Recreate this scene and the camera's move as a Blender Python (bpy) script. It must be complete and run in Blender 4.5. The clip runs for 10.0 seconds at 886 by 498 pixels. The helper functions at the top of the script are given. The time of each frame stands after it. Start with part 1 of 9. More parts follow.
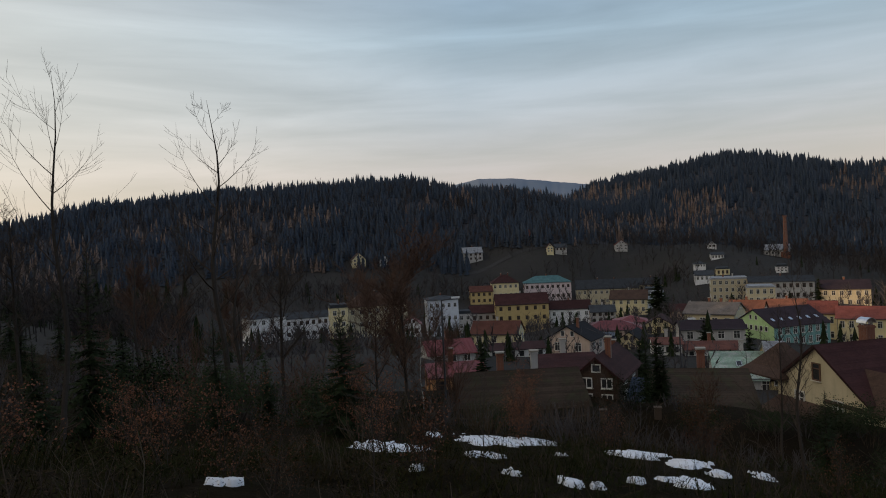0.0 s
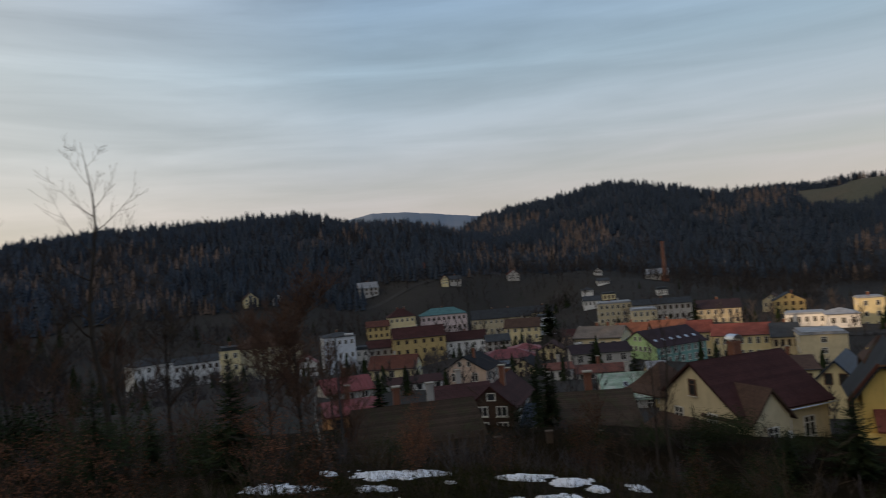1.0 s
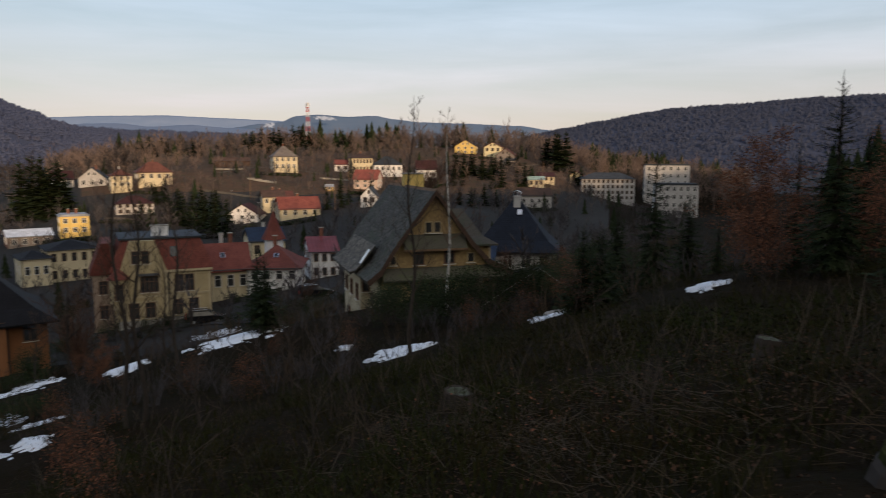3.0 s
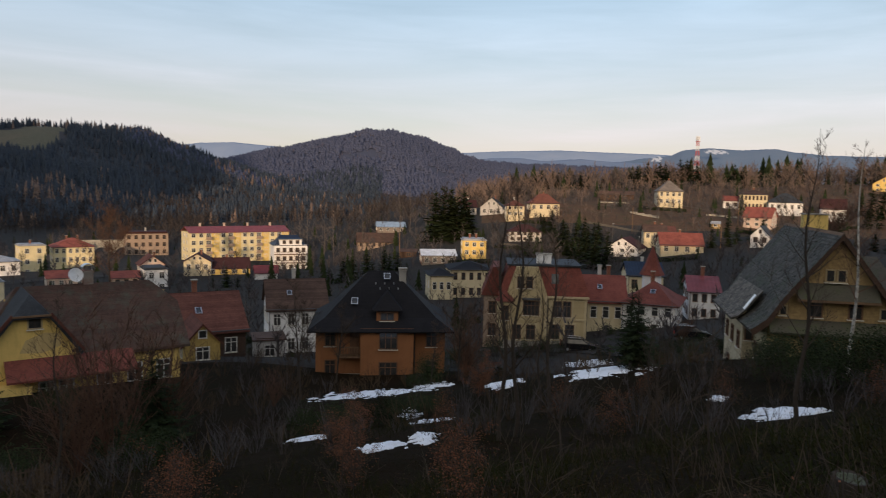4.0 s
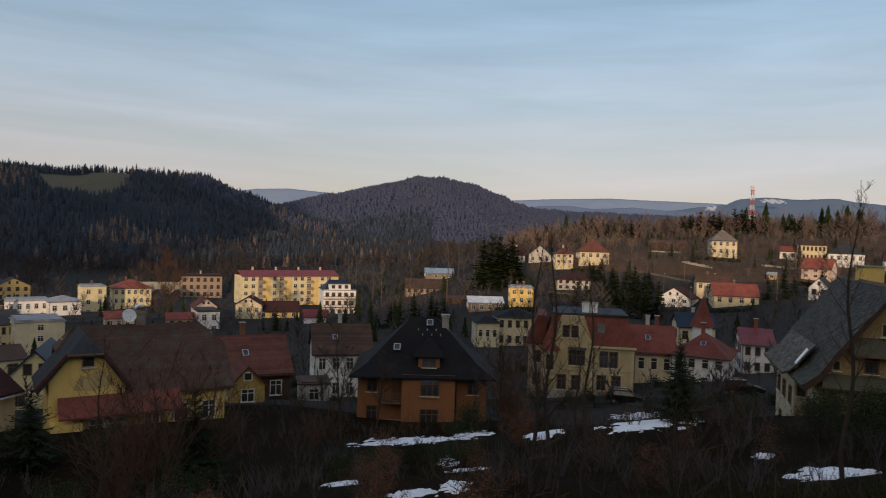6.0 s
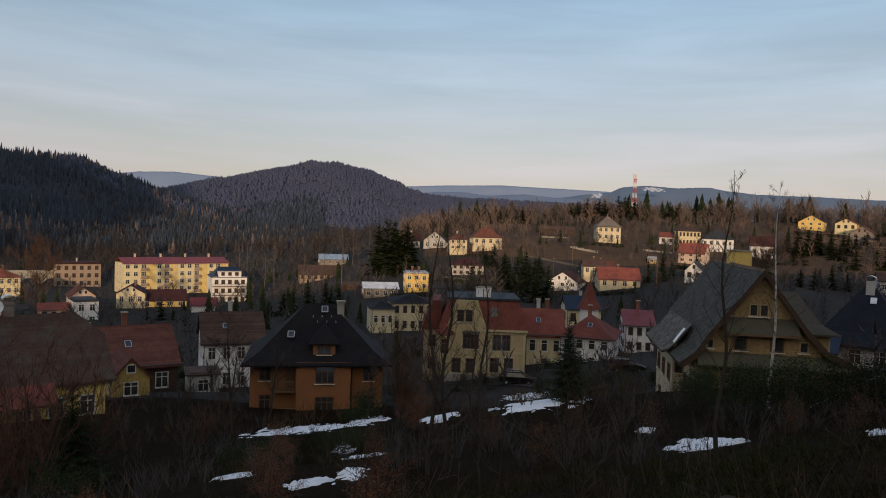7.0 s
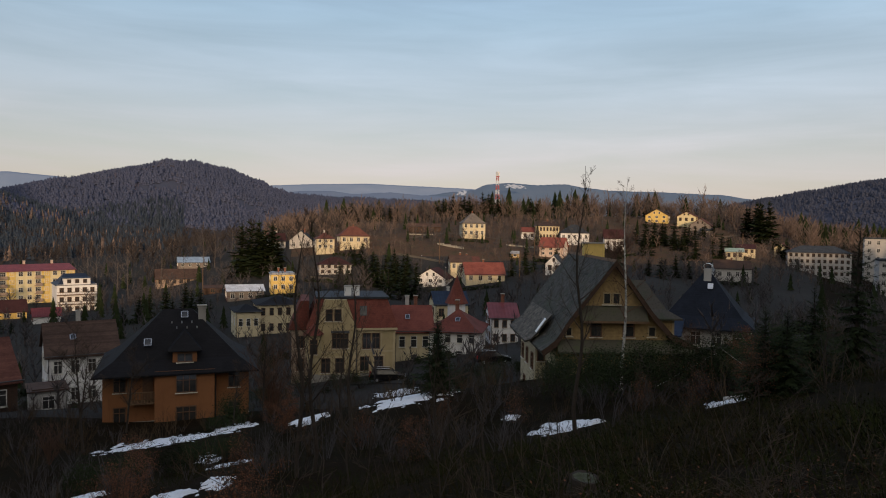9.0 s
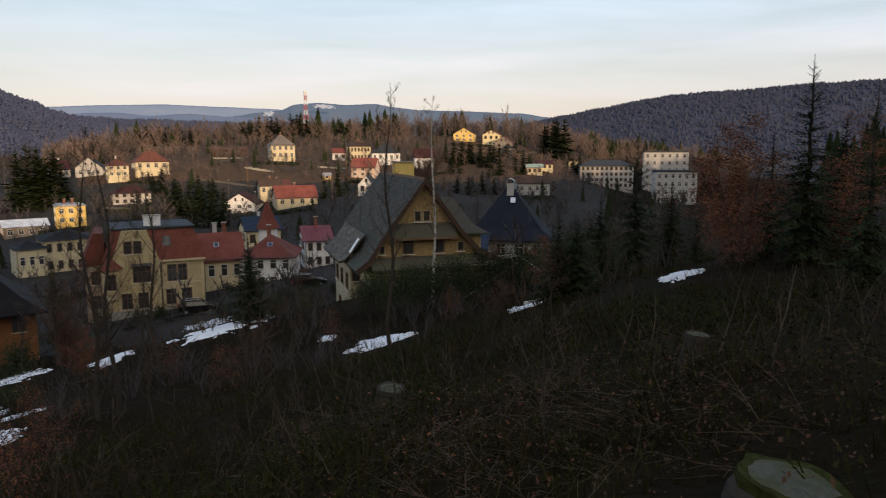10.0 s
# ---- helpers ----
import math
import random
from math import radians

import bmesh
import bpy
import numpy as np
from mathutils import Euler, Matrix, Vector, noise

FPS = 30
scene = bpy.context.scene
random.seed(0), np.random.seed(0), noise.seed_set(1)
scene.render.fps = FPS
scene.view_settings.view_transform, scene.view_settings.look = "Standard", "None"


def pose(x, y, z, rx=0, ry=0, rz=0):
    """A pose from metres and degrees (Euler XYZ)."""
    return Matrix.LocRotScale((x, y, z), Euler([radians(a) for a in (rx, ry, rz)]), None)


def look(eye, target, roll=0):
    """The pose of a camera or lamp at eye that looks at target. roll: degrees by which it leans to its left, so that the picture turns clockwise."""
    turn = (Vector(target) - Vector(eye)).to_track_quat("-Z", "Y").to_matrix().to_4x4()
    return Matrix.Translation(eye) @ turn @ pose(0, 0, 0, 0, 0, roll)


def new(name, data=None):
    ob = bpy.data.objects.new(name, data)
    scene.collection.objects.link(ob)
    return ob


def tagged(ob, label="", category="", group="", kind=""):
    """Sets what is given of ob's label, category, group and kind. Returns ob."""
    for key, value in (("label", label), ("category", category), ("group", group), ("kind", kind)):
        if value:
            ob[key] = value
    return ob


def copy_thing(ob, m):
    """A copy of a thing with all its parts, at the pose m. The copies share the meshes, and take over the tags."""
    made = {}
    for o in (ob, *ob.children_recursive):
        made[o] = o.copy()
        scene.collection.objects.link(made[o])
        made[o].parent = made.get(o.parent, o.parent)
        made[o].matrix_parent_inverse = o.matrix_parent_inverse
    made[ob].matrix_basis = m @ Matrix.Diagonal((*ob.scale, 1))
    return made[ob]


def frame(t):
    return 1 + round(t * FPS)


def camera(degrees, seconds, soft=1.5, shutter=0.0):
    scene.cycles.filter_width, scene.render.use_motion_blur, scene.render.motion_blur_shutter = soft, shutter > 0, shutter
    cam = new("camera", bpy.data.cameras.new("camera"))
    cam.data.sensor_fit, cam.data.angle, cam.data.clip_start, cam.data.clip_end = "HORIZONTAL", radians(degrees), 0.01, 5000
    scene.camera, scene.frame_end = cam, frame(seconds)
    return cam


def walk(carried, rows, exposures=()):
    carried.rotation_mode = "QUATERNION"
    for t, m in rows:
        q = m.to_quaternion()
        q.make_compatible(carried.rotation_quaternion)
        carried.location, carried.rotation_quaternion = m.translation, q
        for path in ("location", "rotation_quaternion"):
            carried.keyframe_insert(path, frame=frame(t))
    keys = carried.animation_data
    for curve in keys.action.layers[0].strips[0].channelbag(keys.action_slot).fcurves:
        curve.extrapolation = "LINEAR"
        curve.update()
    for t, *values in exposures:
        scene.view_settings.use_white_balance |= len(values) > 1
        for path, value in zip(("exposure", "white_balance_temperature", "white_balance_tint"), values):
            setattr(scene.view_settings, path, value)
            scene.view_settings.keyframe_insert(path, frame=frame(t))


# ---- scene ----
cam = camera(63.78, 10.0, soft=1.0, shutter=0.12)
PATH = [
    (0, pose(0.000, -0.000, -0.000, 89.19, 2.72, -0.03)),
    (0.5, pose(0.007, -0.003, -0.002, 90.19, 3.84, 0.45)),
    (1, pose(0.245, -0.589, 0.051, 91.38, 4.76, -8.44)),
    (1.2, pose(0.665, -0.844, -0.170, 89.28, 4.55, -21.23)),
    (1.5, pose(1.115, -1.021, -0.125, 85.83, 1.93, -47.69)),
    (1.8, pose(1.317, -1.047, -0.004, 85.94, 1.65, -69.84)),
    (2, pose(1.328, -1.044, -0.006, 86.27, -2.22, -85.68)),
    (2.2, pose(1.397, -1.093, 0.113, 84.31, -1.37, -99.39)),
    (2.6, pose(1.750, -1.050, 0.180, 83.60, -1.00, -109.50)),
    (3.3, pose(2.312, -0.829, 0.185, 82.83, 0.07, -86.47)),
    (3.5, pose(2.197, -0.613, 0.101, 83.66, -0.91, -80.91)),
    (4, pose(2.218, -1.079, 0.290, 85.08, -1.25, -68.77)),
    (4.5, pose(2.249, -1.355, 0.368, 87.72, -2.69, -56.57)),
    (5, pose(2.284, -1.467, 0.282, 88.27, -1.73, -50.04)),
    (5.5, pose(2.305, -1.809, 0.212, 89.04, -1.87, -55.67)),
    (6, pose(2.123, -1.782, 0.350, 88.73, -1.84, -64.76)),
    (6.2, pose(2.209, -1.729, 0.390, 88.53, -1.64, -68.06)),
    (7.3, pose(2.204, -1.656, 0.305, 87.98, -1.60, -73.85)),
    (7.5, pose(2.151, -1.688, 0.300, 88.35, -0.85, -74.35)),
    (8, pose(2.219, -1.696, 0.285, 88.00, -0.97, -76.62)),
    (8.5, pose(2.225, -1.734, 0.266, 87.92, -1.33, -79.19)),
    (9, pose(2.172, -1.782, 0.278, 88.00, -0.96, -83.83)),
    (9.5, pose(2.124, -1.848, 0.243, 84.72, -0.71, -89.13)),
    (10, pose(2.365, -1.978, 0.196, 81.79, 0.19, -98.84)),
]
EXPOSURES = ((0.0, 0.05, 7250, 12), (1.0, -0.05, 7150, 12), (1.5, 0.12, 6950, 12), (2.0, 0.1, 6900, 12), (3.5, 0.26, 6750, 12), (4.0, 0.3, 6750, 12), (4.5, 0.1, 6700, 12), (5.0, 0.05, 6700, 12), (6.0, -0.05, 6700, 12), (7.5, -0.05, 6750, 12), (9.0, 0.0, 6850, 12), (9.5, 0.1, 6900, 12), (10.0, 0.42, 6900, 12))
walk(cam, PATH, EXPOSURES)

# ---- sky, sun ----
SUN_AZ, SUN_EL = 256.0, 9.0          # compass bearing from +y towards +x, height above the horizon
world = bpy.data.worlds.new("evening_sky")
scene.world = world
world.use_nodes = True
wn, wl = world.node_tree.nodes, world.node_tree.links
wn.clear()
sky = wn.new("ShaderNodeTexSky")
sky.sky_type, sky.sun_disc = "NISHITA", False
sky.sun_elevation, sky.sun_rotation = radians(SUN_EL), radians(SUN_AZ)
sky.altitude, sky.air_density, sky.dust_density, sky.ozone_density = 500, 1.0, 1.5, 1.0
coord = wn.new("ShaderNodeTexCoord")
stretch = wn.new("ShaderNodeMapping")
stretch.inputs["Scale"].default_value = (1.0, 1.0, 9.5)
stretch.inputs["Rotation"].default_value = (radians(9), radians(-7), radians(20))
wl.new(coord.outputs["Generated"], stretch.inputs["Vector"])
streaks = wn.new("ShaderNodeTexNoise")
streaks.inputs["Scale"].default_value, streaks.inputs["Detail"].default_value = 2.5, 9.0
streaks.inputs["Roughness"].default_value, streaks.inputs["Distortion"].default_value = 0.55, 0.4
wl.new(stretch.outputs["Vector"], streaks.inputs["Vector"])
# thin high cloud: creamy and pink low down, blue-grey higher up
parts = wn.new("ShaderNodeSeparateXYZ")
wl.new(coord.outputs["Generated"], parts.inputs["Vector"])
veil = wn.new("ShaderNodeValToRGB")
for at_z, c in ((0.0, (5.4, 4.5, 4.6)), (0.05, (5.2, 4.75, 4.9)), (0.11, (4.8, 4.95, 5.35)), (0.17, (4.2, 5.0, 5.9)), (0.27, (3.2, 4.6, 6.0)), (0.38, (2.5, 4.0, 6.0)), (0.55, (2.0, 3.0, 4.8)), (1.0, (1.5, 2.3, 4.0))):
    e = veil.color_ramp.elements[0] if at_z == 0 else (veil.color_ramp.elements[-1] if at_z == 1.0 else veil.color_ramp.elements.new(at_z))
    e.color = (*[v / 6 for v in c], 1)
wl.new(parts.outputs["Z"], veil.inputs["Fac"])
bright = wn.new("ShaderNodeMapRange")
bright.inputs["From Min"].default_value, bright.inputs["From Max"].default_value = 0.3, 0.7
bright.inputs["To Min"].default_value, bright.inputs["To Max"].default_value = 5.8, 6.8
wl.new(streaks.outputs["Fac"], bright.inputs["Value"])
gain = wn.new("ShaderNodeVectorMath")
gain.operation = "SCALE"
wl.new(veil.outputs["Color"], gain.inputs[0])
wl.new(bright.outputs["Result"], gain.inputs["Scale"])
# the evening side of the sky is brighter and warmer
toward = wn.new("ShaderNodeVectorMath")
toward.operation = "DOT_PRODUCT"
toward.inputs[1].default_value = (math.sin(radians(SUN_AZ)), math.cos(radians(SUN_AZ)), 0.1)
wl.new(coord.outputs["Generated"], toward.inputs[0])
side = wn.new("ShaderNodeMapRange")
side.inputs["From Min"].default_value, side.inputs["From Max"].default_value = -0.25, 1.0
side.inputs["To Max"].default_value = 0.85
wl.new(toward.outputs["Value"], side.inputs["Value"])
# thinner cloud to the north-east lets the dimmer blue through
away = wn.new("ShaderNodeVectorMath")
away.operation = "DOT_PRODUCT"
away.inputs[1].default_value = (math.sin(radians(28)), math.cos(radians(28)), 0.0)
wl.new(coord.outputs["Generated"], away.inputs[0])
thin = wn.new("ShaderNodeMapRange")
thin.inputs["From Min"].default_value, thin.inputs["From Max"].default_value = 0.7, 1.0
thin.inputs["To Min"].default_value, thin.inputs["To Max"].default_value = 1.0, 0.86
wl.new(away.outputs["Value"], thin.inputs["Value"])
dimmed = wn.new("ShaderNodeVectorMath")
dimmed.operation = "SCALE"
wl.new(gain.outputs["Vector"], dimmed.inputs[0])
wl.new(thin.outputs["Result"], dimmed.inputs["Scale"])
evening = wn.new("ShaderNodeMixRGB")
evening.inputs["Color2"].default_value = (8.6, 7.9, 6.5, 1)
wl.new(side.outputs["Result"], evening.inputs["Fac"])
wl.new(dimmed.outputs["Vector"], evening.inputs["Color1"])
cloud = wn.new("ShaderNodeMixRGB")
cover = wn.new("ShaderNodeMapRange")
cover.inputs["From Min"].default_value, cover.inputs["From Max"].default_value = 0.3, 0.7
cover.inputs["To Min"].default_value, cover.inputs["To Max"].default_value = 0.66, 0.92
wl.new(streaks.outputs["Fac"], cover.inputs["Value"])
wl.new(cover.outputs["Result"], cloud.inputs["Fac"])
wl.new(sky.outputs["Color"], cloud.inputs["Color1"])
wl.new(evening.outputs["Color"], cloud.inputs["Color2"])
back = wn.new("ShaderNodeBackground")
back.inputs["Strength"].default_value = 0.12
wl.new(cloud.outputs["Color"], back.inputs["Color"])
out = wn.new("ShaderNodeOutputWorld")
wl.new(back.outputs["Background"], out.inputs["Surface"])
sun = new("sun", bpy.data.lights.new("sun", "SUN"))
sun.data.energy, sun.data.angle, sun.data.color = 2.75, radians(0.6), (1.0, 0.73, 0.48)
s_az, s_el = radians(SUN_AZ), radians(SUN_EL)
sun.matrix_world = look((math.sin(s_az) * 100, math.cos(s_az) * 100, math.tan(s_el) * 100), (0, 0, 0))

# ---- materials ----
MATS = {}


def noise_node(nt, scale, detail=5.0, rough=0.6, coords="Object"):
    tc = nt.nodes.new("ShaderNodeTexCoord")
    n = nt.nodes.new("ShaderNodeTexNoise")
    n.inputs["Scale"].default_value, n.inputs["Detail"].default_value, n.inputs["Roughness"].default_value = scale, detail, rough
    nt.links.new(tc.outputs[coords], n.inputs["Vector"])
    return n


def mixed(nt, fac, a, b, lo=0.35, hi=0.65):
    """a and b are colours or sockets, blended by fac between lo and hi."""
    r = nt.nodes.new("ShaderNodeMapRange")
    r.inputs["From Min"].default_value, r.inputs["From Max"].default_value = lo, hi
    nt.links.new(fac, r.inputs["Value"])
    m = nt.nodes.new("ShaderNodeMixRGB")
    nt.links.new(r.outputs["Result"], m.inputs["Fac"])
    for k, c in (("Color1", a), ("Color2", b)):
        if isinstance(c, tuple):
            m.inputs[k].default_value = (*c, 1)
        else:
            nt.links.new(c, m.inputs[k])
    return m.outputs["Color"]


def material(name, rough=0.85, metal=0.0):
    m = bpy.data.materials.new(name)
    m.use_nodes = True
    b = m.node_tree.nodes["Principled BSDF"]
    b.inputs["Roughness"].default_value, b.inputs["Metallic"].default_value = rough, metal
    b.inputs["Specular IOR Level"].default_value = 0.3
    MATS[name] = m
    return m, m.node_tree, b


def bumped(nt, b, height, strength=0.4, distance=0.05):
    k = nt.nodes.new("ShaderNodeBump")
    k.inputs["Strength"].default_value, k.inputs["Distance"].default_value = strength, distance
    nt.links.new(height, k.inputs["Height"])
    nt.links.new(k.outputs["Normal"], b.inputs["Normal"])


def shade(c, f):
    return tuple(v * f for v in c)


def own_tone(nt, colour, lo=0.82, hi=1.14):
    """Each object a little lighter or darker than the next."""
    info = nt.nodes.new("ShaderNodeObjectInfo")
    r = nt.nodes.new("ShaderNodeMapRange")
    r.inputs["To Min"].default_value, r.inputs["To Max"].default_value = lo, hi
    nt.links.new(info.outputs["Random"], r.inputs["Value"])
    m = nt.nodes.new("ShaderNodeVectorMath")
    m.operation = "SCALE"
    nt.links.new(colour, m.inputs[0])
    nt.links.new(r.outputs["Result"], m.inputs["Scale"])
    return m.outputs["Vector"]


def plaster(name, c, dirt=0.62):
    """Painted render: cloudy patches, fine grain, water stains."""
    m, nt, b = material(name, 0.9)
    big, fine = noise_node(nt, 0.55, 4), noise_node(nt, 9.0, 6, 0.7)
    streak = noise_node(nt, 1.0, 5, 0.7)
    mp = nt.nodes.new("ShaderNodeMapping")
    mp.inputs["Scale"].default_value = (2.2, 2.2, 0.35)
    nt.links.new(streak.inputs["Vector"].links[0].from_socket, mp.inputs["Vector"])
    nt.links.new(mp.outputs["Vector"], streak.inputs["Vector"])
    base = mixed(nt, big.outputs["Fac"], c, shade(c, 0.84))
    base = mixed(nt, streak.outputs["Fac"], base, shade(c, dirt), 0.52, 0.85)
    base = mixed(nt, fine.outputs["Fac"], base, shade(c, 0.9), 0.5, 0.8)
    nt.links.new(base, b.inputs["Base Color"])
    bumped(nt, b, fine.outputs["Fac"], 0.3, 0.02)


def roofing(name, c, row=0.33, col=0.25, rough=0.8, metal=0.0, seams=False, moss=None):
    """Tiles in rows or standing seams, with weathering."""
    m, nt, b = material(name, rough, metal)
    b.inputs["Specular IOR Level"].default_value = 0.15
    big, fine = noise_node(nt, 0.5, 5, 0.65), noise_node(nt, 6.0, 6, 0.7)
    base = mixed(nt, big.outputs["Fac"], c, shade(c, 0.62))
    base = mixed(nt, fine.outputs["Fac"], base, shade(c, 1.35), 0.5, 0.8)
    blot = noise_node(nt, 2.4, 6, 0.75)
    base = mixed(nt, blot.outputs["Fac"], base, shade(c, 0.5), 0.52, 0.75)
    if moss:
        base = mixed(nt, noise_node(nt, 0.9, 6, 0.7).outputs["Fac"], base, moss, 0.48, 0.66)
    nt.links.new(own_tone(nt, base), b.inputs["Base Color"])
    tc = nt.nodes.new("ShaderNodeTexCoord")
    w = nt.nodes.new("ShaderNodeTexWave")
    w.wave_type, w.bands_direction = "BANDS", "X" if seams else "Z"
    w.wave_profile = "SAW" if not seams else "SIN"
    w.inputs["Scale"].default_value = 0.31416 / (col * 2 if seams else row * 0.75) * 1.0
    w.inputs["Distortion"].default_value = 0.6 if not seams else 0.0
    nt.links.new(tc.outputs["Object"], w.inputs["Vector"])
    bumped(nt, b, w.outputs["Fac"], 0.55, 0.05)


PLASTERS = dict(w_orange=(0.290, 0.125, 0.055), w_cream=(0.64, 0.545, 0.365), w_white=(0.772, 0.760, 0.754), w_yellow=(0.74, 0.52, 0.17),
                w_yellowpale=(0.714, 0.607, 0.365), w_ochre=(0.531, 0.393, 0.179), w_greyplaster=(0.452, 0.430, 0.412), w_peach=(0.583, 0.445, 0.365),
                w_orangebright=(0.623, 0.312, 0.138), w_pink=(0.694, 0.572, 0.580), w_beige=(0.512, 0.443, 0.309), w_bluewhite=(0.629, 0.663, 0.734),
                w_brownplaster=(0.337, 0.252, 0.193), w_green=(0.480, 0.680, 0.340), w_stone=(0.331, 0.309, 0.282), w_teal=(0.191, 0.379, 0.352))
PLASTERS["w_villa"] = (0.47, 0.37, 0.21)
PLASTERS["villa_trim"] = (0.53, 0.43, 0.27)
for key, c in PLASTERS.items():
    plaster(key, c)
ROOFS = dict(r_red=(0.19, 0.06, 0.046), r_redold=(0.14, 0.056, 0.042), r_redbright=(0.235, 0.072, 0.056), r_maroon=(0.058, 0.023, 0.022),
             r_brown=(0.085, 0.052, 0.04), r_black=(0.016, 0.015, 0.017), r_slate=(0.052, 0.058, 0.066), r_teal=(0.07, 0.16, 0.17),
             r_blueblack=(0.018, 0.023, 0.036), r_purple=(0.042, 0.028, 0.034), r_orange=(0.22, 0.088, 0.055), r_greybrown=(0.20, 0.17, 0.15))
for key, c in ROOFS.items():
    roofing(key, c)
roofing("r_brownmoss", (0.056, 0.038, 0.026), moss=(0.042, 0.040, 0.020))
roofing("r_patched", (0.092, 0.054, 0.042), moss=(0.078, 0.070, 0.055))
def shingles(name, dark, pale, moss):
    """Old wooden shingles: every one weathered differently, with moss in patches."""
    m, nt, b = material(name, 0.75)
    g = nt.nodes.new("ShaderNodeNewGeometry")
    grain, big = noise_node(nt, 7.0, 5, 0.7), noise_node(nt, 0.7, 6, 0.7)
    base = mixed(nt, g.outputs["Random Per Island"], dark, pale, 0.1, 1.0)
    base = mixed(nt, grain.outputs["Fac"], base, shade(dark, 0.7), 0.5, 0.75)
    nt.links.new(mixed(nt, big.outputs["Fac"], base, moss, 0.5, 0.68), b.inputs["Base Color"])
    bumped(nt, b, grain.outputs["Fac"], 0.4, 0.02)


shingles("r_shingle", (0.030, 0.027, 0.022), (0.100, 0.088, 0.070), (0.046, 0.052, 0.030))
shingles("r_moss", (0.055, 0.052, 0.036), (0.09, 0.08, 0.06), (0.070, 0.080, 0.036))
shingles("r_greywood", (0.065, 0.055, 0.045), (0.20, 0.172, 0.14), (0.06, 0.058, 0.044))
roofing("r_redmetal", (0.21, 0.048, 0.048), col=0.3, rough=0.45, seams=True)
roofing("r_greenmetal", (0.30, 0.42, 0.34), col=0.3, rough=0.5, seams=True, moss=(0.42, 0.44, 0.42))
roofing("r_bluedark", (0.022, 0.034, 0.062), col=0.3, rough=0.5, seams=True)
roofing("r_bluemetal", (0.30, 0.40, 0.52), col=0.3, rough=0.45, seams=True)
roofing("r_grey", (0.30, 0.31, 0.33), col=0.4, rough=0.55, seams=True)
roofing("r_white", (0.62, 0.64, 0.68), col=0.4, rough=0.5, seams=True)


def boards(name, c, height=0.24, upright=False):
    m, nt, b = material(name, 0.85)
    grain = noise_node(nt, 3.0, 7, 0.7)
    big = noise_node(nt, 0.8, 4)
    base = mixed(nt, grain.outputs["Fac"], c, shade(c, 0.6))
    base = mixed(nt, big.outputs["Fac"], base, shade(c, 0.72), 0.45, 0.7)
    nt.links.new(base, b.inputs["Base Color"])
    tc = nt.nodes.new("ShaderNodeTexCoord")
    w = nt.nodes.new("ShaderNodeTexWave")
    w.wave_type, w.bands_direction, w.wave_profile = "BANDS", "X" if upright else "Z", "SAW"
    w.inputs["Scale"].default_value = 0.31416 / height
    nt.links.new(tc.outputs["Object"], w.inputs["Vector"])
    bumped(nt, b, w.outputs["Fac"], 0.6, 0.04)


boards("w_wood", (0.40, 0.275, 0.13))
# w_wood boards with the side's skylight painted into a paler tone
boards("w_skylit_board", (0.58, 0.49, 0.33), 0.26)
boards("w_darkwood", (0.085, 0.05, 0.035))
boards("w_yellowplank", (0.52, 0.36, 0.12), 0.2, True)
boards("timber", (0.20, 0.12, 0.07), 0.15, True)


def brickwork():
    m, nt, b = material("w_brick", 0.9)
    tc = nt.nodes.new("ShaderNodeTexCoord")
    br = nt.nodes.new("ShaderNodeTexBrick")
    br.inputs["Color1"].default_value, br.inputs["Color2"].default_value = (0.22, 0.085, 0.05, 1), (0.16, 0.06, 0.04, 1)
    br.inputs["Mortar"].default_value, br.inputs["Scale"].default_value = (0.22, 0.19, 0.165, 1), 4.0
    nt.links.new(tc.outputs["Object"], br.inputs["Vector"])
    n = noise_node(nt, 1.2, 5)
    nt.links.new(mixed(nt, n.outputs["Fac"], br.outputs["Color"], (0.16, 0.07, 0.05), 0.5, 0.8), b.inputs["Base Color"])
    bumped(nt, b, n.outputs["Fac"], 0.3)


brickwork()


def plain(name, c, rough=0.7, metal=0.0, scale=2.0, vary=0.75):
    m, nt, b = material(name, rough, metal)
    if rough > 0.9:
        b.inputs["Specular IOR Level"].default_value = 0.05
    n = noise_node(nt, scale, 6, 0.65)
    nt.links.new(mixed(nt, n.outputs["Fac"], c, shade(c, vary)), b.inputs["Base Color"])
    bumped(nt, b, n.outputs["Fac"], 0.25, 0.02)


plain("frame_white", (0.72, 0.70, 0.66), 0.6)
plain("frame_brown", (0.16, 0.085, 0.05), 0.6)
plain("frame_pale", (0.42, 0.33, 0.2), 0.7)
plain("trim", (0.70, 0.66, 0.56), 0.8)
plain("metal_bright", (0.75, 0.76, 0.78), 0.3, 0.9)
plain("metal_dark", (0.08, 0.08, 0.085), 0.5, 0.4)
plain("bark", (0.055, 0.045, 0.038), 0.95, scale=8)
plain("bark_red", (0.12, 0.065, 0.045), 0.95, scale=8)
plain("bark_birch", (0.58, 0.55, 0.50), 0.85, scale=4, vary=0.3)
plain("twig", (0.075, 0.056, 0.044), 0.95, scale=3)
plain("twig_red", (0.12, 0.07, 0.05), 0.95, scale=3)
plain("cane_pale", (0.10, 0.078, 0.058), 0.95, scale=4)
plain("brush", (0.085, 0.058, 0.036), 0.95, scale=3)
# twig made paler, for the light that town crowns catch
plain("twig_town", (0.125, 0.105, 0.096), 0.95, scale=1)
plain("car_black", (0.012, 0.012, 0.014), 0.22)
plain("rubber", (0.02, 0.02, 0.02), 0.8)
plain("lamp_red", (0.45, 0.02, 0.02), 0.3)
plain("paint_red", (0.55, 0.07, 0.04), 0.6)
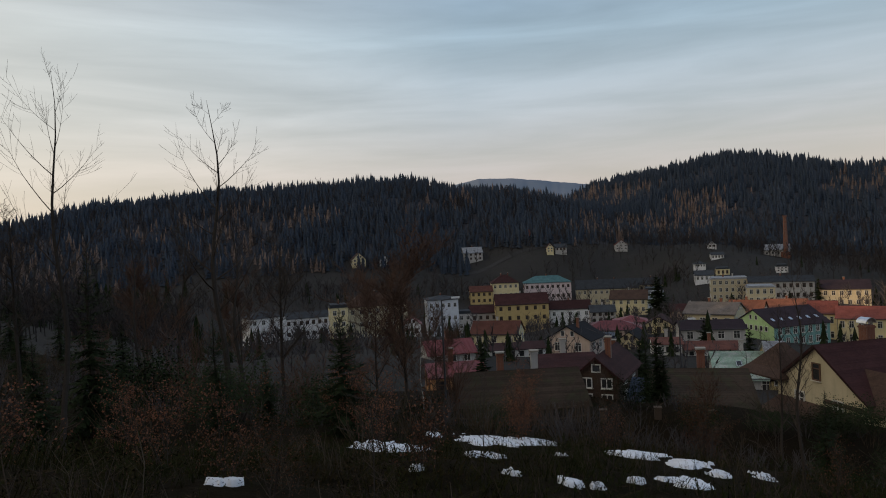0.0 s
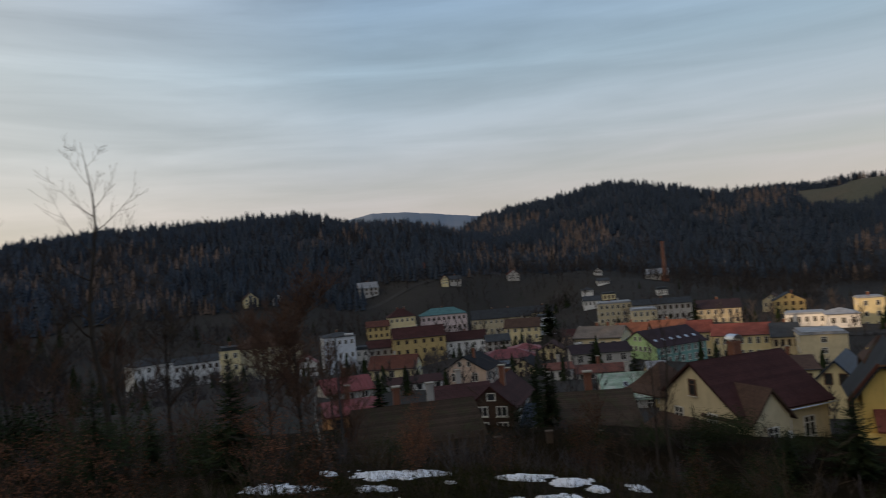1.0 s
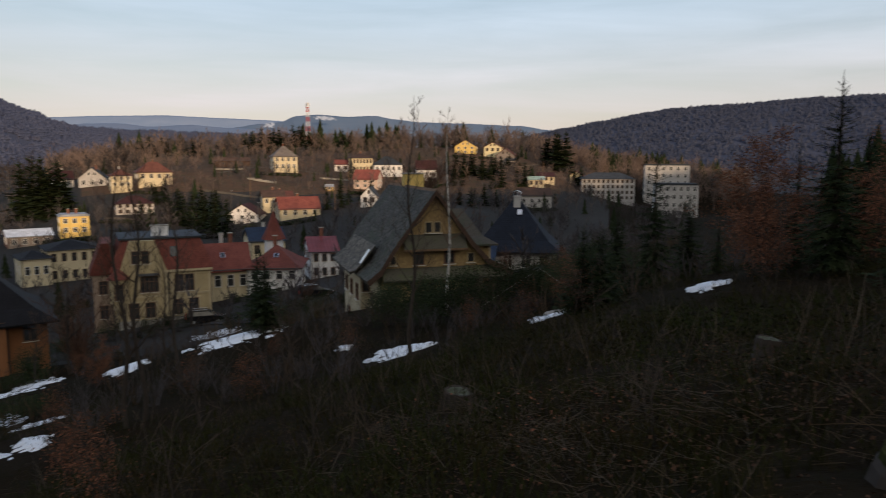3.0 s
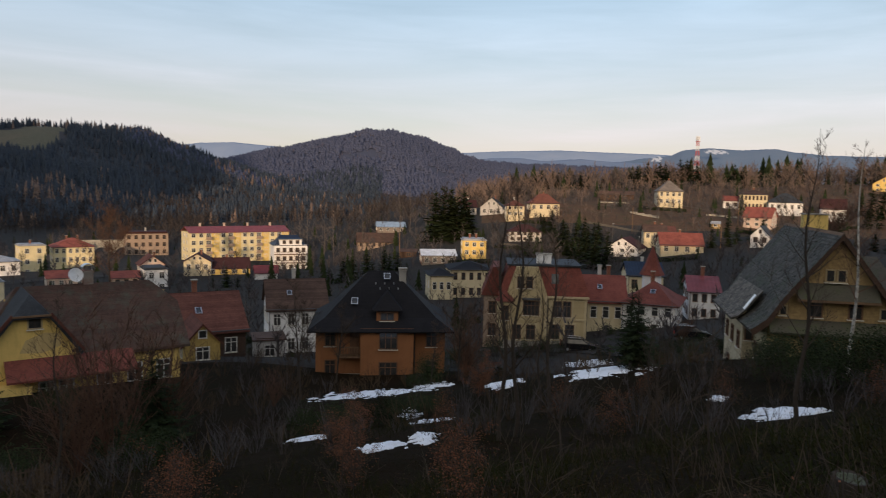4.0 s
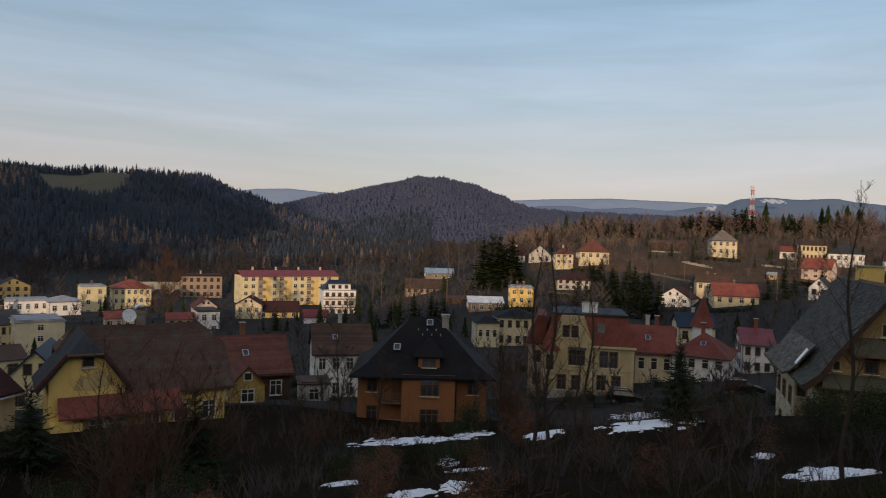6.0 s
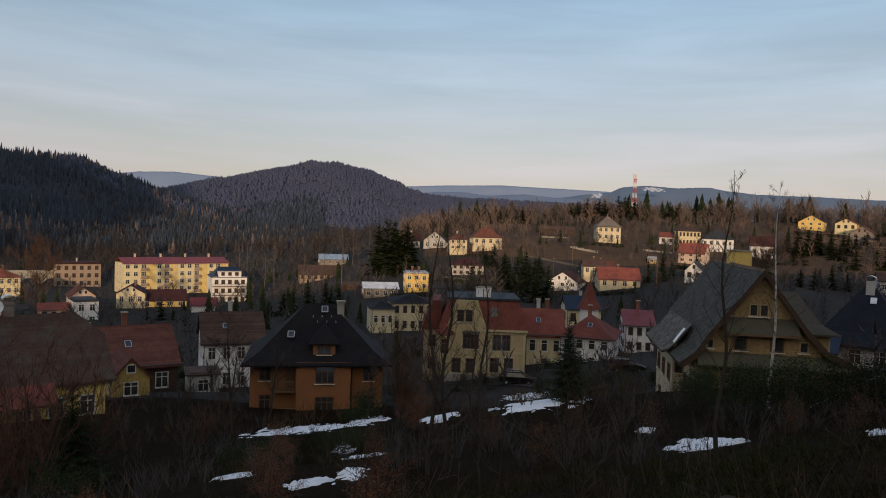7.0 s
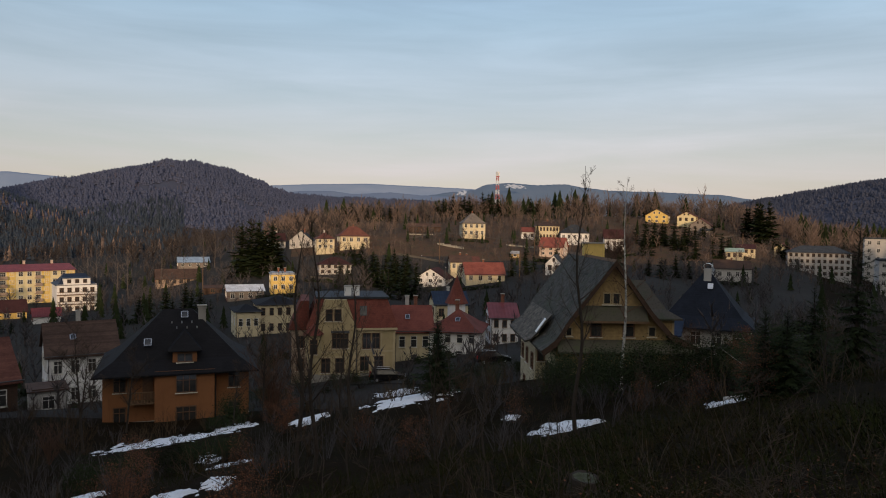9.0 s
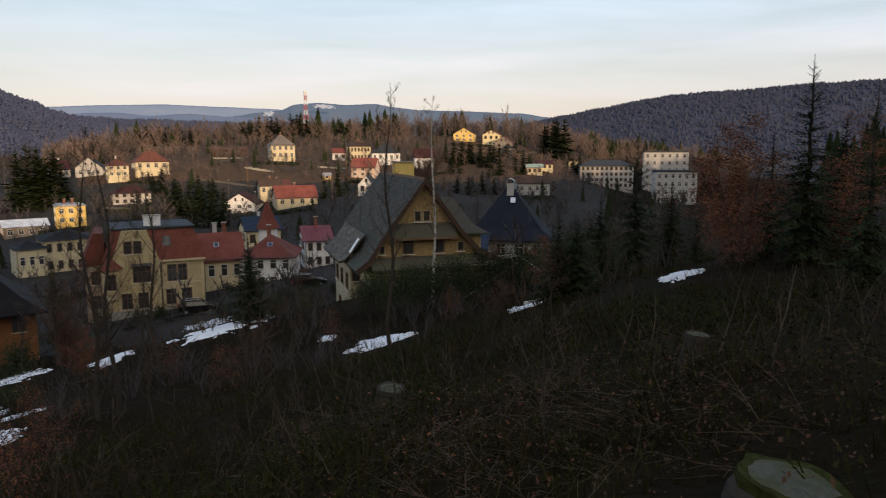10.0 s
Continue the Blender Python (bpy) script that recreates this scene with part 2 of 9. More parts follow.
plain("paint_white", (0.78, 0.78, 0.78), 0.6)
plain("stone", (0.36, 0.33, 0.28), 0.9, scale=1.5)
plain("fence_wood", (0.085, 0.058, 0.040), 0.9, scale=4)
plain("moss", (0.042, 0.046, 0.013), 0.95, scale=16, vary=0.4)
plain("cut_wood", (0.42, 0.36, 0.24), 0.85, scale=7, vary=0.6)


def foliage(name, a, c, scale=0.6, rough=0.8, low=0.5):
    """Leaves and needles whose colour changes from clump to clump and from tree to tree."""
    m, nt, b = material(name, rough)
    b.inputs["Specular IOR Level"].default_value = 0.03
    n = noise_node(nt, scale, 4)
    g = nt.nodes.new("ShaderNodeNewGeometry")
    mid = mixed(nt, n.outputs["Fac"], a, c)
    nt.links.new(mixed(nt, g.outputs["Random Per Island"], mid, shade(a, low), 0.2, 1.1), b.inputs["Base Color"])


foliage("needles", (0.032, 0.043, 0.019), (0.019, 0.028, 0.014))
# hill spruces: distance haze is put into their blue-grey needles
foliage("needles_hazed", (0.056, 0.070, 0.092), (0.036, 0.048, 0.064), 0.02, low=0.75)
# woods farther off, tinted bluer still to carry the haze
foliage("wood_hazed", (0.082, 0.092, 0.142), (0.064, 0.075, 0.120), 0.015, low=0.88)
foliage("ridge_hazed", (0.060, 0.068, 0.100), (0.050, 0.058, 0.088), 0.015, low=0.88)
foliage("larch_hazed", (0.14, 0.115, 0.13), (0.10, 0.09, 0.11), 0.015, low=0.75)
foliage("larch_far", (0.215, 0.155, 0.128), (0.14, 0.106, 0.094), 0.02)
# greyed for the valley's cool shade; bare_dark is the darker copy
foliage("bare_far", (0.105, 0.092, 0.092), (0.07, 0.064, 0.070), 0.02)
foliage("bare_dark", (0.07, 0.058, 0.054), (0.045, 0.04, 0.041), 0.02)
foliage("bare_brush", (0.062, 0.052, 0.048), (0.040, 0.035, 0.035), 0.3)
foliage("leaf_beech", (0.23, 0.10, 0.058), (0.13, 0.058, 0.035), 1.0)
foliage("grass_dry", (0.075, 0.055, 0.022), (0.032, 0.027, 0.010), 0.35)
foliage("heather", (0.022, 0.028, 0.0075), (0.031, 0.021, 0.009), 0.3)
foliage("leaf_fallen", (0.11, 0.058, 0.036), (0.04, 0.027, 0.019), 0.5)
foliage("shrub", (0.036, 0.048, 0.021), (0.022, 0.031, 0.016), 0.5)


def glass():
    m, nt, b = material("pane", 0.08)
    n = noise_node(nt, 0.8, 3)
    nt.links.new(mixed(nt, n.outputs["Fac"], (0.02, 0.022, 0.026), (0.06, 0.058, 0.055)), b.inputs["Base Color"])
    b.inputs["Specular IOR Level"].default_value = 0.6


glass()


def earth(name, a, c, d, s1=0.05, s2=0.8):
    m, nt, b = material(name, 0.95)
    b.inputs["Specular IOR Level"].default_value = 0.03
    n1, n2, n3 = noise_node(nt, s1, 6, 0.65), noise_node(nt, s2, 7, 0.7), noise_node(nt, s2 * 9, 5, 0.7)
    base = mixed(nt, n1.outputs["Fac"], a, c, 0.4, 0.6)
    base = mixed(nt, n2.outputs["Fac"], base, d, 0.5, 0.72)
    base = mixed(nt, n3.outputs["Fac"], base, shade(a, 0.45), 0.45, 0.75)
    nt.links.new(base, b.inputs["Base Color"])
    bumped(nt, b, n2.outputs["Fac"], 0.8, 0.15)


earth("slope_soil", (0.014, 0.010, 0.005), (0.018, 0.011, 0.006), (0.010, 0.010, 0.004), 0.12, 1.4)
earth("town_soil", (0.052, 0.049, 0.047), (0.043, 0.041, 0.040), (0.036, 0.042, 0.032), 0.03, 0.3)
earth("meadow_soil", (0.12, 0.115, 0.085), (0.14, 0.12, 0.088), (0.10, 0.10, 0.07), 0.012, 0.12)
# soils under the far woods share the painted haze tint
earth("forest_soil_hazed", (0.064, 0.066, 0.076), (0.068, 0.066, 0.072), (0.054, 0.060, 0.070), 0.02, 0.2)
earth("wood_floor_hazed", (0.072, 0.080, 0.115), (0.078, 0.082, 0.112), (0.066, 0.074, 0.105), 0.02, 0.2)
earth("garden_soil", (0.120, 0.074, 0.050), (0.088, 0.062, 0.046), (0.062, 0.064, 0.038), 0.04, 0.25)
earth("path_soil", (0.16, 0.13, 0.095), (0.12, 0.095, 0.07), (0.09, 0.07, 0.05), 0.5, 2.5)


def snow():
    m, nt, b = material("snow", 0.7)
    n = noise_node(nt, 1.6, 7, 0.7)
    nt.links.new(mixed(nt, n.outputs["Fac"], (0.80, 0.82, 0.86), (0.62, 0.63, 0.65), 0.45, 0.75), b.inputs["Base Color"])
    bumped(nt, b, n.outputs["Fac"], 0.6, 0.06)


snow()


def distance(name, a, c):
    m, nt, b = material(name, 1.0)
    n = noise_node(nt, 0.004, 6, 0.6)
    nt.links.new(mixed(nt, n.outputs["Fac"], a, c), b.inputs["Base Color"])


# aerial haze put into the colours of far hills and snow
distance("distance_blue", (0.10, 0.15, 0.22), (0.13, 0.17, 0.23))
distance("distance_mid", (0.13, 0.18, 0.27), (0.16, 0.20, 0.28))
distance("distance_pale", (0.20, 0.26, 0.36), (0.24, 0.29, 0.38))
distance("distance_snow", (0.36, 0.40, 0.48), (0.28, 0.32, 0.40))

# ---- building blocks ----
class Shape:
    """Collects boxes, prisms and tubes into one mesh."""

    def __init__(self):
        self.v, self.f = [], []

    def add(self, verts, faces):
        n = len(self.v)
        self.v += [tuple(p) for p in verts]
        self.f += [tuple(i + n for i in q) for q in faces]
        return self

    def box(self, x0, x1, y0, y1, z0, z1):
        c = [(x, y, z) for z in (z0, z1) for y in (y0, y1) for x in (x0, x1)]
        return self.add(c, [(0, 2, 3, 1), (4, 5, 7, 6), (0, 1, 5, 4), (2, 6, 7, 3), (0, 4, 6, 2), (1, 3, 7, 5)])

    def prism(self, outline, a, b, axis="x"):
        """An outline in the plane across the axis, swept from a to b. axis x: (y, z); y: (x, z); z: (x, y)."""
        put = {"x": lambda p, s: (s, p[0], p[1]), "y": lambda p, s: (p[0], s, p[1]), "z": lambda p, s: (p[0], p[1], s)}[axis]
        n = len(outline)
        v = [put(p, a) for p in outline] + [put(p, b) for p in outline]
        f = [tuple(range(n - 1, -1, -1)), tuple(range(n, 2 * n))]
        f += [(i, (i + 1) % n, n + (i + 1) % n, n + i) for i in range(n)]
        return self.add(v, f)

    def tube(self, a, b, r0, r1, n=6, cap=True):
        a, b = Vector(a), Vector(b)
        d = (b - a).normalized()
        u = d.orthogonal().normalized()
        w = d.cross(u)
        v = []
        for p, r in ((a, r0), (b, r1)):
            v += [p + (u * math.cos(k * 2 * math.pi / n) + w * math.sin(k * 2 * math.pi / n)) * r for k in range(n)]
        f = [(k, (k + 1) % n, n + (k + 1) % n, n + k) for k in range(n)]
        if cap:
            f += [tuple(range(n - 1, -1, -1)), tuple(range(n, 2 * n))]
        return self.add(v, f)

    def mesh(self, name, mat):
        me = bpy.data.meshes.new(name)
        me.from_pydata(self.v, [], self.f)
        me.materials.append(MATS[mat])
        bm = bmesh.new()
        bm.from_mesh(me)
        bmesh.ops.recalc_face_normals(bm, faces=bm.faces)
        bm.to_mesh(me)
        bm.free()
        return me


def part(name, shape, mat, parent, label=""):
    """One mesh under a thing or under a part of it."""
    me = shape if isinstance(shape, bpy.types.Mesh) else shape.mesh(name, mat)
    ob = new(name, me)
    ob.parent = parent
    if label:
        ob["label"] = label
    return ob


def thing(name, label, category, m=None, group="", kind=""):
    ob = tagged(new(name), label, category, group, kind)
    if m:
        ob.matrix_basis = m
    return ob


WINDOW_CACHE = {}


def lattice(xs, zs, depth):
    """One connected frame of bars: bars fill every second column and row, from y = depth to y = 0."""
    s = Shape()
    nx, nz = len(xs), len(zs)
    s.v = [(x, y, z) for y in (depth, 0.0) for z in zs for x in xs]

    def at_grid(i, j, back):
        return back * nx * nz + j * nx + i

    def solid(i, j):
        return 0 <= i < nx - 1 and 0 <= j < nz - 1 and (i % 2 == 0 or j % 2 == 0)
    for i in range(nx - 1):
        for j in range(nz - 1):
            if not solid(i, j):
                continue
            s.f.append((at_grid(i, j, 0), at_grid(i + 1, j, 0), at_grid(i + 1, j + 1, 0), at_grid(i, j + 1, 0)))
            for di, dj, p, q in ((-1, 0, (i, j), (i, j + 1)), (1, 0, (i + 1, j), (i + 1, j + 1)), (0, -1, (i, j), (i + 1, j)), (0, 1, (i, j + 1), (i + 1, j + 1))):
                if not solid(i + di, j + dj):
                    s.f.append((at_grid(*p, 0), at_grid(*q, 0), at_grid(*q, 1), at_grid(*p, 1)))
    return s


def window_meshes(w, h, style):
    """Frame with mullion and transom, sill, and dark panes set back; shared by all windows of that size."""
    key = (round(w, 1), round(h, 1), style)
    if key not in WINDOW_CACHE:
        w, h, fr = key[0], key[1], 0.09
        n = max(1, round(w / 0.55))
        xs, zs = [-w / 2 - fr, -w / 2], [-fr, 0.0]
        for k in range(1, n):
            xs += [-w / 2 + w * k / n - 0.035, -w / 2 + w * k / n + 0.035]
        if h > 1.15:
            zs += [h * 0.68, h * 0.68 + 0.06]
        s = lattice(xs + [w / 2, w / 2 + fr], zs + [h, h + fr], -0.10)
        sill = Shape().box(-w / 2 - 0.16, w / 2 + 0.16, -0.2, 0.0, -fr - 0.06, -fr)
        pane = Shape().box(-w / 2, w / 2, -0.03, -0.005, 0, h)
        WINDOW_CACHE[key] = (s.mesh("window", style), pane.mesh("pane", "pane"), sill.mesh("window_sill", "trim"))
    return WINDOW_CACHE[key]


def window(parent, x, y, z, w, h, yaw=0.0, style="frame_white", sill=True):
    frame_me, pane_me, sill_me = window_meshes(w, h, style)
    ob = part("window", frame_me, None, parent)
    ob.matrix_basis = pose(x, y, z, 0, 0, yaw)
    part("pane", pane_me, None, ob)
    if sill:
        part("window_sill", sill_me, None, ob)
    return ob


def window_row(parent, x0, x1, y, z, n, w, h, yaw=0.0, style="frame_white", sill=True):
    """n windows in even bays along the wall from x0 to x1 (along y where the wall is turned by 90 degrees)."""
    for k in range(n):
        u = x0 + (x1 - x0) * (k + 0.5) / n
        if abs(yaw) < 1 or abs(yaw) > 170:
            window(parent, u, y, z, w, h, yaw, style, sill)
        else:
            window(parent, y, u, z, w, h, yaw, style, sill)


def chimney(parent, x, y, z0, z1, mat="w_brick", size=0.55, cap="stone"):
    c = part("chimney", Shape().box(x - size / 2, x + size / 2, y - size / 2, y + size / 2, z0, z1)
             .box(x - size / 2 - 0.06, x + size / 2 + 0.06, y - size / 2 - 0.06, y + size / 2 + 0.06, z1 - 0.22, z1 - 0.08), mat, parent)
    if cap == "hood":
        arc = [(x + (size / 2 + 0.12) * math.cos(a), z1 + 0.18 + (size / 2 + 0.02) * math.sin(a)) for a in np.linspace(0, math.pi, 9)]
        arc += [(px + (0.03 if px < x else -0.03), pz - 0.03) for px, pz in reversed(arc)]
        part("chimney_hood", Shape().prism(arc, y - size / 2 - 0.1, y + size / 2 + 0.1, "y")
             .box(x - size / 2, x - size / 2 + 0.05, y - 0.1, y + 0.1, z1, z1 + 0.3).box(x + size / 2 - 0.05, x + size / 2, y - 0.1, y + 0.1, z1, z1 + 0.3),
             "metal_bright", c, "bright metal chimney hood")
    else:
        part("chimney_cap", Shape().box(x - size / 2 - 0.1, x + size / 2 + 0.1, y - size / 2 - 0.1, y + size / 2 + 0.1, z1, z1 + 0.1), cap, c)
    return c


def gable_roof(x0, x1, y0, y1, ze, zr, over=0.45, thick=0.16, along="x", bell=0.0):
    """A pitched roof shell; the ridge runs along x or y. bell: how much the eaves flare out."""
    if along == "y":
        a, b, lo, hi = y0, y1, x0, x1
    else:
        a, b, lo, hi = x0, x1, y0, y1
    mid, half = (lo + hi) / 2, (hi - lo) / 2
    slope = (zr - ze) / half
    drop = over * slope * (1 - bell)
    out_l, out_h = (lo - over, ze - drop), (hi + over, ze - drop)
    prof = [out_l, (lo + half * 0.12, ze + slope * half * 0.12), (mid, zr), (hi - half * 0.12, ze + slope * half * 0.12), out_h]
    inner = [(p[0], p[1] - thick * (1 + slope * 0.4)) for p in reversed(prof)]
    inner[0] = (out_h[0], out_h[1] - 0.1)
    inner[-1] = (out_l[0], out_l[1] - 0.1)
    return Shape().prism(prof + inner, a - over * 0.7, b + over * 0.7, "x" if along == "x" else "y")


def hip_roof(x0, x1, y0, y1, ze, zr, over=0.5, ridge=None, thick=0.14, bell=0.35):
    """A hipped roof with flared eaves; ridge: the length of its ridge along x (0 for a tent roof)."""
    w, d = x1 - x0, y1 - y0
    r = max(w - d, 0.3) if ridge is None else ridge
    cx, cy = (x0 + x1) / 2, (y0 + y1) / 2
    s = Shape()

    def ring(ox, z):
        return [(x0 - ox, y0 - ox, z), (x1 + ox, y0 - ox, z), (x1 + ox, y1 + ox, z), (x0 - ox, y1 + ox, z)]
    slope = (zr - ze) / (d / 2)
    k = 0.16 * d / 2
    v = ring(over, ze - over * slope * (1 - bell) - thick) + ring(over, ze - over * slope * (1 - bell)) + ring(-k, ze + slope * k)
    v += [(cx - r / 2, cy, zr), (cx + r / 2, cy, zr)]
    f = [(3, 2, 1, 0)]
    for lo in (0, 4):
        f += [(lo + i, lo + (i + 1) % 4, lo + 4 + (i + 1) % 4, lo + 4 + i) for i in range(4)]
    f += [(8, 9, 13, 12), (9, 10, 13), (10, 11, 12, 13), (11, 8, 12)]
    return s.add(v, f)


def course_rows(roof, quad, n, mat):
    """Overlapping tile courses lying on a roof slope: eave left and right, ridge right and left."""
    a, b, c, e = [Vector(p) for p in quad]
    up = (b - a).cross(e - a).normalized()
    up = up if up.z > 0 else -up
    for k in range(n):
        p, q = a.lerp(e, k / n), b.lerp(c, k / n)
        r, s = b.lerp(c, (k + 1.12) / n), a.lerp(e, (k + 1.12) / n)
        v = [p + up * 0.008, q + up * 0.008, q + up * 0.020, p + up * 0.020, s + up * 0.010, r + up * 0.012]
        part("tile_course", Shape().add(v, [(0, 1, 2, 3), (3, 2, 5, 4), (0, 3, 4), (1, 5, 2)]), mat, roof)


def courses(roof, x0, x1, y0, y1, ze, zr, over, mat, along="x"):
    """Tile courses on both slopes of a gabled roof."""
    lo, hi, a, b = (y0, y1, x0 - over * 0.7, x1 + over * 0.7) if along == "x" else (x0, x1, y0 - over * 0.7, y1 + over * 0.7)
    mid, half = (lo + hi) / 2, (hi - lo) / 2
    n = max(6, round(math.hypot(half + over, zr - ze) / 0.30))
    drop = over * (zr - ze) / half
    for edge, sign in ((lo, -1), (hi, 1)):
        pts = [(a, edge + sign * over, ze - drop), (b, edge + sign * over, ze - drop), (b, mid, zr), (a, mid, zr)]
        course_rows(roof, [p if along == "x" else (p[1], p[0], p[2]) for p in pts], n, mat)


def gable_walls(x0, x1, y0, y1, z0, ze, zr, along="x"):
    """Four walls with the two gables carried up to the ridge."""
    if along == "y":
        m = (x0 + x1) / 2
        return Shape().prism([(x0, z0), (x1, z0), (x1, ze), (m, zr), (x0, ze)], y0, y1, "y")
    m = (y0 + y1) / 2
    return Shape().prism([(y0, z0), (y1, z0), (y1, ze), (m, zr), (y0, ze)], x0, x1, "x")


PLOTS, PADS = [], []


def plot(x, y, z, yaw, w, d):
    """Levels a piece of ground for a building; returns the pose and size of it."""
    a = radians(yaw)
    PADS.append((x - math.sin(a) * d / 2, y + math.cos(a) * d / 2, z, max(w, d)))
    return pose(x, y, z, 0, 0, yaw), w, d


def house(name, label, x, y, z, yaw, w, d, wall_h, roof_h, roof, wall, tiles, storeys, cols, chimneys):
    plot(x, y, z, yaw, w, d)
    PLOTS.append((name, label, x, y, z, yaw, w, d, wall_h, roof_h, roof, wall, tiles, storeys, cols, chimneys))


def raise_house(name, label, x, y, z, yaw, w, d, wall_h, roof_h, roof, wall, tiles, storeys, cols, chimneys):
    rnd = random.Random(round(x * 7 + y * 13))
    t = thing(name, label, "building" if name == "house" else "shed", pose(x, y, z, 0, 0, yaw))
    x0, x1 = -w / 2, w / 2
    far = math.hypot(x, y) > 150
    over = min(0.55, 0.25 + 0.05 * w)
    if roof == "side":
        part("wall", gable_walls(x0, x1, 0, d, -3, wall_h, wall_h + roof_h - 0.12, "x"), wall, t)
        r = part("roof", gable_roof(x0, x1, 0, d, wall_h, wall_h + roof_h, over), tiles, t)
        if math.hypot(x, y) < 110:
            courses(r, x0, x1, 0, d, wall_h, wall_h + roof_h, over, tiles)
    elif roof == "gable":
        part("wall", gable_walls(x0, x1, 0, d, -3, wall_h, wall_h + roof_h - 0.12, "y"), wall, t)
        r = part("roof", gable_roof(x0, x1, 0, d, wall_h, wall_h + roof_h, over, along="y"), tiles, t)
        if math.hypot(x, y) < 110:
            courses(r, x0, x1, 0, d, wall_h, wall_h + roof_h, over, tiles, "y")
    elif roof == "hip":
        part("wall", Shape().box(x0, x1, 0, d, -3, wall_h), wall, t)
        if w >= d:
            part("roof", hip_roof(x0, x1, 0, d, wall_h, wall_h + roof_h, over), tiles, t)
        else:
            part("roof", hip_roof(x0, x1, 0, d, wall_h, wall_h + roof_h, over, ridge=0.3), tiles, t)
    else:
        part("wall", Shape().box(x0, x1, 0, d, -3, wall_h), wall, t)
        part("roof", Shape().box(x0 - 0.25, x1 + 0.25, -0.25, d + 0.25, wall_h, wall_h + 0.18).box(x0 + 0.3, x1 - 0.3, 0.3, d - 0.3, wall_h + 0.18, wall_h + max(0.3, roof_h * 0.6)), tiles, t)
    style = rnd.choice(["frame_white", "frame_white", "frame_brown"])
    sh = wall_h / storeys
    for s in range(storeys):
        wh = min(1.6, max(0.6, sh * 0.5))
        z_w = s * sh + (sh - wh) * 0.55
        if cols:
            ww = min(1.25, max(0.5, w / cols * 0.42))
            window_row(t, x0 + 0.2, x1 - 0.2, -0.002, z_w, cols, ww, wh, 0, style, not far)
        side = max(1, round(d / 3.6))
        for yaw_w, xw in ((-90, x0 - 0.002), (90, x1 + 0.002)):
            window_row(t, 0.5, d - 0.5, xw, z_w, side, min(1.1, d / side * 0.35), wh, yaw_w, style, False)
    if roof == "gable" and roof_h > 1.6:
        n = 2 if w > 6 else 1
        window_row(t, -w * 0.22, w * 0.22, -0.002, wall_h + roof_h * 0.22, n, 0.7, min(1.1, roof_h * 0.36), 0, style, False)
    if roof == "side" and roof_h > 1.6:
        for yaw_w, xw in ((-90, x0 - 0.002), (90, x1 + 0.002)):
            window_row(t, d * 0.3, d * 0.7, xw, wall_h + roof_h * 0.2, 2, 0.6, min(1.0, roof_h * 0.36), yaw_w, style, False)
    if roof in ("side", "hip") and roof_h > 2.0 and not far:
        # skylight lying in the front slope
        k = roof_h / (d / 2)
        sl = part("skylight", Shape().box(-0.35, 0.35, -0.5, 0.5, 0.03, 0.12), "metal_bright", t, "roof window with a pale frame")
        sl.matrix_basis = Matrix.Translation((w * rnd.uniform(-0.25, 0.25), d * 0.25, wall_h + roof_h * 0.5)) @ pose(0, 0, 0, math.degrees(math.atan(k)))
        part("pane", Shape().box(-0.29, 0.29, -0.44, 0.44, 0.12, 0.13), "pane", sl)
    if wall_h > 2.2 and cols:
        part("door", Shape().box(x1 - w * 0.5 / max(cols, 1) - 0.45, x1 - w * 0.5 / max(cols, 1) + 0.45, d, d + 0.06, 0, 2.0), "timber", t, "plain brown door")
    for k in range(chimneys):
        top = wall_h + roof_h + (0.9 if far else 1.4)
        cx = (k + 1) / (chimneys + 1) * w - w / 2 + rnd.uniform(-0.4, 0.4)
        if roof == "gable":
            chimney(t, w * 0.12, d * (0.35 + 0.3 * k), wall_h, top, size=0.5)
        else:
            chimney(t, cx * 0.8, d * 0.5 + (0.5 if roof == "side" else 0.2), wall_h, top, rnd.choice(["w_brick", "w_brick", "w_greyplaster"]), 0.55)
    if roof in ("side", "hip") and wall_h > 2.5:
        g = Shape().tube((x0 - over, -over, wall_h - 0.16), (x1 + over, -over, wall_h - 0.16), 0.07, 0.07, 5)
        g.tube((x0 + 0.15, -0.1, -1), (x0 + 0.15, -0.1, wall_h - 0.2), 0.05, 0.05, 5)
        part("gutter", g, "metal_dark", t)
    return t

# ---- the town: every building's plot, size and look ----
# house(kind, label, x, y, z, heading, width, depth, wall height, roof height, roof form, wall, roofing, storeys, window bays, chimneys)
VILLA_ORANGE = plot(63.0, 28.6, -19.0, -63.4, 12.8, 12.0)
VILLA_BEIGE = plot(99.5, 21.2, -21.8, -72.7, 12.0, 11.0)
DERELICT = plot(61.7, -8.9, -12.9, -97.0, 9.2, 17.0)
BLACK_HOUSE = plot(83.5, -23.0, -13.3, -116.7, 7.3, 10.0)
house("house", "cream house with a red tiled roof beside the villa",
      110.0, 14.1, -19.9, -75.6, 5.8, 9.0, 3.9, 3.3, "side", "w_cream", "r_red", 1, 3, 2)
house("house", "white plastered house with a red hipped roof",
      109.7, 7.9, -20.9, -92.9, 7.7, 10.0, 5.0, 2.7, "hip", "w_white", "r_red", 2, 4, 1)
house("house", "white house with a red metal roof and arched windows",
      119.1, 0.4, -19.4, -83.0, 4.5, 11.0, 4.6, 1.8, "side", "w_white", "r_redmetal", 2, 3, 1)
house("house", "small cream house with a dark blue roof",
      153.5, 12.4, -20.8, -74.7, 7.1, 9.0, 4.1, 2.3, "side", "w_cream", "r_bluedark", 1, 3, 1)
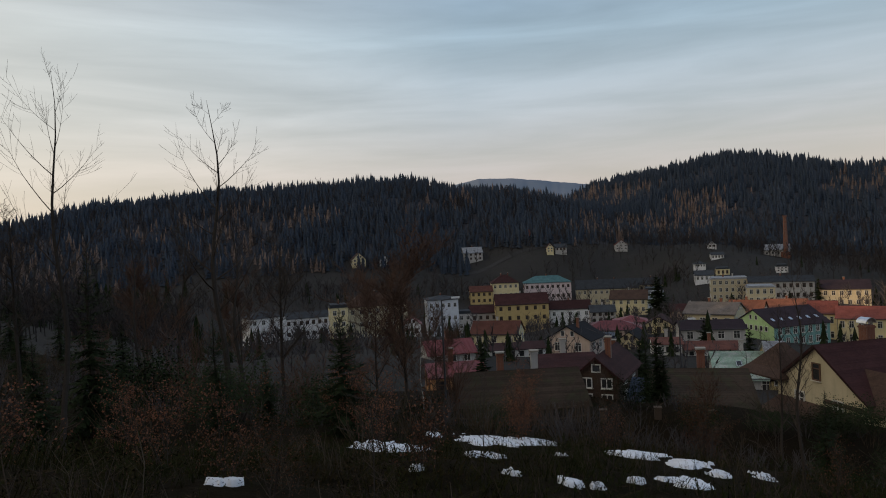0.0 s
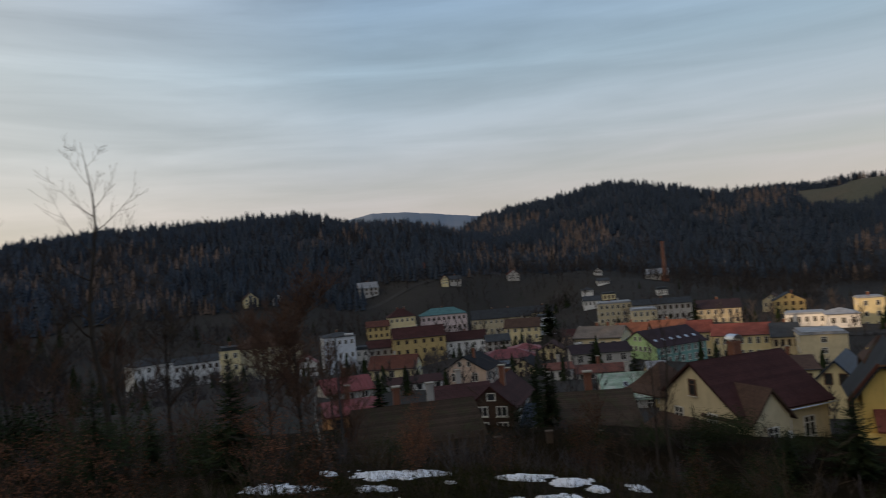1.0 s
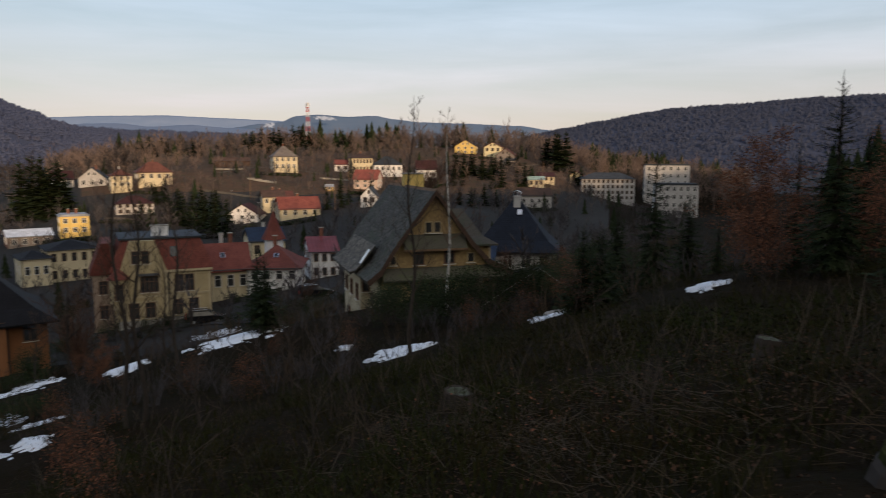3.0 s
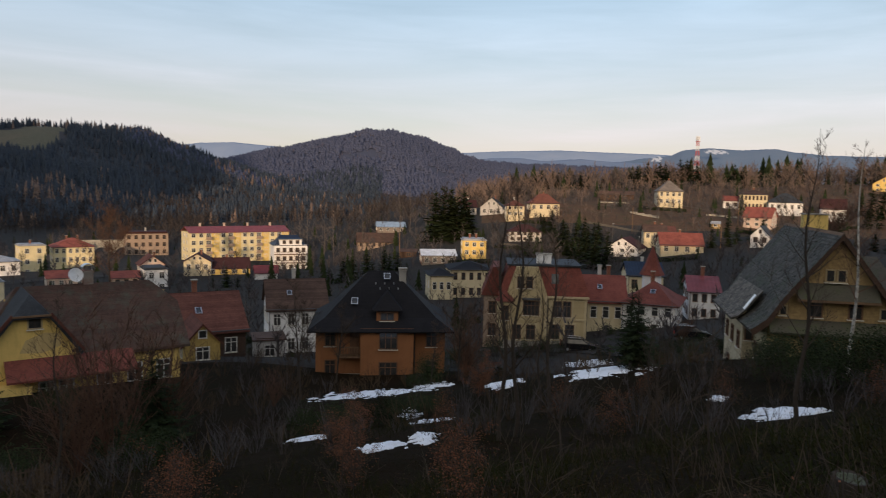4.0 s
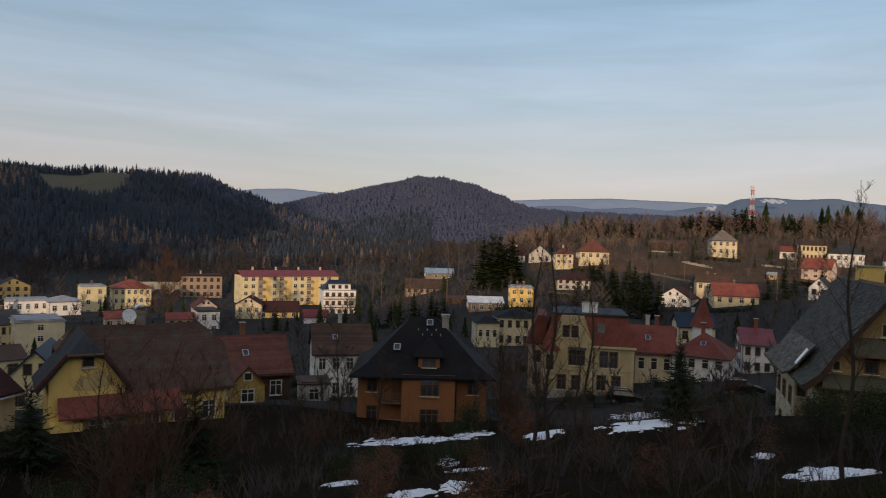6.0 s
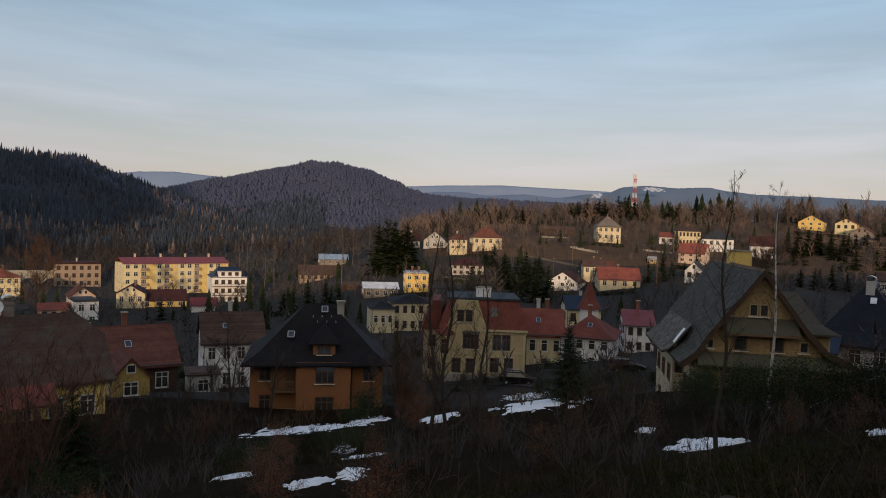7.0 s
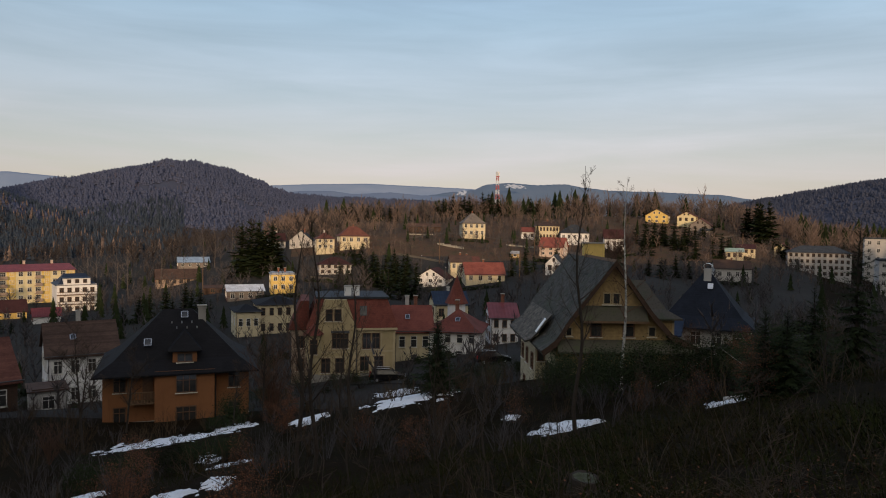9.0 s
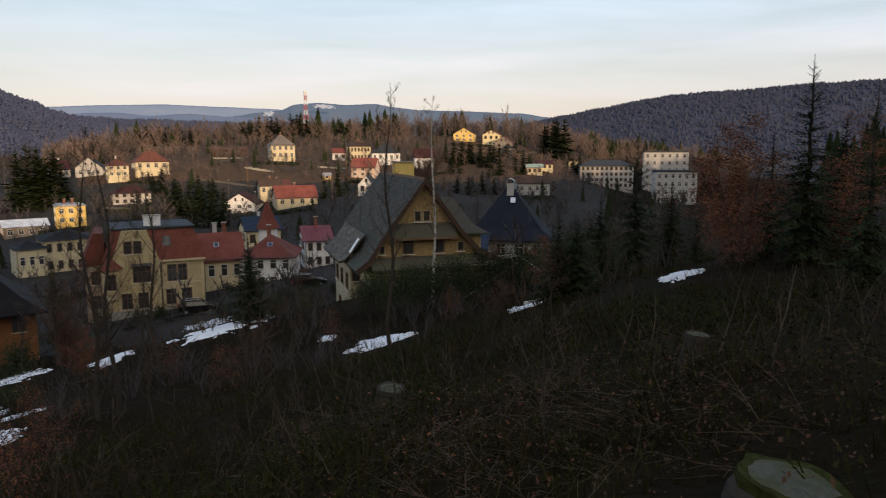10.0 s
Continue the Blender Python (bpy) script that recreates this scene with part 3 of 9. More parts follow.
house("house", "cream two-storey house with a dark low roof",
      164.8, 54.2, -26.6, -63.0, 10.1, 11.0, 7.4, 1.5, "hip", "w_cream", "r_black", 2, 5, 0)
house("house", "low cream wing with a dark roof",
      158.6, 59.5, -25.9, -60.6, 5.5, 9.0, 5.6, 1.2, "hip", "w_cream", "r_black", 1, 3, 0)
house("house", "white plastered house with a brown tiled roof",
      91.2, 55.9, -25.0, -51.1, 8.5, 10.0, 7.3, 3.6, "side", "w_white", "r_brown", 2, 4, 1)
house("house", "low grey garage with a flat roof",
      81.5, 54.1, -23.4, -50.9, 4.0, 5.0, 2.8, 0.4, "flat", "w_greyplaster", "r_brown", 1, 1, 0)
house("house", "old house with a worn red tiled roof",
      66.5, 52.4, -20.4, -39.9, 9.2, 10.0, 4.1, 3.6, "side", "w_darkwood", "r_redold", 1, 3, 1)
house("house", "yellow plank-clad gabled wing",
      60.2, 47.4, -18.4, -39.7, 3.5, 6.0, 2.5, 1.9, "gable", "w_yellowplank", "r_redold", 1, 1, 0)
JERKIN_HOUSE = plot(44.3, 44.2, -16.8, -32.5, 12.6, 9.0)
CREAM_GABLE_HOUSE = plot(33.0, 54.8, -16.8, -6.3, 12.0, 10.0)
house("house", "pale yellow gabled house with a dark blue roof",
      53.0, 70.5, -20.9, -45.2, 6.7, 9.0, 3.8, 3.4, "gable", "w_yellowpale", "r_bluedark", 1, 2, 0)
house("house", "house with a plain brown tiled roof",
      69.0, 100.7, -23.8, -21.2, 6.2, 9.0, 3.6, 1.4, "side", "w_yellowpale", "r_brown", 1, 2, 1)
house("house", "grey house with a weathered pale green metal roof",
      40.4, 96.4, -23.4, -13.3, 7.7, 9.0, 2.7, 2.8, "side", "w_greyplaster", "r_greenmetal", 1, 3, 1)
house("shed", "ochre house with a grey metal roof",
      44.2, 95.3, -22.3, -16.9, 2.4, 8.0, 4.2, 1.7, "side", "w_ochre", "r_grey", 2, 1, 0)
house("house", "white cottage with a mossy brown roof and brick chimneys",
      5.7, 54.7, -14.2, 2.0, 9.6, 8.0, 1.1, 2.0, "side", "w_white", "r_brownmoss", 1, 3, 2)
house("house", "dark timber house with a gabled maroon roof",
      13.8, 66.6, -16.5, -25.8, 4.2, 9.0, 3.0, 1.8, "gable", "w_darkwood", "r_maroon", 2, 2, 1)
house("house", "white gabled house with a bright red metal roof",
      18.4, 83.0, -20.2, -22.5, 3.9, 8.0, 3.4, 2.3, "gable", "w_white", "r_redmetal", 1, 2, 1)
house("house", "orange and cream house with a red metal roof",
      1.0, 75.0, -16.9, 7.2, 5.8, 7.0, 2.5, 0.8, "side", "w_orangebright", "r_redmetal", 1, 3, 1)
house("house", "low dark house under a large brown roof",
      17.6, 48.9, -13.4, -13.9, 6.4, 10.0, 0.9, 1.8, "side", "w_darkwood", "r_brownmoss", 1, 2, 1)
house("house", "dark shed with a slate roof and metal edge",
      16.5, 57.7, -15.4, -23.9, 3.8, 7.0, 1.6, 1.0, "side", "w_darkwood", "r_bluedark", 1, 2, 0)
house("house", "peach plastered house with a black gabled roof",
      25.0, 147.9, -25.5, -31.6, 9.5, 9.0, 3.5, 2.7, "gable", "w_peach", "r_black", 1, 2, 1)
house("house", "long white house with a low dark red roof",
      13.1, 134.4, -23.4, 4.5, 10.9, 8.0, 2.0, 0.7, "side", "w_white", "r_maroon", 1, 6, 0)
house("house", "grey house with a broad red metal roof",
      0.7, 110.0, -19.5, 11.7, 7.3, 8.0, 1.9, 1.5, "side", "w_greyplaster", "r_redmetal", 1, 3, 1)
house("house", "pale yellow house with a red-brown roof",
      12.4, 189.6, -29.1, -17.8, 12.7, 9.0, 3.3, 2.9, "side", "w_yellowpale", "r_redold", 1, 3, 1)
house("house", "yellow gabled house with a row of small windows",
      40.9, 159.9, -28.0, -28.4, 6.8, 8.0, 2.8, 2.4, "gable", "w_yellowpale", "r_black", 1, 4, 0)
house("house", "orange annex with a flat slate roof",
      35.4, 160.1, -27.8, -12.5, 5.2, 7.0, 3.6, 1.0, "flat", "w_orangebright", "r_bluedark", 1, 0, 0)
house("house", "low peach building with broad red metal roofs",
      49.2, 209.3, -32.8, -5.2, 18.3, 12.0, 3.7, 2.1, "hip", "w_peach", "r_redmetal", 1, 6, 0)
house("house", "peach hall with a red hipped roof",
      59.5, 227.3, -33.0, -8.7, 10.2, 10.0, 3.6, 1.6, "hip", "w_peach", "r_redmetal", 1, 3, 0)
house("house", "ochre three-storey house with a maroon roof",
      34.2, 318.2, -43.3, -0.1, 23.5, 12.0, 12.7, 4.3, "side", "w_ochre", "r_maroon", 3, 6, 1)
house("house", "white two-storey house with a dark maroon roof",
      56.7, 325.1, -44.3, -5.9, 18.6, 11.0, 9.8, 3.4, "side", "w_white", "r_maroon", 2, 5, 1)
house("house", "pink and white town building with a teal hipped roof",
      60.0, 415.7, -38.8, -4.2, 27.2, 14.0, 10.6, 3.6, "hip", "w_pink", "r_teal", 2, 9, 1)
house("house", "yellow town house with a dark red mansard roof",
      33.9, 398.6, -35.5, 1.1, 14.9, 12.0, 9.5, 4.1, "hip", "w_yellowpale", "r_maroon", 2, 5, 2)
house("house", "low ochre house with a reddish roof",
      20.1, 394.5, -37.0, 1.1, 12.5, 10.0, 6.9, 2.8, "side", "w_ochre", "r_redold", 2, 4, 0)
house("house", "long beige town building with a dark teal roof",
      93.2, 409.5, -42.5, -8.8, 35.0, 12.0, 9.8, 4.8, "side", "w_beige", "r_slate", 2, 11, 2)
house("house", "beige town building with a slate roof",
      120.0, 412.9, -40.8, -12.2, 14.8, 12.0, 8.9, 3.5, "side", "w_beige", "r_slate", 2, 5, 1)
house("house", "yellowish house with a brown tiled roof",
      84.5, 329.3, -38.3, -20.4, 16.8, 11.0, 6.6, 3.7, "side", "w_yellowpale", "r_brown", 2, 5, 1)
house("house", "bluish white tenement with a flat roof",
      97.3, 331.0, -39.6, -12.4, 8.1, 10.0, 11.1, 1.8, "flat", "w_bluewhite", "r_slate", 3, 3, 0)
house("house", "bluish white tenement with tall windows",
      -1.1, 300.0, -41.7, 8.2, 13.0, 12.0, 16.2, 1.4, "hip", "w_bluewhite", "r_slate", 3, 5, 1)
house("house", "narrow grey tenement with a flat roof",
      7.8, 301.9, -42.8, 2.5, 5.8, 8.0, 10.6, 1.9, "flat", "w_greyplaster", "r_slate", 3, 2, 0)
house("house", "grey house with a dark roof",
      17.5, 329.5, -45.1, 1.0, 12.6, 9.0, 10.2, 3.0, "side", "w_greyplaster", "r_maroon", 2, 4, 0)
house("house", "white apartment house among bare trees",
      -70.6, 281.3, -40.2, 30.1, 14.4, 12.0, 12.5, 2.2, "hip", "w_white", "r_slate", 3, 4, 0)
house("house", "white row house with a dark roof",
      -61.4, 314.1, -41.3, 21.1, 19.4, 11.0, 9.5, 2.2, "side", "w_white", "r_slate", 2, 7, 0)
house("house", "narrow yellow tenement with a flat roof",
      -40.2, 267.0, -36.5, 12.6, 6.7, 10.0, 12.5, 1.9, "flat", "w_yellowpale", "r_slate", 3, 2, 1)
house("house", "large beige tenement with a brown roof",
      -27.1, 283.7, -40.0, 15.5, 24.1, 12.0, 14.9, 4.5, "hip", "w_beige", "r_brown", 3, 7, 1)
house("house", "small house with a red roof",
      -12.2, 249.7, -34.6, 2.8, 6.3, 8.0, 5.2, 2.4, "gable", "w_white", "r_redmetal", 1, 2, 0)
house("shed", "long low wooden shed on the hillside",
      350.1, 44.9, -3.7, -78.4, 15.9, 5.0, 2.8, 1.4, "side", "w_darkwood", "r_brown", 1, 2, 0)
house("house", "cream cottage with a brown-red roof on the hillside",
      277.5, 18.0, -16.6, -77.9, 9.2, 8.0, 2.6, 1.8, "side", "w_cream", "r_redold", 1, 3, 1)
house("shed", "small brick shed with a slate roof",
      380.4, -97.1, -4.3, -104.2, 5.6, 5.0, 3.6, 1.4, "side", "w_brick", "r_slate", 1, 1, 0)
house("shed", "little wooden garden shed",
      1169.0, -358.1, 6.8, -107.0, 12.9, 4.0, 6.0, 4.3, "gable", "w_wood", "r_brown", 1, 1, 0)
house("house", "grey house with a broad brown roof below the hillside",
      276.0, -80.8, -18.9, -96.1, 12.8, 9.0, 4.7, 2.6, "side", "w_greyplaster", "r_brown", 1, 4, 1)
house("shed", "dark garden shed with a slate roof",
      295.2, 71.7, -11.6, -75.9, 5.3, 4.0, 2.4, 1.1, "side", "w_darkwood", "r_slate", 1, 1, 0)
house("house", "small wooden hut with a pale roof",
      291.2, 0.0, -12.7, -89.7, 3.1, 3.0, 1.8, 0.8, "side", "w_wood", "r_grey", 1, 1, 0)
house("house", "low grey garage with a flat roof",
      228.4, -20.7, -18.3, -94.8, 4.2, 5.0, 1.9, 0.9, "flat", "w_greyplaster", "r_grey", 1, 1, 0)
house("shed", "dark wooden shed with a brown roof",
      221.4, 96.1, -23.5, -65.9, 5.4, 6.0, 2.1, 0.7, "side", "w_darkwood", "r_brown", 1, 1, 0)
house("house", "dark house under a maroon tin roof",
      12.4, 71.9, -15.9, 0.3, 5.7, 8.0, 2.2, 0.9, "side", "w_darkwood", "r_maroon", 1, 3, 1)
house("house", "small white house with a red-brown roof",
      41.4, 133.7, -24.0, -11.2, 5.1, 8.0, 2.3, 0.7, "side", "w_white", "r_redold", 1, 3, 1)
house("house", "brown town house with a dark roof",
      97.8, 283.6, -38.7, -15.0, 15.8, 9.0, 5.6, 2.3, "side", "w_brownplaster", "r_maroon", 2, 5, 1)
house("house", "pale yellow gabled house behind the gardens",
      57.1, 191.7, -29.1, -22.6, 7.3, 8.0, 3.4, 2.1, "gable", "w_yellowpale", "r_maroon", 1, 3, 0)
house("house", "grey town house with a slate roof",
      60.3, 273.4, -35.2, -7.4, 9.4, 9.0, 4.4, 2.2, "side", "w_greyplaster", "r_slate", 2, 4, 1)
house("house", "grey house with a pale roof on the slope",
      20.1, 479.6, -15.5, 9.6, 13.0, 9.0, 5.3, 3.7, "side", "w_greyplaster", "r_grey", 2, 4, 1)
house("house", "lone white house with a red hipped roof",
      60.2, 496.4, -4.4, -6.9, 6.2, 8.0, 3.3, 5.1, "hip", "w_white", "r_redold", 1, 3, 0)
house("house", "narrow yellow gabled house on the slope",
      69.8, 464.8, -12.0, -4.5, 4.3, 7.0, 3.4, 2.6, "gable", "w_yellowpale", "r_redold", 2, 2, 0)
house("house", "grey house with a dark roof on the slope",
      77.0, 465.7, -11.6, -5.4, 7.4, 8.0, 2.6, 2.2, "side", "w_greyplaster", "r_slate", 1, 3, 1)
house("house", "house with reddish gables among bare trees",
      119.1, 475.3, -13.0, -8.1, 8.3, 8.0, 3.7, 3.0, "gable", "w_greyplaster", "r_redold", 2, 3, 1)
house("house", "yellow gabled house on the slope",
      -54.2, 456.8, -14.5, 14.8, 8.6, 8.0, 4.1, 4.0, "gable", "w_yellowpale", "r_brown", 2, 3, 0)
house("house", "white gabled house on the slope",
      -37.8, 460.5, -15.0, 12.7, 7.4, 8.0, 3.3, 2.6, "gable", "w_white", "r_slate", 1, 3, 0)
house("house", "cream house with a grey-brown roof and brick chimneys",
      65.7, 178.3, -25.9, -36.3, 12.3, 11.0, 4.1, 2.4, "side", "w_cream", "r_greybrown", 1, 4, 2)
house("house", "grey house with a dark purple roof",
      57.8, 154.5, -25.2, -10.5, 13.3, 9.0, 3.0, 1.4, "side", "w_greyplaster", "r_purple", 1, 4, 1)
house("house", "white row of small houses with red roofs",
      48.9, 131.2, -24.3, -12.5, 9.8, 8.0, 1.7, 0.9, "side", "w_white", "r_redold", 1, 5, 1)
GREEN_HOUSE = plot(73.4, 159.1, -27.6, -54.9, 17.0, 11.0)
house("house", "yellow terrace house with a bright red roof",
      98.8, 187.3, -31.9, -31.1, 6.7, 12.0, 7.7, 2.7, "side", "w_yellowpale", "r_redbright", 2, 4, 0)
house("house", "long yellow terrace house with a bright red roof",
      106.4, 178.6, -31.9, -30.0, 14.8, 12.0, 6.9, 2.5, "side", "w_yellowpale", "r_redbright", 2, 7, 0)
house("house", "cream terrace house with a dark roof",
      113.4, 169.6, -32.8, -31.0, 6.7, 12.0, 7.5, 2.9, "side", "w_cream", "r_slate", 2, 4, 1)
house("house", "cream rendered block with few windows",
      115.9, 158.2, -32.2, -27.4, 10.5, 12.0, 8.0, 1.1, "flat", "w_cream", "r_grey", 3, 1, 0)
house("house", "town house with an orange tiled roof",
      103.8, 216.0, -30.0, -23.0, 11.1, 10.0, 4.2, 2.3, "side", "w_peach", "r_orange", 2, 5, 1)
house("house", "house with an orange tiled roof and brick chimney",
      86.9, 207.0, -28.1, -32.1, 9.5, 10.0, 3.3, 2.5, "side", "w_peach", "r_orange", 1, 4, 1)
house("house", "beige tenement with a dark purple roof",
      147.0, 261.3, -31.9, -24.8, 16.2, 12.0, 6.7, 2.9, "side", "w_beige", "r_purple", 2, 6, 1)
house("house", "long grey building with a dark roof",
      147.2, 311.6, -33.7, -20.8, 26.3, 11.0, 8.2, 2.1, "side", "w_greyplaster", "r_slate", 2, 10, 1)
house("house", "cream house with a flat roof",
      121.6, 273.8, -30.9, -19.4, 9.9, 10.0, 6.4, 1.1, "flat", "w_cream", "r_grey", 2, 4, 0)
house("house", "grey-beige tenement with a flat roof",
      129.8, 324.5, -34.3, -17.3, 15.9, 12.0, 9.8, 1.2, "flat", "w_beige", "r_grey", 3, 6, 2)
house("house", "white house with a dark roof",
      131.8, 361.1, -27.9, -15.6, 8.8, 10.0, 3.4, 2.1, "side", "w_white", "r_slate", 1, 4, 0)
house("house", "yellow house with large windows",
      145.6, 372.0, -25.9, -17.0, 6.7, 9.0, 3.2, 1.4, "flat", "w_yellowpale", "r_slate", 1, 3, 0)
house("house", "white house with a dark hipped roof",
      143.6, 399.4, -22.9, -15.4, 6.1, 9.0, 2.2, 1.5, "hip", "w_white", "r_slate", 1, 4, 0)
house("house", "white house on the lower slope",
      163.2, 424.1, -19.7, -14.7, 7.2, 9.0, 2.7, 1.4, "side", "w_white", "r_slate", 1, 4, 0)
house("house", "small white gabled house on the slope",
      171.2, 453.2, -13.6, -16.4, 5.1, 8.0, 2.1, 2.0, "gable", "w_white", "r_slate", 1, 2, 0)
house("shed", "industrial shed with a pale roof below the brick stack",
      211.3, 452.8, -20.9, -32.7, 14.3, 14.0, 4.0, 3.4, "side", "w_greyplaster", "r_grey", 1, 4, 0)
house("house", "ochre house with a slate roof",
      202.2, 297.9, -34.9, -27.7, 13.0, 9.0, 6.6, 3.3, "gable", "w_ochre", "r_slate", 2, 4, 1)
house("house", "beige gabled house with a brown roof",
      200.4, 308.6, -33.5, -40.6, 8.1, 9.0, 5.0, 2.8, "gable", "w_beige", "r_brown", 1, 3, 0)
house("house", "low white hall with a flat roof",
      151.2, 214.1, -29.0, -30.6, 12.0, 10.0, 3.4, 1.0, "flat", "w_white", "r_grey", 1, 5, 0)
house("house", "white hall with a grey roof",
      156.1, 203.2, -29.8, -28.9, 9.2, 11.0, 4.6, 1.5, "hip", "w_white", "r_grey", 1, 3, 0)
house("house", "cream stair tower with a flat roof",
      183.9, 224.6, -34.7, -28.8, 8.1, 9.0, 11.3, 0.9, "flat", "w_yellowpale", "r_grey", 3, 2, 1)
house("house", "yellow town house with a red hipped roof",
      200.3, 223.9, -31.3, -35.3, 13.8, 12.0, 6.6, 2.9, "hip", "w_yellowpale", "r_redbright", 2, 6, 2)
house("house", "brown apartment house with balconies",
      243.9, 230.6, -32.0, -42.2, 17.5, 11.0, 9.6, 1.3, "flat", "w_brownplaster", "r_maroon", 3, 6, 1)
house("house", "small white house with a flat roof",
      159.0, 145.8, -31.2, -36.8, 5.9, 9.0, 6.7, 1.0, "flat", "w_white", "r_slate", 2, 2, 0)
house("house", "house with a red gabled roof",
      167.7, 155.4, -28.6, -38.5, 6.6, 8.0, 4.4, 2.5, "gable", "w_peach", "r_redold", 1, 2, 1)
house("house", "low house with a bright red roof",
      142.6, 161.4, -29.3, -36.7, 9.0, 10.0, 3.4, 1.5, "side", "w_peach", "r_redbright", 1, 4, 0)
house("house", "low house with a red roof",
      153.5, 151.4, -29.5, -40.7, 7.1, 9.0, 3.1, 1.4, "side", "w_peach", "r_redbright", 1, 3, 0)
YELLOW_APARTMENTS = plot(229.7, 170.3, -29.3, -34.7, 38.8, 12.0)
WHITE_APARTMENTS = plot(219.4, 141.2, -30.7, -48.7, 11.8, 12.0)
house("house", "cream gabled house with a dark maroon roof",
      182.0, 151.1, -28.3, -55.7, 8.1, 9.0, 3.9, 2.4, "gable", "w_cream", "r_maroon", 1, 3, 1)
house("house", "low yellow house with a maroon roof",
      189.6, 145.0, -29.3, -47.9, 13.3, 9.0, 2.5, 2.9, "side", "w_yellow", "r_maroon", 1, 4, 1)
house("shed", "white shed with a red roof",
      185.2, 127.5, -28.9, -50.8, 6.7, 7.0, 2.2, 1.8, "side", "w_white", "r_redmetal", 1, 0, 0)
house("house", "white house with a flat roof",
      171.3, 360.8, -24.7, -21.0, 5.5, 9.0, 2.5, 1.9, "flat", "w_white", "r_slate", 2, 3, 0)
house("shed", "long brown farm shed with small windows",
      288.4, 141.3, -27.4, -59.4, 17.2, 10.0, 3.0, 3.7, "side", "w_brownplaster", "r_brown", 1, 6, 0)
house("shed", "brick hall with a pale blue roof",
      313.8, 146.3, -21.7, -60.6, 13.6, 10.0, 2.7, 2.2, "side", "w_brick", "r_bluemetal", 1, 4, 0)
house("house", "yellow cube-shaped house with a flat roof",
      210.5, 69.0, -20.7, -67.2, 7.3, 9.0, 4.9, 0.9, "flat", "w_yellow", "r_grey", 2, 3, 2)
house("shed", "shed with a white roof and red wall",
      201.2, 77.0, -22.9, -62.4, 10.3, 9.0, 2.9, 1.5, "side", "w_brick", "r_white", 1, 4, 0)
house("house", "grey house with pale window bands",
      265.3, 67.3, -19.4, -69.3, 12.4, 9.0, 3.9, 2.4, "hip", "w_greyplaster", "r_maroon", 2, 5, 0)
house("house", "cream house with a red hipped roof",
      296.2, 67.2, -8.7, -66.8, 12.4, 9.0, 3.6, 3.8, "hip", "w_cream", "r_redold", 1, 4, 1)
house("house", "cream house with a red roof",
      287.4, 77.4, -10.8, -68.5, 7.3, 8.0, 4.5, 2.3, "hip", "w_cream", "r_redold", 2, 3, 1)
house("house", "house with a maroon roof",
      302.4, 103.1, -11.4, -64.8, 7.1, 8.0, 3.5, 3.0, "side", "w_greyplaster", "r_maroon", 1, 3, 1)
house("house", "grey gabled house with a slate roof",
      299.9, 91.7, -11.5, -80.6, 9.7, 9.0, 4.0, 4.0, "gable", "w_greyplaster", "r_slate", 1, 3, 1)
house("house", "cream villa with a grey roof and dormers",
      332.7, 19.4, -5.1, -76.3, 10.6, 10.0, 6.3, 4.6, "hip", "w_cream", "r_greybrown", 2, 4, 1)
house("house", "cream house with a row of windows",
      344.1, -14.8, -6.5, -88.1, 11.2, 11.0, 6.9, 2.1, "hip", "w_cream", "r_brown", 2, 7, 1)
house("shed", "white annex with a red roof",
      347.3, -6.0, -6.3, -90.7, 7.2, 8.0, 3.7, 2.1, "side", "w_white", "r_redbright", 1, 2, 0)
house("house", "white house with a broad slate roof",
      339.4, -27.3, -6.8, -90.3, 13.3, 11.0, 4.2, 3.7, "hip", "w_white", "r_slate", 1, 5, 0)
house("house", "pink house with a red roof",
      294.1, -14.4, -11.9, -106.4, 9.9, 9.0, 3.9, 3.6, "side", "w_peach", "r_redbright", 2, 3, 1)
house("house", "white gabled house with a slate roof",
      254.1, -13.8, -16.0, -102.7, 5.8, 8.0, 3.2, 3.0, "gable", "w_white", "r_slate", 1, 2, 0)
house("house", "cream house with a bright red roof",
      248.1, 9.8, -19.7, -77.2, 13.7, 10.0, 3.1, 3.7, "side", "w_cream", "r_redbright", 1, 4, 1)
house("house", "white chalet with a wooden balcony and broad eaves",
      250.4, 29.2, -22.9, -98.8, 11.1, 10.0, 4.2, 3.4, "gable", "w_white", "r_maroon", 2, 3, 0)
house("house", "cream house with a brown roof",
      263.5, 19.6, -16.6, -79.3, 7.9, 8.0, 3.2, 2.2, "side", "w_cream", "r_brown", 1, 3, 1)
house("house", "white house with a maroon roof",
      329.6, -44.3, -9.8, -93.4, 9.1, 9.0, 5.2, 3.8, "side", "w_white", "r_maroon", 1, 3, 0)
house("house", "bright yellow gabled house in the sun",
      411.4, -77.7, 2.8, -108.5, 12.2, 9.0, 4.5, 3.5, "gable", "w_yellow", "r_brown", 2, 3, 0)
house("house", "pale yellow house with a red roof",
      402.4, -91.8, 3.3, -110.7, 9.7, 9.0, 3.5, 2.5, "gable", "w_yellowpale", "r_redold", 1, 3, 0)
house("house", "reddish house with a red-brown roof",
      383.3, -94.5, -3.2, -111.7, 10.5, 9.0, 5.2, 3.6, "gable", "w_brick", "r_redold", 2, 2, 0)
# white estate blocks; grey plaster stands in for the haze over them
house("house", "long white apartment block greyed for haze, slate roof",
      327.5, -131.5, -19.8, -105.7, 24.9, 12.0, 10.5, 2.8, "hip", "w_greyplaster", "r_slate", 4, 11, 0)
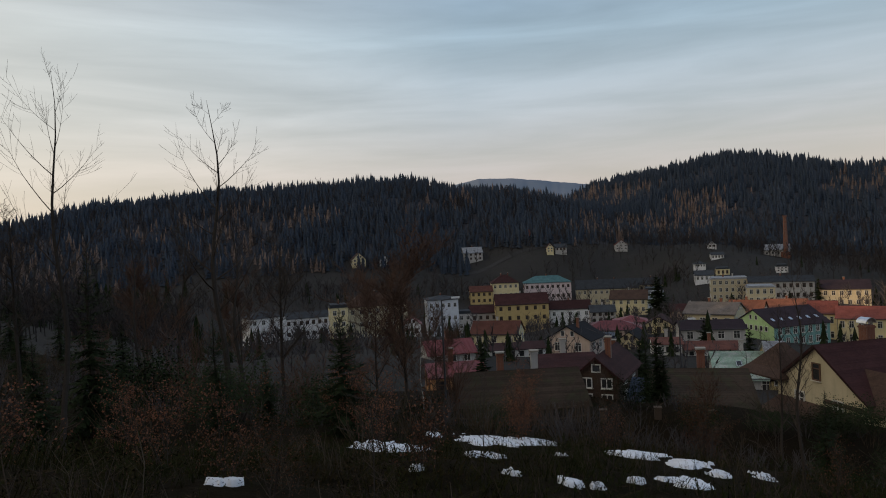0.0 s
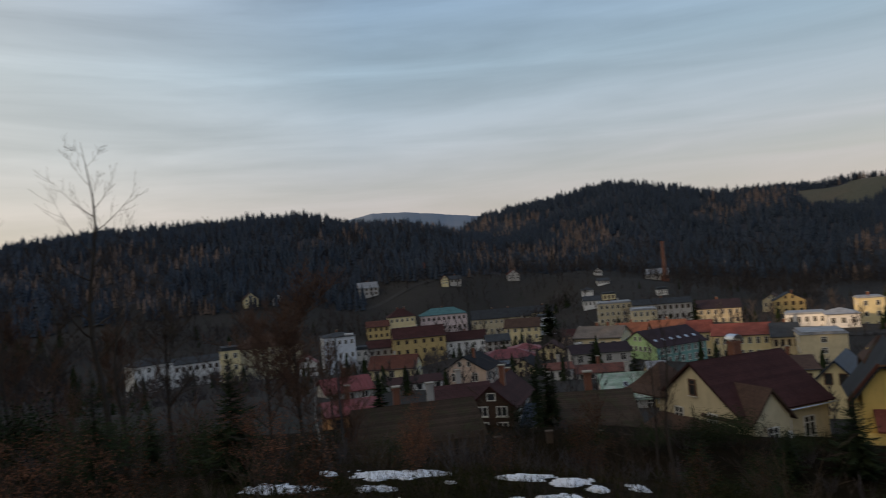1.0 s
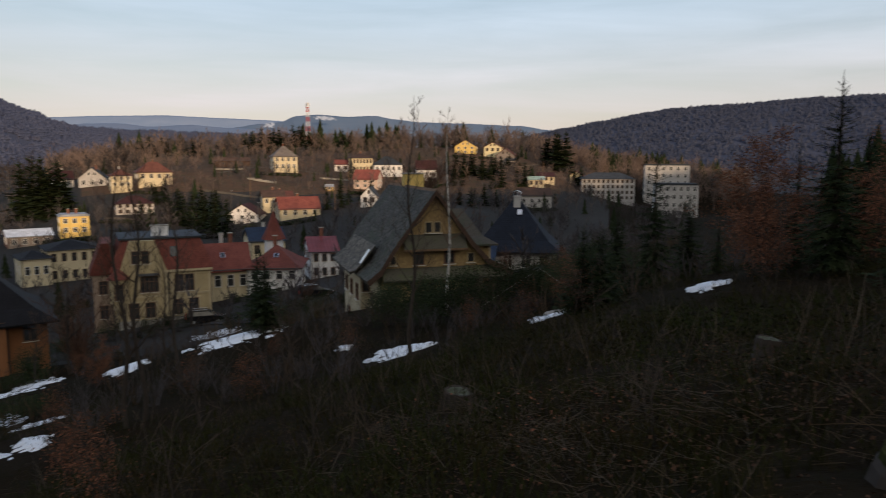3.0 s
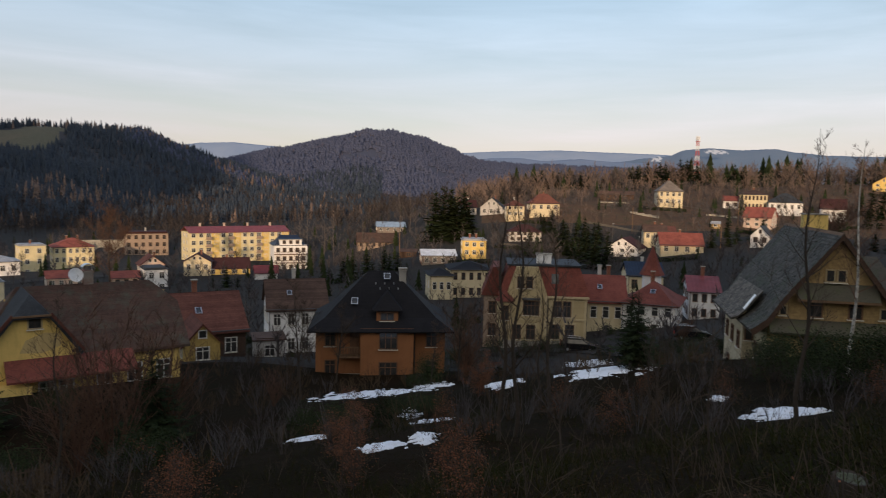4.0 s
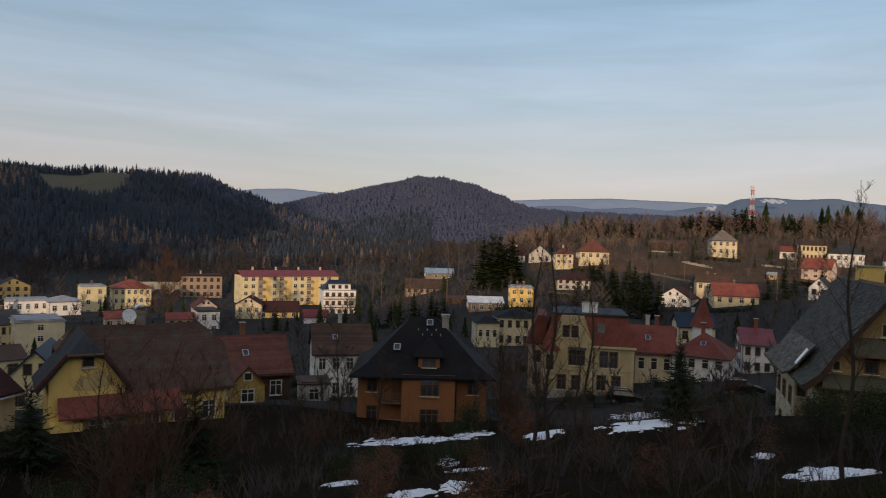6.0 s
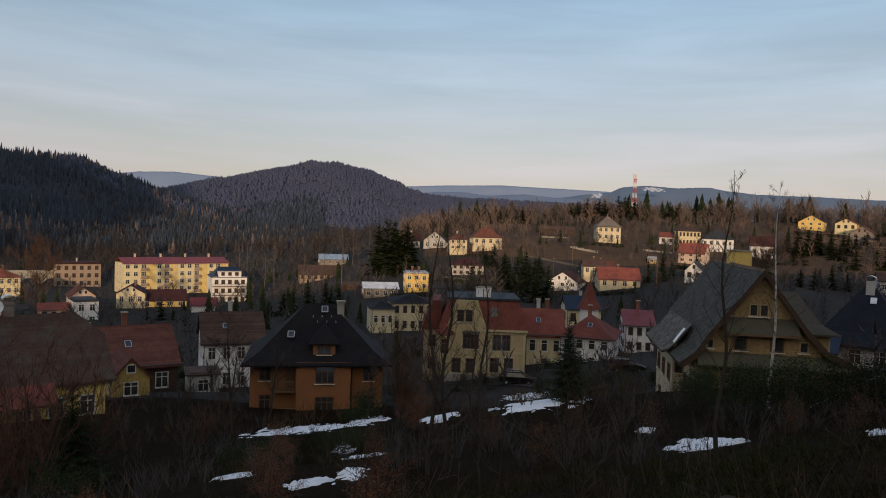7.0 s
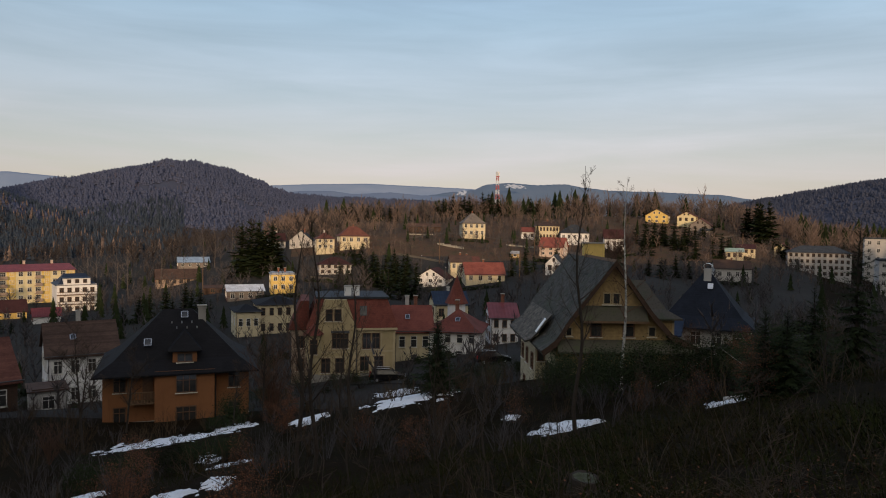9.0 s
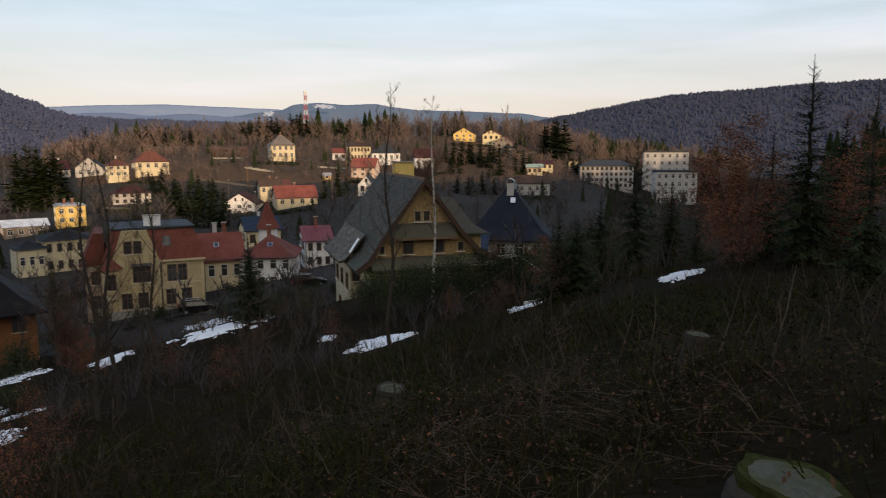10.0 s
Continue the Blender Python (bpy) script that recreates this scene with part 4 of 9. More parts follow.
house("house", "tall white apartment block greyed for haze, flat roof",
      339.1, -167.0, -24.3, -112.1, 21.5, 12.0, 21.1, 1.1, "flat", "w_greyplaster", "r_slate", 6, 6, 0)
house("house", "white apartment block greyed for haze, grey flat roof",
      292.2, -149.1, -25.1, -106.9, 17.5, 12.0, 13.9, 1.2, "flat", "w_greyplaster", "r_slate", 4, 6, 0)
house("house", "small house with a green roof",
      309.8, -90.9, -12.1, -102.1, 7.0, 8.0, 3.0, 1.4, "side", "w_cream", "r_greenmetal", 1, 3, 0)
house("house", "small house with a maroon roof",
      322.9, -99.5, -10.6, -102.9, 7.3, 8.0, 2.6, 1.7, "side", "w_cream", "r_maroon", 1, 3, 0)
house("house", "cream gabled house below the estate",
      282.2, -78.3, -17.3, -101.3, 6.4, 8.0, 3.6, 1.8, "gable", "w_cream", "r_redold", 1, 2, 0)
house("house", "yellow gabled house beside the estate",
      347.0, -122.3, -11.5, -117.3, 6.2, 8.0, 3.4, 2.2, "gable", "w_yellowpale", "r_redold", 1, 2, 0)

# further spots where the ground's height is known: garden terraces, snowy banks, the path
for gx, gy, gz in ((-2, 22, -6.4), (7, 21, -6.9), (4, 30, -8.7), (5, 15, -5.3), (24, -13, -3.9), (52, 6, -12.1), (37, -3, -9.6), (31, -10, -6.5),
                   (14, -3, -3.8), (5.4, -4.1, -1.6), (-4, 9, -2.9), (35, 13, -11.8), (-15, 37, -8.3), (42, -7, -9.2), (30, 15, -11.4), (67, 8, -16.0),
                   (51, 24, -16.0), (38, 15, -13.2), (96, 15, -20.7), (0, 0, -1.6), (2.2, -1.5, -1.35), (-12, 15, -4.5)):
    PADS.append((gx, gy, gz, 5.0))

# ---- ground: one sheet from the hillside underfoot to the far hills ----
def polar(az, d):
    return d * math.sin(radians(az)), d * math.cos(radians(az))


# single hills: bearing, distance, crest height, half-width across the view, half-width along it
# the 450 m one is unseen, added to keep the northern hills in shade
HILLS = ((92, 455, 7, 215, 120), (-75, 1280, 450, 300, 330))
# long ridges: distance, half-width along the view, height of the wood on it, and bearing and angle of the tree line above eye level
RIDGES = (
    (700, 165, 8, ((-48, 1.2), (-40, 1.8), (-31.8, 2.6), (-24.7, 3.85), (-16.7, 4.6), (-10, 4.95), (-5, 5.05), (-2.5, 5.05), (1, 4.18), (4.6, 4.05), (8, 3.36), (10, 2.7), (14, 1.6), (20, 0.4), (30, -1.5))),
    (900, 205, 8, ((2, 0.8), (6, 1.9), (9.9, 2.85), (12.1, 3.85), (16.4, 4.59), (18.5, 4.78), (20.5, 5.25), (22.4, 5.42), (23.7, 5.2), (27, 4.66), (29.5, 4.03), (33, 3.85), (34.8, 3.75), (36, 2.35), (40, 1.95), (44, 1.2), (50, 0.2), (60, -1.6))),
    (1090, 190, 8, ((22, 1.5), (28, 3.0), (33, 3.8), (37.3, 3.8), (39.4, 4.12), (43.9, 4.0), (46.1, 3.97), (48.9, 2.82), (52.1, 1.78), (55.3, 0.74), (58, -0.3), (63.1, -1.69), (70, -2.4))),
    (1480, 300, 6, ((45, 0.3), (49.8, 1.4), (55.9, 2.84), (59.3, 3.6), (60.9, 3.95), (62.6, 4.45), (63.5, 4.38), (64.6, 4.5), (66.9, 4.02), (69.4, 3.16), (70.9, 2.52), (72.3, 2.2), (75.4, 2.0), (82, 1.9), (90, 1.5), (98, 0.6))),
    (1650, 400, 5.5, ((98, -0.2), (104, 1.2), (106, 1.95), (108.5, 2.42), (111, 2.88), (114.7, 3.53), (117, 3.82), (120.7, 3.97), (126, 4.28), (130, 4.35), (140, 4.3), (152, 4.0), (170, 3.2))),
)


def crest_line(b, line):
    """Angle of a tree line at bearing b, eased from point to point."""
    at_b, el = np.array(line).T
    j = np.clip(np.searchsorted(at_b, b) - 1, 0, len(at_b) - 2)
    f = np.clip((b - at_b[j]) / (at_b[j + 1] - at_b[j]), 0, 1)
    f = 0.5 * f + 0.5 * f * f * (3 - 2 * f)
    return el[j] * (1 - f) + el[j + 1] * f


def hash_noise(x, y, s):
    return (np.sin(x * s * 1.3 + 1.7 * np.sin(y * s * 0.9 + 0.4)) * np.cos(y * s * 1.1 + 1.3 * np.sin(x * s * 0.8 + 2.1)))


def base_ground(x, y):
    r = np.hypot(x, y)
    slope = -1.5 - 0.212 * (x + y)
    slope = np.where(slope > -1.5, -1.5 + 62 * np.tanh((slope + 1.5) / 75), slope)
    floor = -31 - 12 * np.exp(-((x - 20) / 130) ** 2 - ((y - 330) / 95) ** 2) + 34 * np.clip((r - 520) / 900, 0, 1) + 60 * np.clip((r - 1500) / 3000, 0, 1)
    layers = [slope, floor]
    for az, d, top, across, along in HILLS:
        cx, cy = polar(az, d)
        a = radians(az)
        u = (x - cx) * math.cos(a) - (y - cy) * math.sin(a)
        v = (x - cx) * math.sin(a) + (y - cy) * math.cos(a)
        layers.append(-45 + (top + 45) * np.exp(-0.5 * (u / across) ** 2 - 0.5 * (v / along) ** 2))
    b = np.degrees(np.arctan2(x, y))
    for d, along, wood, line in RIDGES:
        top = d * np.tan(np.radians(crest_line(b, line))) - wood
        edge = np.clip((b - line[0][0] + 6) / 6, 0, 1) * np.clip((line[-1][0] + 6 - b) / 6, 0, 1)
        layers.append(-50 + (top + 50) * edge * np.exp(-0.5 * ((r - d) / along) ** 2))
    k = 4.0
    top = np.max(layers, axis=0)
    z = top + k * np.log(sum(np.exp((l - top) / k) for l in layers)) - k * 0.35
    return z + np.clip(r - 5, 0, 400) / 400 * 1.5 * hash_noise(x, y, 0.03)


PAD = np.array(PADS)
PAD_REST = PAD[:, 2] - base_ground(PAD[:, 0], PAD[:, 1])
PAD_SOFT = np.clip(0.11 * np.hypot(PAD[:, 0], PAD[:, 1]), 4.0, 22.0)
PAD_WEIGHT = np.exp(-0.5 * ((PAD[:, None, 0] - PAD[:, 0]) ** 2 + (PAD[:, None, 1] - PAD[:, 1]) ** 2) / PAD_SOFT ** 2)
PAD_WEIGHT /= PAD_WEIGHT.sum(1, keepdims=True) + 0.12
PAD_LIFT = PAD_REST.copy()
for _ in range(5):
    PAD_LIFT += 0.8 * (PAD_REST - PAD_WEIGHT @ PAD_LIFT)


def ground(x, y):
    x, y = np.atleast_1d(np.asarray(x, float)), np.atleast_1d(np.asarray(y, float))
    out_z = np.empty(len(x))
    for i in range(0, len(x), 4000):
        xs, ys = x[i:i + 4000], y[i:i + 4000]
        w = np.exp(-0.5 * ((xs[:, None] - PAD[:, 0]) ** 2 + (ys[:, None] - PAD[:, 1]) ** 2) / PAD_SOFT ** 2)
        out_z[i:i + 4000] = base_ground(xs, ys) + (w @ PAD_LIFT) / (w.sum(1) + 0.12)
    r = np.hypot(x, y)
    near = np.clip(1 - r / 70, 0, 1)
    return out_z + near * (0.10 * hash_noise(x, y, 0.9) + 0.05 * hash_noise(x + 9, y, 2.3))


def gz(x, y):
    return float(ground(x, y)[0])


def build_ground():
    az = np.concatenate([np.arange(-44, 150, 0.75), np.arange(150, 316, 4.0)])
    rr = [0.0]
    while rr[-1] < 4850:
        rr.append(rr[-1] + max(0.45, rr[-1] * 0.032))
    rr = np.array(rr[1:])
    A, R = np.meshgrid(np.radians(az), rr)
    x, y = (R * np.sin(A)).ravel(), (R * np.cos(A)).ravel()
    z = ground(x, y)
    n, m = len(rr), len(az)
    verts = np.concatenate([np.stack([x, y, z], 1), [[0, 0, gz(0, 0)]]])
    faces = []
    for i in range(n - 1):
        for j in range(m):
            k = (j + 1) % m
            faces.append((i * m + j, i * m + k, (i + 1) * m + k, (i + 1) * m + j))
    faces += [(n * m, (j + 1) % m, j) for j in range(m)]
    me = bpy.data.meshes.new("ground")
    me.from_pydata(verts.tolist(), [], faces)
    for s in ("slope_soil", "town_soil", "forest_soil_hazed", "meadow_soil", "garden_soil", "distance_blue", "wood_floor_hazed"):
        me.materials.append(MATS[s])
    idx = np.zeros(len(faces), int)
    for q, f in enumerate(faces):
        cx, cy = verts[list(f), 0].mean(), verts[list(f), 1].mean()
        idx[q] = zone(cx, cy, verts[f[0], 2])
    me.polygons.foreach_set("material_index", idx.astype(np.int32))
    me.polygons.foreach_set("use_smooth", np.ones(len(faces), bool))
    me.update()
    tagged(new("ground", me), "hillside of dry grass falling into a wooded valley", "ground", kind="structure")


def zone(x, y, z):
    """Which soil covers a spot."""
    r, b = math.hypot(x, y), math.degrees(math.atan2(x, y))
    # the farthest ground takes the hazed blue too
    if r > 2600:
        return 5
    if meadow(b, r):
        return 3
    if felled(b, r):
        return 4
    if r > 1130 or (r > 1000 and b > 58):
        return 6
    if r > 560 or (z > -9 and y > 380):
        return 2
    # warm soil for the sunlit slope; darker town soil below paints its shade
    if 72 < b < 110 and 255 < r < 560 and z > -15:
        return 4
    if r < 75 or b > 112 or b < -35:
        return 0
    return 1


def felled(b, r):
    """The felled strip below the round hill's summit."""
    return (np.abs(b - 61.6 - (1470 - r) * 0.012) < 0.4) & (r > 1340) & (r < 1462)


def meadow(b, r):
    """The high pasture between two woods."""
    return (b > 35.0) & (b < 41.8 - (1060 - r) * 0.012) & (r > 925) & (r < 1062 - 6 * np.abs(b - 39))


build_ground()

# far mountain chains, their distance haze painted into the blue
def far_range(d, line, seed, mat="distance_pale"):
    """A chain at distance d whose crest follows line."""
    rnd = random.Random(seed)
    n = int((line[-1][0] - line[0][0]) / 0.2) + 1
    bearings = np.linspace(line[0][0], line[-1][0], n)
    tops = d * np.tan(np.radians(crest_line(bearings, line)))
    steps = ((-900, 0.0), (-640, 0.3), (-470, 0.5), (-330, 0.65), (-220, 0.78), (-120, 0.88), (-50, 0.96), (0, 1.0), (90, 0.9), (150, 0.0))
    v, q = [], []
    for b, top in zip(bearings, tops):
        top += rnd.uniform(-1.0, 1.0)
        v += [(*polar(b, d + dd), -60 + (top + 60) * k) for dd, k in steps]
    m = len(steps)
    for i in range(n - 1):
        for k in range(m - 1):
            q.append((i * m + k, i * m + k + 1, i * m + m + k + 1, i * m + m + k))
    me = Shape().add(v, q).mesh("backdrop", mat)
    for p in me.polygons:
        p.use_smooth = True
    tagged(new("backdrop", me), "far chain of wooded hills, blue with distance", "mountain", kind="structure")


def far_snow(d, line, b0, b1, low, high, seed):
    """A snowed-over clearing on a far chain, ragged where the wood begins."""
    bearings, rows = np.arange(b0, b1, 0.045), np.linspace(low, high, 10)
    v, f = [], []
    tops = d * np.tan(np.radians(crest_line(bearings, line)))
    for b, top in zip(bearings, tops):
        v += [(*polar(b, d - 330 + 300 * (k - low) - 14), -60 + (top + 60) * k) for k in rows]
    for i in range(len(bearings) - 1):
        for k in range(9):
            u, w = i / (len(bearings) - 1) * 2 - 1, k / 8 * 2 - 1
            if u * u + w * w + 0.55 * math.sin(i * 0.55 + seed + 1.7 * math.sin(k * 0.9)) + 0.35 * math.sin(k * 2.3 + i * 0.31) < 0.75:
                f.append((i * 10 + k, i * 10 + k + 1, i * 10 + 11 + k, i * 10 + 10 + k))
    tagged(new("snow_field", Shape().add(v, f).mesh("snow_field", "distance_snow")), "snow lying on a far open hillside", "snow", kind="structure")


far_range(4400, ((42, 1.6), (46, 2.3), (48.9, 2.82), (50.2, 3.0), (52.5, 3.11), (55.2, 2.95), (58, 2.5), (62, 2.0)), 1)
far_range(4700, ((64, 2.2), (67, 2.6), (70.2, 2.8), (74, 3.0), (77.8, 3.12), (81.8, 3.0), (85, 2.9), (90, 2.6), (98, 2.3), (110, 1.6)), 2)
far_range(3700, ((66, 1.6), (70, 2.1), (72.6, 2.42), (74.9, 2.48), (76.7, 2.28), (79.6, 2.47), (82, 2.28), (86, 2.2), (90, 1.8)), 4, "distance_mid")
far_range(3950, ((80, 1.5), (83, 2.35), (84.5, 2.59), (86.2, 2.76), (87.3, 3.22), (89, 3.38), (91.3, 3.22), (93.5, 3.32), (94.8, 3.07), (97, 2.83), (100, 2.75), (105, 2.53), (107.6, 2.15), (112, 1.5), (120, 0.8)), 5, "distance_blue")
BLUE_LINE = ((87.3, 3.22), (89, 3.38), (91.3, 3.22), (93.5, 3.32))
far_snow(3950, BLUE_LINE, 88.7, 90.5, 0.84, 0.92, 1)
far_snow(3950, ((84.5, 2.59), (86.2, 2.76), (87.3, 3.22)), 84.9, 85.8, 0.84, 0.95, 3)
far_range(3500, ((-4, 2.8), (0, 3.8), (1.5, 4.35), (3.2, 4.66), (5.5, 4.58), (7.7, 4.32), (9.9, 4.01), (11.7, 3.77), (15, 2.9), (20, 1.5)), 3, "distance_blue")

# ---- raise the town ----
for p in PLOTS:
    raise_house(*p)

# ---- houses with a form of their own ----
def orange_villa():
    m, w, d = VILLA_ORANGE
    t = thing("villa", "orange rendered villa with a steep black hipped roof", "building", m)
    part("wall", Shape().prism([(-6.3, 1.4), (-1.95, 1.4), (-1.95, 0), (3.15, 0), (3.15, 1.1), (6.3, 1.1), (6.3, 11.5), (-6.3, 11.5)], -3, 5.7, "z"), "w_orange", t)
    part("plinth", Shape().prism([(-2.0, -0.05), (3.2, -0.05), (3.2, 1.05), (6.36, 1.05), (6.36, 1.4), (-2.0, 1.4)], -3, 0.45, "z"), "w_stone", t)
    part("roof", hip_roof(-6.3, 6.3, 0.4, 11.5, 5.75, 10.6, 0.75, ridge=2.6, bell=0.55), "r_black", t)
    part("eaves_board", Shape().box(-2.0, 3.2, -0.02, 0.4, 5.45, 5.68), "timber", t)
    dm = part("dormer", Shape().prism([(-0.45, 0.9), (1.65, 0.9), (1.65, 3.2), (-0.45, 3.2)], 5.95, 7.35, "z"), "w_orange", t)
    part("dormer_roof", Shape().add([(-0.85, 0.55, 7.25), (2.05, 0.55, 7.25), (2.05, 4.0, 7.25), (-0.85, 4.0, 7.25), (-0.85, 0.55, 7.35), (2.05, 0.55, 7.35), (2.05, 4.0, 7.35), (-0.85, 4.0, 7.35), (0.6, 2.2, 9.0), (0.6, 4.4, 9.0)],
                                    [(3, 2, 1, 0), (0, 1, 5, 4), (1, 2, 6, 5), (2, 3, 7, 6), (3, 0, 4, 7), (4, 5, 8), (5, 6, 9, 8), (6, 7, 9), (7, 4, 8, 9)]), "r_black", dm)
    window(dm, 0.6, 0.898, 6.35, 1.2, 0.7, 0, "frame_brown")
    for z in (0.85, 3.75):
        window(t, 0.72, -0.002, z, 1.65, 1.5, 0, "frame_brown")
        window(t, 4.95, 1.098, z, 0.9, 1.45, 0, "frame_brown")
        window(t, -4.9, 1.398, z, 0.9, 1.4, 0, "frame_brown")
        window_row(t, 2.0, 11.0, 6.302, z, 3, 0.9, 1.4, 90, "frame_brown")
        window_row(t, 2.0, 11.0, -6.302, z, 3, 0.9, 1.4, -90, "frame_brown")
    b = part("balcony", Shape().box(-4.2, -1.98, 0.2, 1.4, 2.75, 2.9), "timber", t, "dark wooden balcony")
    part("balcony_door", Shape().box(-3.0, -2.1, 1.34, 1.395, 2.9, 5.0), "frame_brown", t)
    for k in range(9):
        x = -4.15 + k * 0.265
        part("baluster", Shape().box(x, x + 0.09, 0.22, 0.28, 2.9, 3.75), "timber", b)
    part("rail", Shape().box(-4.2, -1.98, 0.2, 0.3, 3.75, 3.85), "timber", b)
    part("post", Shape().box(-4.2, -4.06, 0.22, 0.36, 0, 5.6), "timber", t)
    part("downpipe", Shape().tube((3.3, 0.95, 0), (3.3, 0.95, 5.5), 0.06, 0.06), "metal_dark", t)
    chimney(t, 2.2, 5.2, 9.0, 10.9, "w_stone", 0.7)
    for x, y, z in ((-2.6, 2.4, 7.9), (0.6, 4.7, 10.1)):
        sl = part("skylight", Shape().box(-0.32, 0.32, -0.4, 0.4, 0.06, 0.16), "metal_bright", t, "small roof window")
        sl.matrix_basis = Matrix.Translation((x, y, z)) @ pose(0, 0, 0, 41)
        part("pane", Shape().box(-0.27, 0.27, -0.34, 0.34, 0.16, 0.17), "pane", sl)
    for k in range(6):
        part("snow_hook", Shape().box(-0.6 + k * 0.45, -0.5 + k * 0.45, 3.8 - (k % 2) * 0.5, 3.95 - (k % 2) * 0.5, 9.45 - (k % 2) * 0.45, 9.65 - (k % 2) * 0.45), "metal_bright", t)
    terrace = tagged(new("terrace_wall", Shape().box(-6.6, -1.9, -1.4, 1.3, -2.5, 0.85).box(-6.7, -1.8, -1.5, 1.3, 0.85, 0.98).mesh("terrace_wall", "stone")), "rough grey stone terrace beside the orange villa", "wall")
    terrace.matrix_basis = m


def beige_villa():
    m = pose(99.5, 21.2, -21.05, 0, 0, -72.7)
    t = thing("villa", "beige stucco villa with a red mansard roof", "building", m)
    part("wall", Shape().box(-6.0, 0.45, -0.4, 11, -3, 6.8).box(0.45, 6.0, 0, 11, -3, 6.6), "w_villa", t)
    # mansard storey: stucco front on one half, steep tiles on the other
    part("attic_front", Shape().prism([(-5.2, 6.8), (0.4, 6.8), (-0.9, 10.6), (-3.9, 10.6)], -0.4, 0.4, "y"), "w_villa", t, "stucco attic gable with sloping sides")
    roof = Shape()

    def frustum(x0, x1, y0, y1, z0, z1, ins):
        v = [(x0, y0, z0), (x1, y0, z0), (x1, y1, z0), (x0, y1, z0), (x0 + ins, y0 + ins, z1), (x1 - ins, y0 + ins, z1), (x1 - ins, y1 - ins, z1), (x0 + ins, y1 - ins, z1)]
        return v, [(3, 2, 1, 0), (4, 5, 6, 7), (0, 1, 5, 4), (1, 2, 6, 5), (2, 3, 7, 6), (3, 0, 4, 7)]
    roof.add(*frustum(-6.4, 6.4, -0.38, 11.4, 6.62, 10.7, 1.5))
    part("roof", roof, "r_red", t)
    part("roof_top", Shape().box(-5.2, 5.2, 0.8, 10.2, 10.62, 10.85), "r_slate", t, "flat grey metal roof top")
    part("cornice", Shape().box(0.5, 6.25, -0.42, 0.0, 6.3, 6.6).box(0.45, 6.1, -0.12, 0, 5.9, 6.02), "villa_trim", t, "moulded cornice")
    part("belt_course", Shape().box(-6.02, 0.5, -0.5, -0.4, 3.15, 3.4).box(0.5, 6.02, -0.1, 0.0, 3.15, 3.4), "villa_trim", t)
    for x in (-5.9, 0.1):
        part("pilaster", Shape().box(x, x + 0.35, -0.48, -0.4, -0.2, 6.6), "villa_trim", t)
    for x in (0.75, 5.65):
        part("pilaster", Shape().box(x, x + 0.35, -0.08, 0.0, -0.2, 5.9), "villa_trim", t)
    # upper and lower windows
    window(t, -1.75, -0.402, 3.9, 2.1, 1.9, 0, "frame_brown")
    for x in (-3.7, -1.75):
        window(t, x, -0.402, 0.5, 1.15, 1.9, 0, "frame_brown")
    for x in (-3.3, -2.1):
        window(t, x, -0.404, 7.7, 0.85, 1.5, 0, "frame_brown")
    for x in (1.95, 3.25):
        window(t, x, -0.002, 3.7, 1.0, 2.1, 0, "frame_brown")
    for x in (1.68, 3.7):
        window(t, x, -0.002, 0.6, 1.05, 1.9, 0, "frame_brown")
        part("keystone_arch", Shape().prism([(x + 0.8 * math.cos(a), 2.55 + 0.45 * math.sin(a)) for a in np.linspace(0, math.pi, 9)], -0.06, 0, "y"), "villa_trim", t)
    for z in (0.6, 3.8):
        window_row(t, 1.0, 10.5, 6.002, z, 3, 0.95, 1.7, 90, "frame_brown")
        window_row(t, 1.0, 10.5, -6.002, z, 3, 0.95, 1.7, -90, "frame_brown")
    # corner bay with its own small roof
    bay = part("bay_window", Shape().prism([(-6.5, -0.4), (-6.1, -1.5), (-4.7, -1.5), (-4.3, -0.4)], 2.7, 5.9, "z"), "w_villa", t, "polygonal bay window")
    part("bay_roof", Shape().add([(-6.9, -0.3, 5.85), (-6.35, -1.85, 5.85), (-4.45, -1.85, 5.85), (-3.9, -0.3, 5.85), (-5.4, -0.3, 7.3), (-5.4, -0.9, 7.3)], [(3, 2, 1, 0), (0, 1, 5, 4), (1, 2, 5), (2, 3, 4, 5), (0, 4, 3)]), "r_red", bay)
    part("bracket", Shape().prism([(-6.2, -0.4), (-5.9, -1.1), (-4.9, -1.1), (-4.6, -0.4)], 1.9, 2.7, "z"), "villa_trim", bay)
    window(bay, -5.4, -1.502, 3.3, 0.9, 1.9, 0, "frame_brown")
    part("pent_roof", Shape().prism([(-0.9, 6.05), (-0.4, 6.3), (-0.4, 6.1)], -3.0, -0.5, "x"), "metal_dark", t, "small metal roof over the window")
    part("downpipe", Shape().tube((0.55, -0.3, 0), (0.55, -0.3, 6.5), 0.07, 0.07), "metal_dark", t)
    for x in (-0.55, 0.6):
        chimney(t, x, 3.0, 10.8, 12.2, "w_white", 0.95)
    sl = part("skylight", Shape().box(-0.5, 0.5, -0.7, 0.7, 0.05, 0.16), "metal_dark", t)
    sl.matrix_basis = Matrix.Translation((1.5, 0.55, 8.9)) @ pose(0, 0, 0, 70)
    part("pane", Shape().box(-0.42, 0.42, -0.6, 0.6, 0.16, 0.175), "pane", sl)
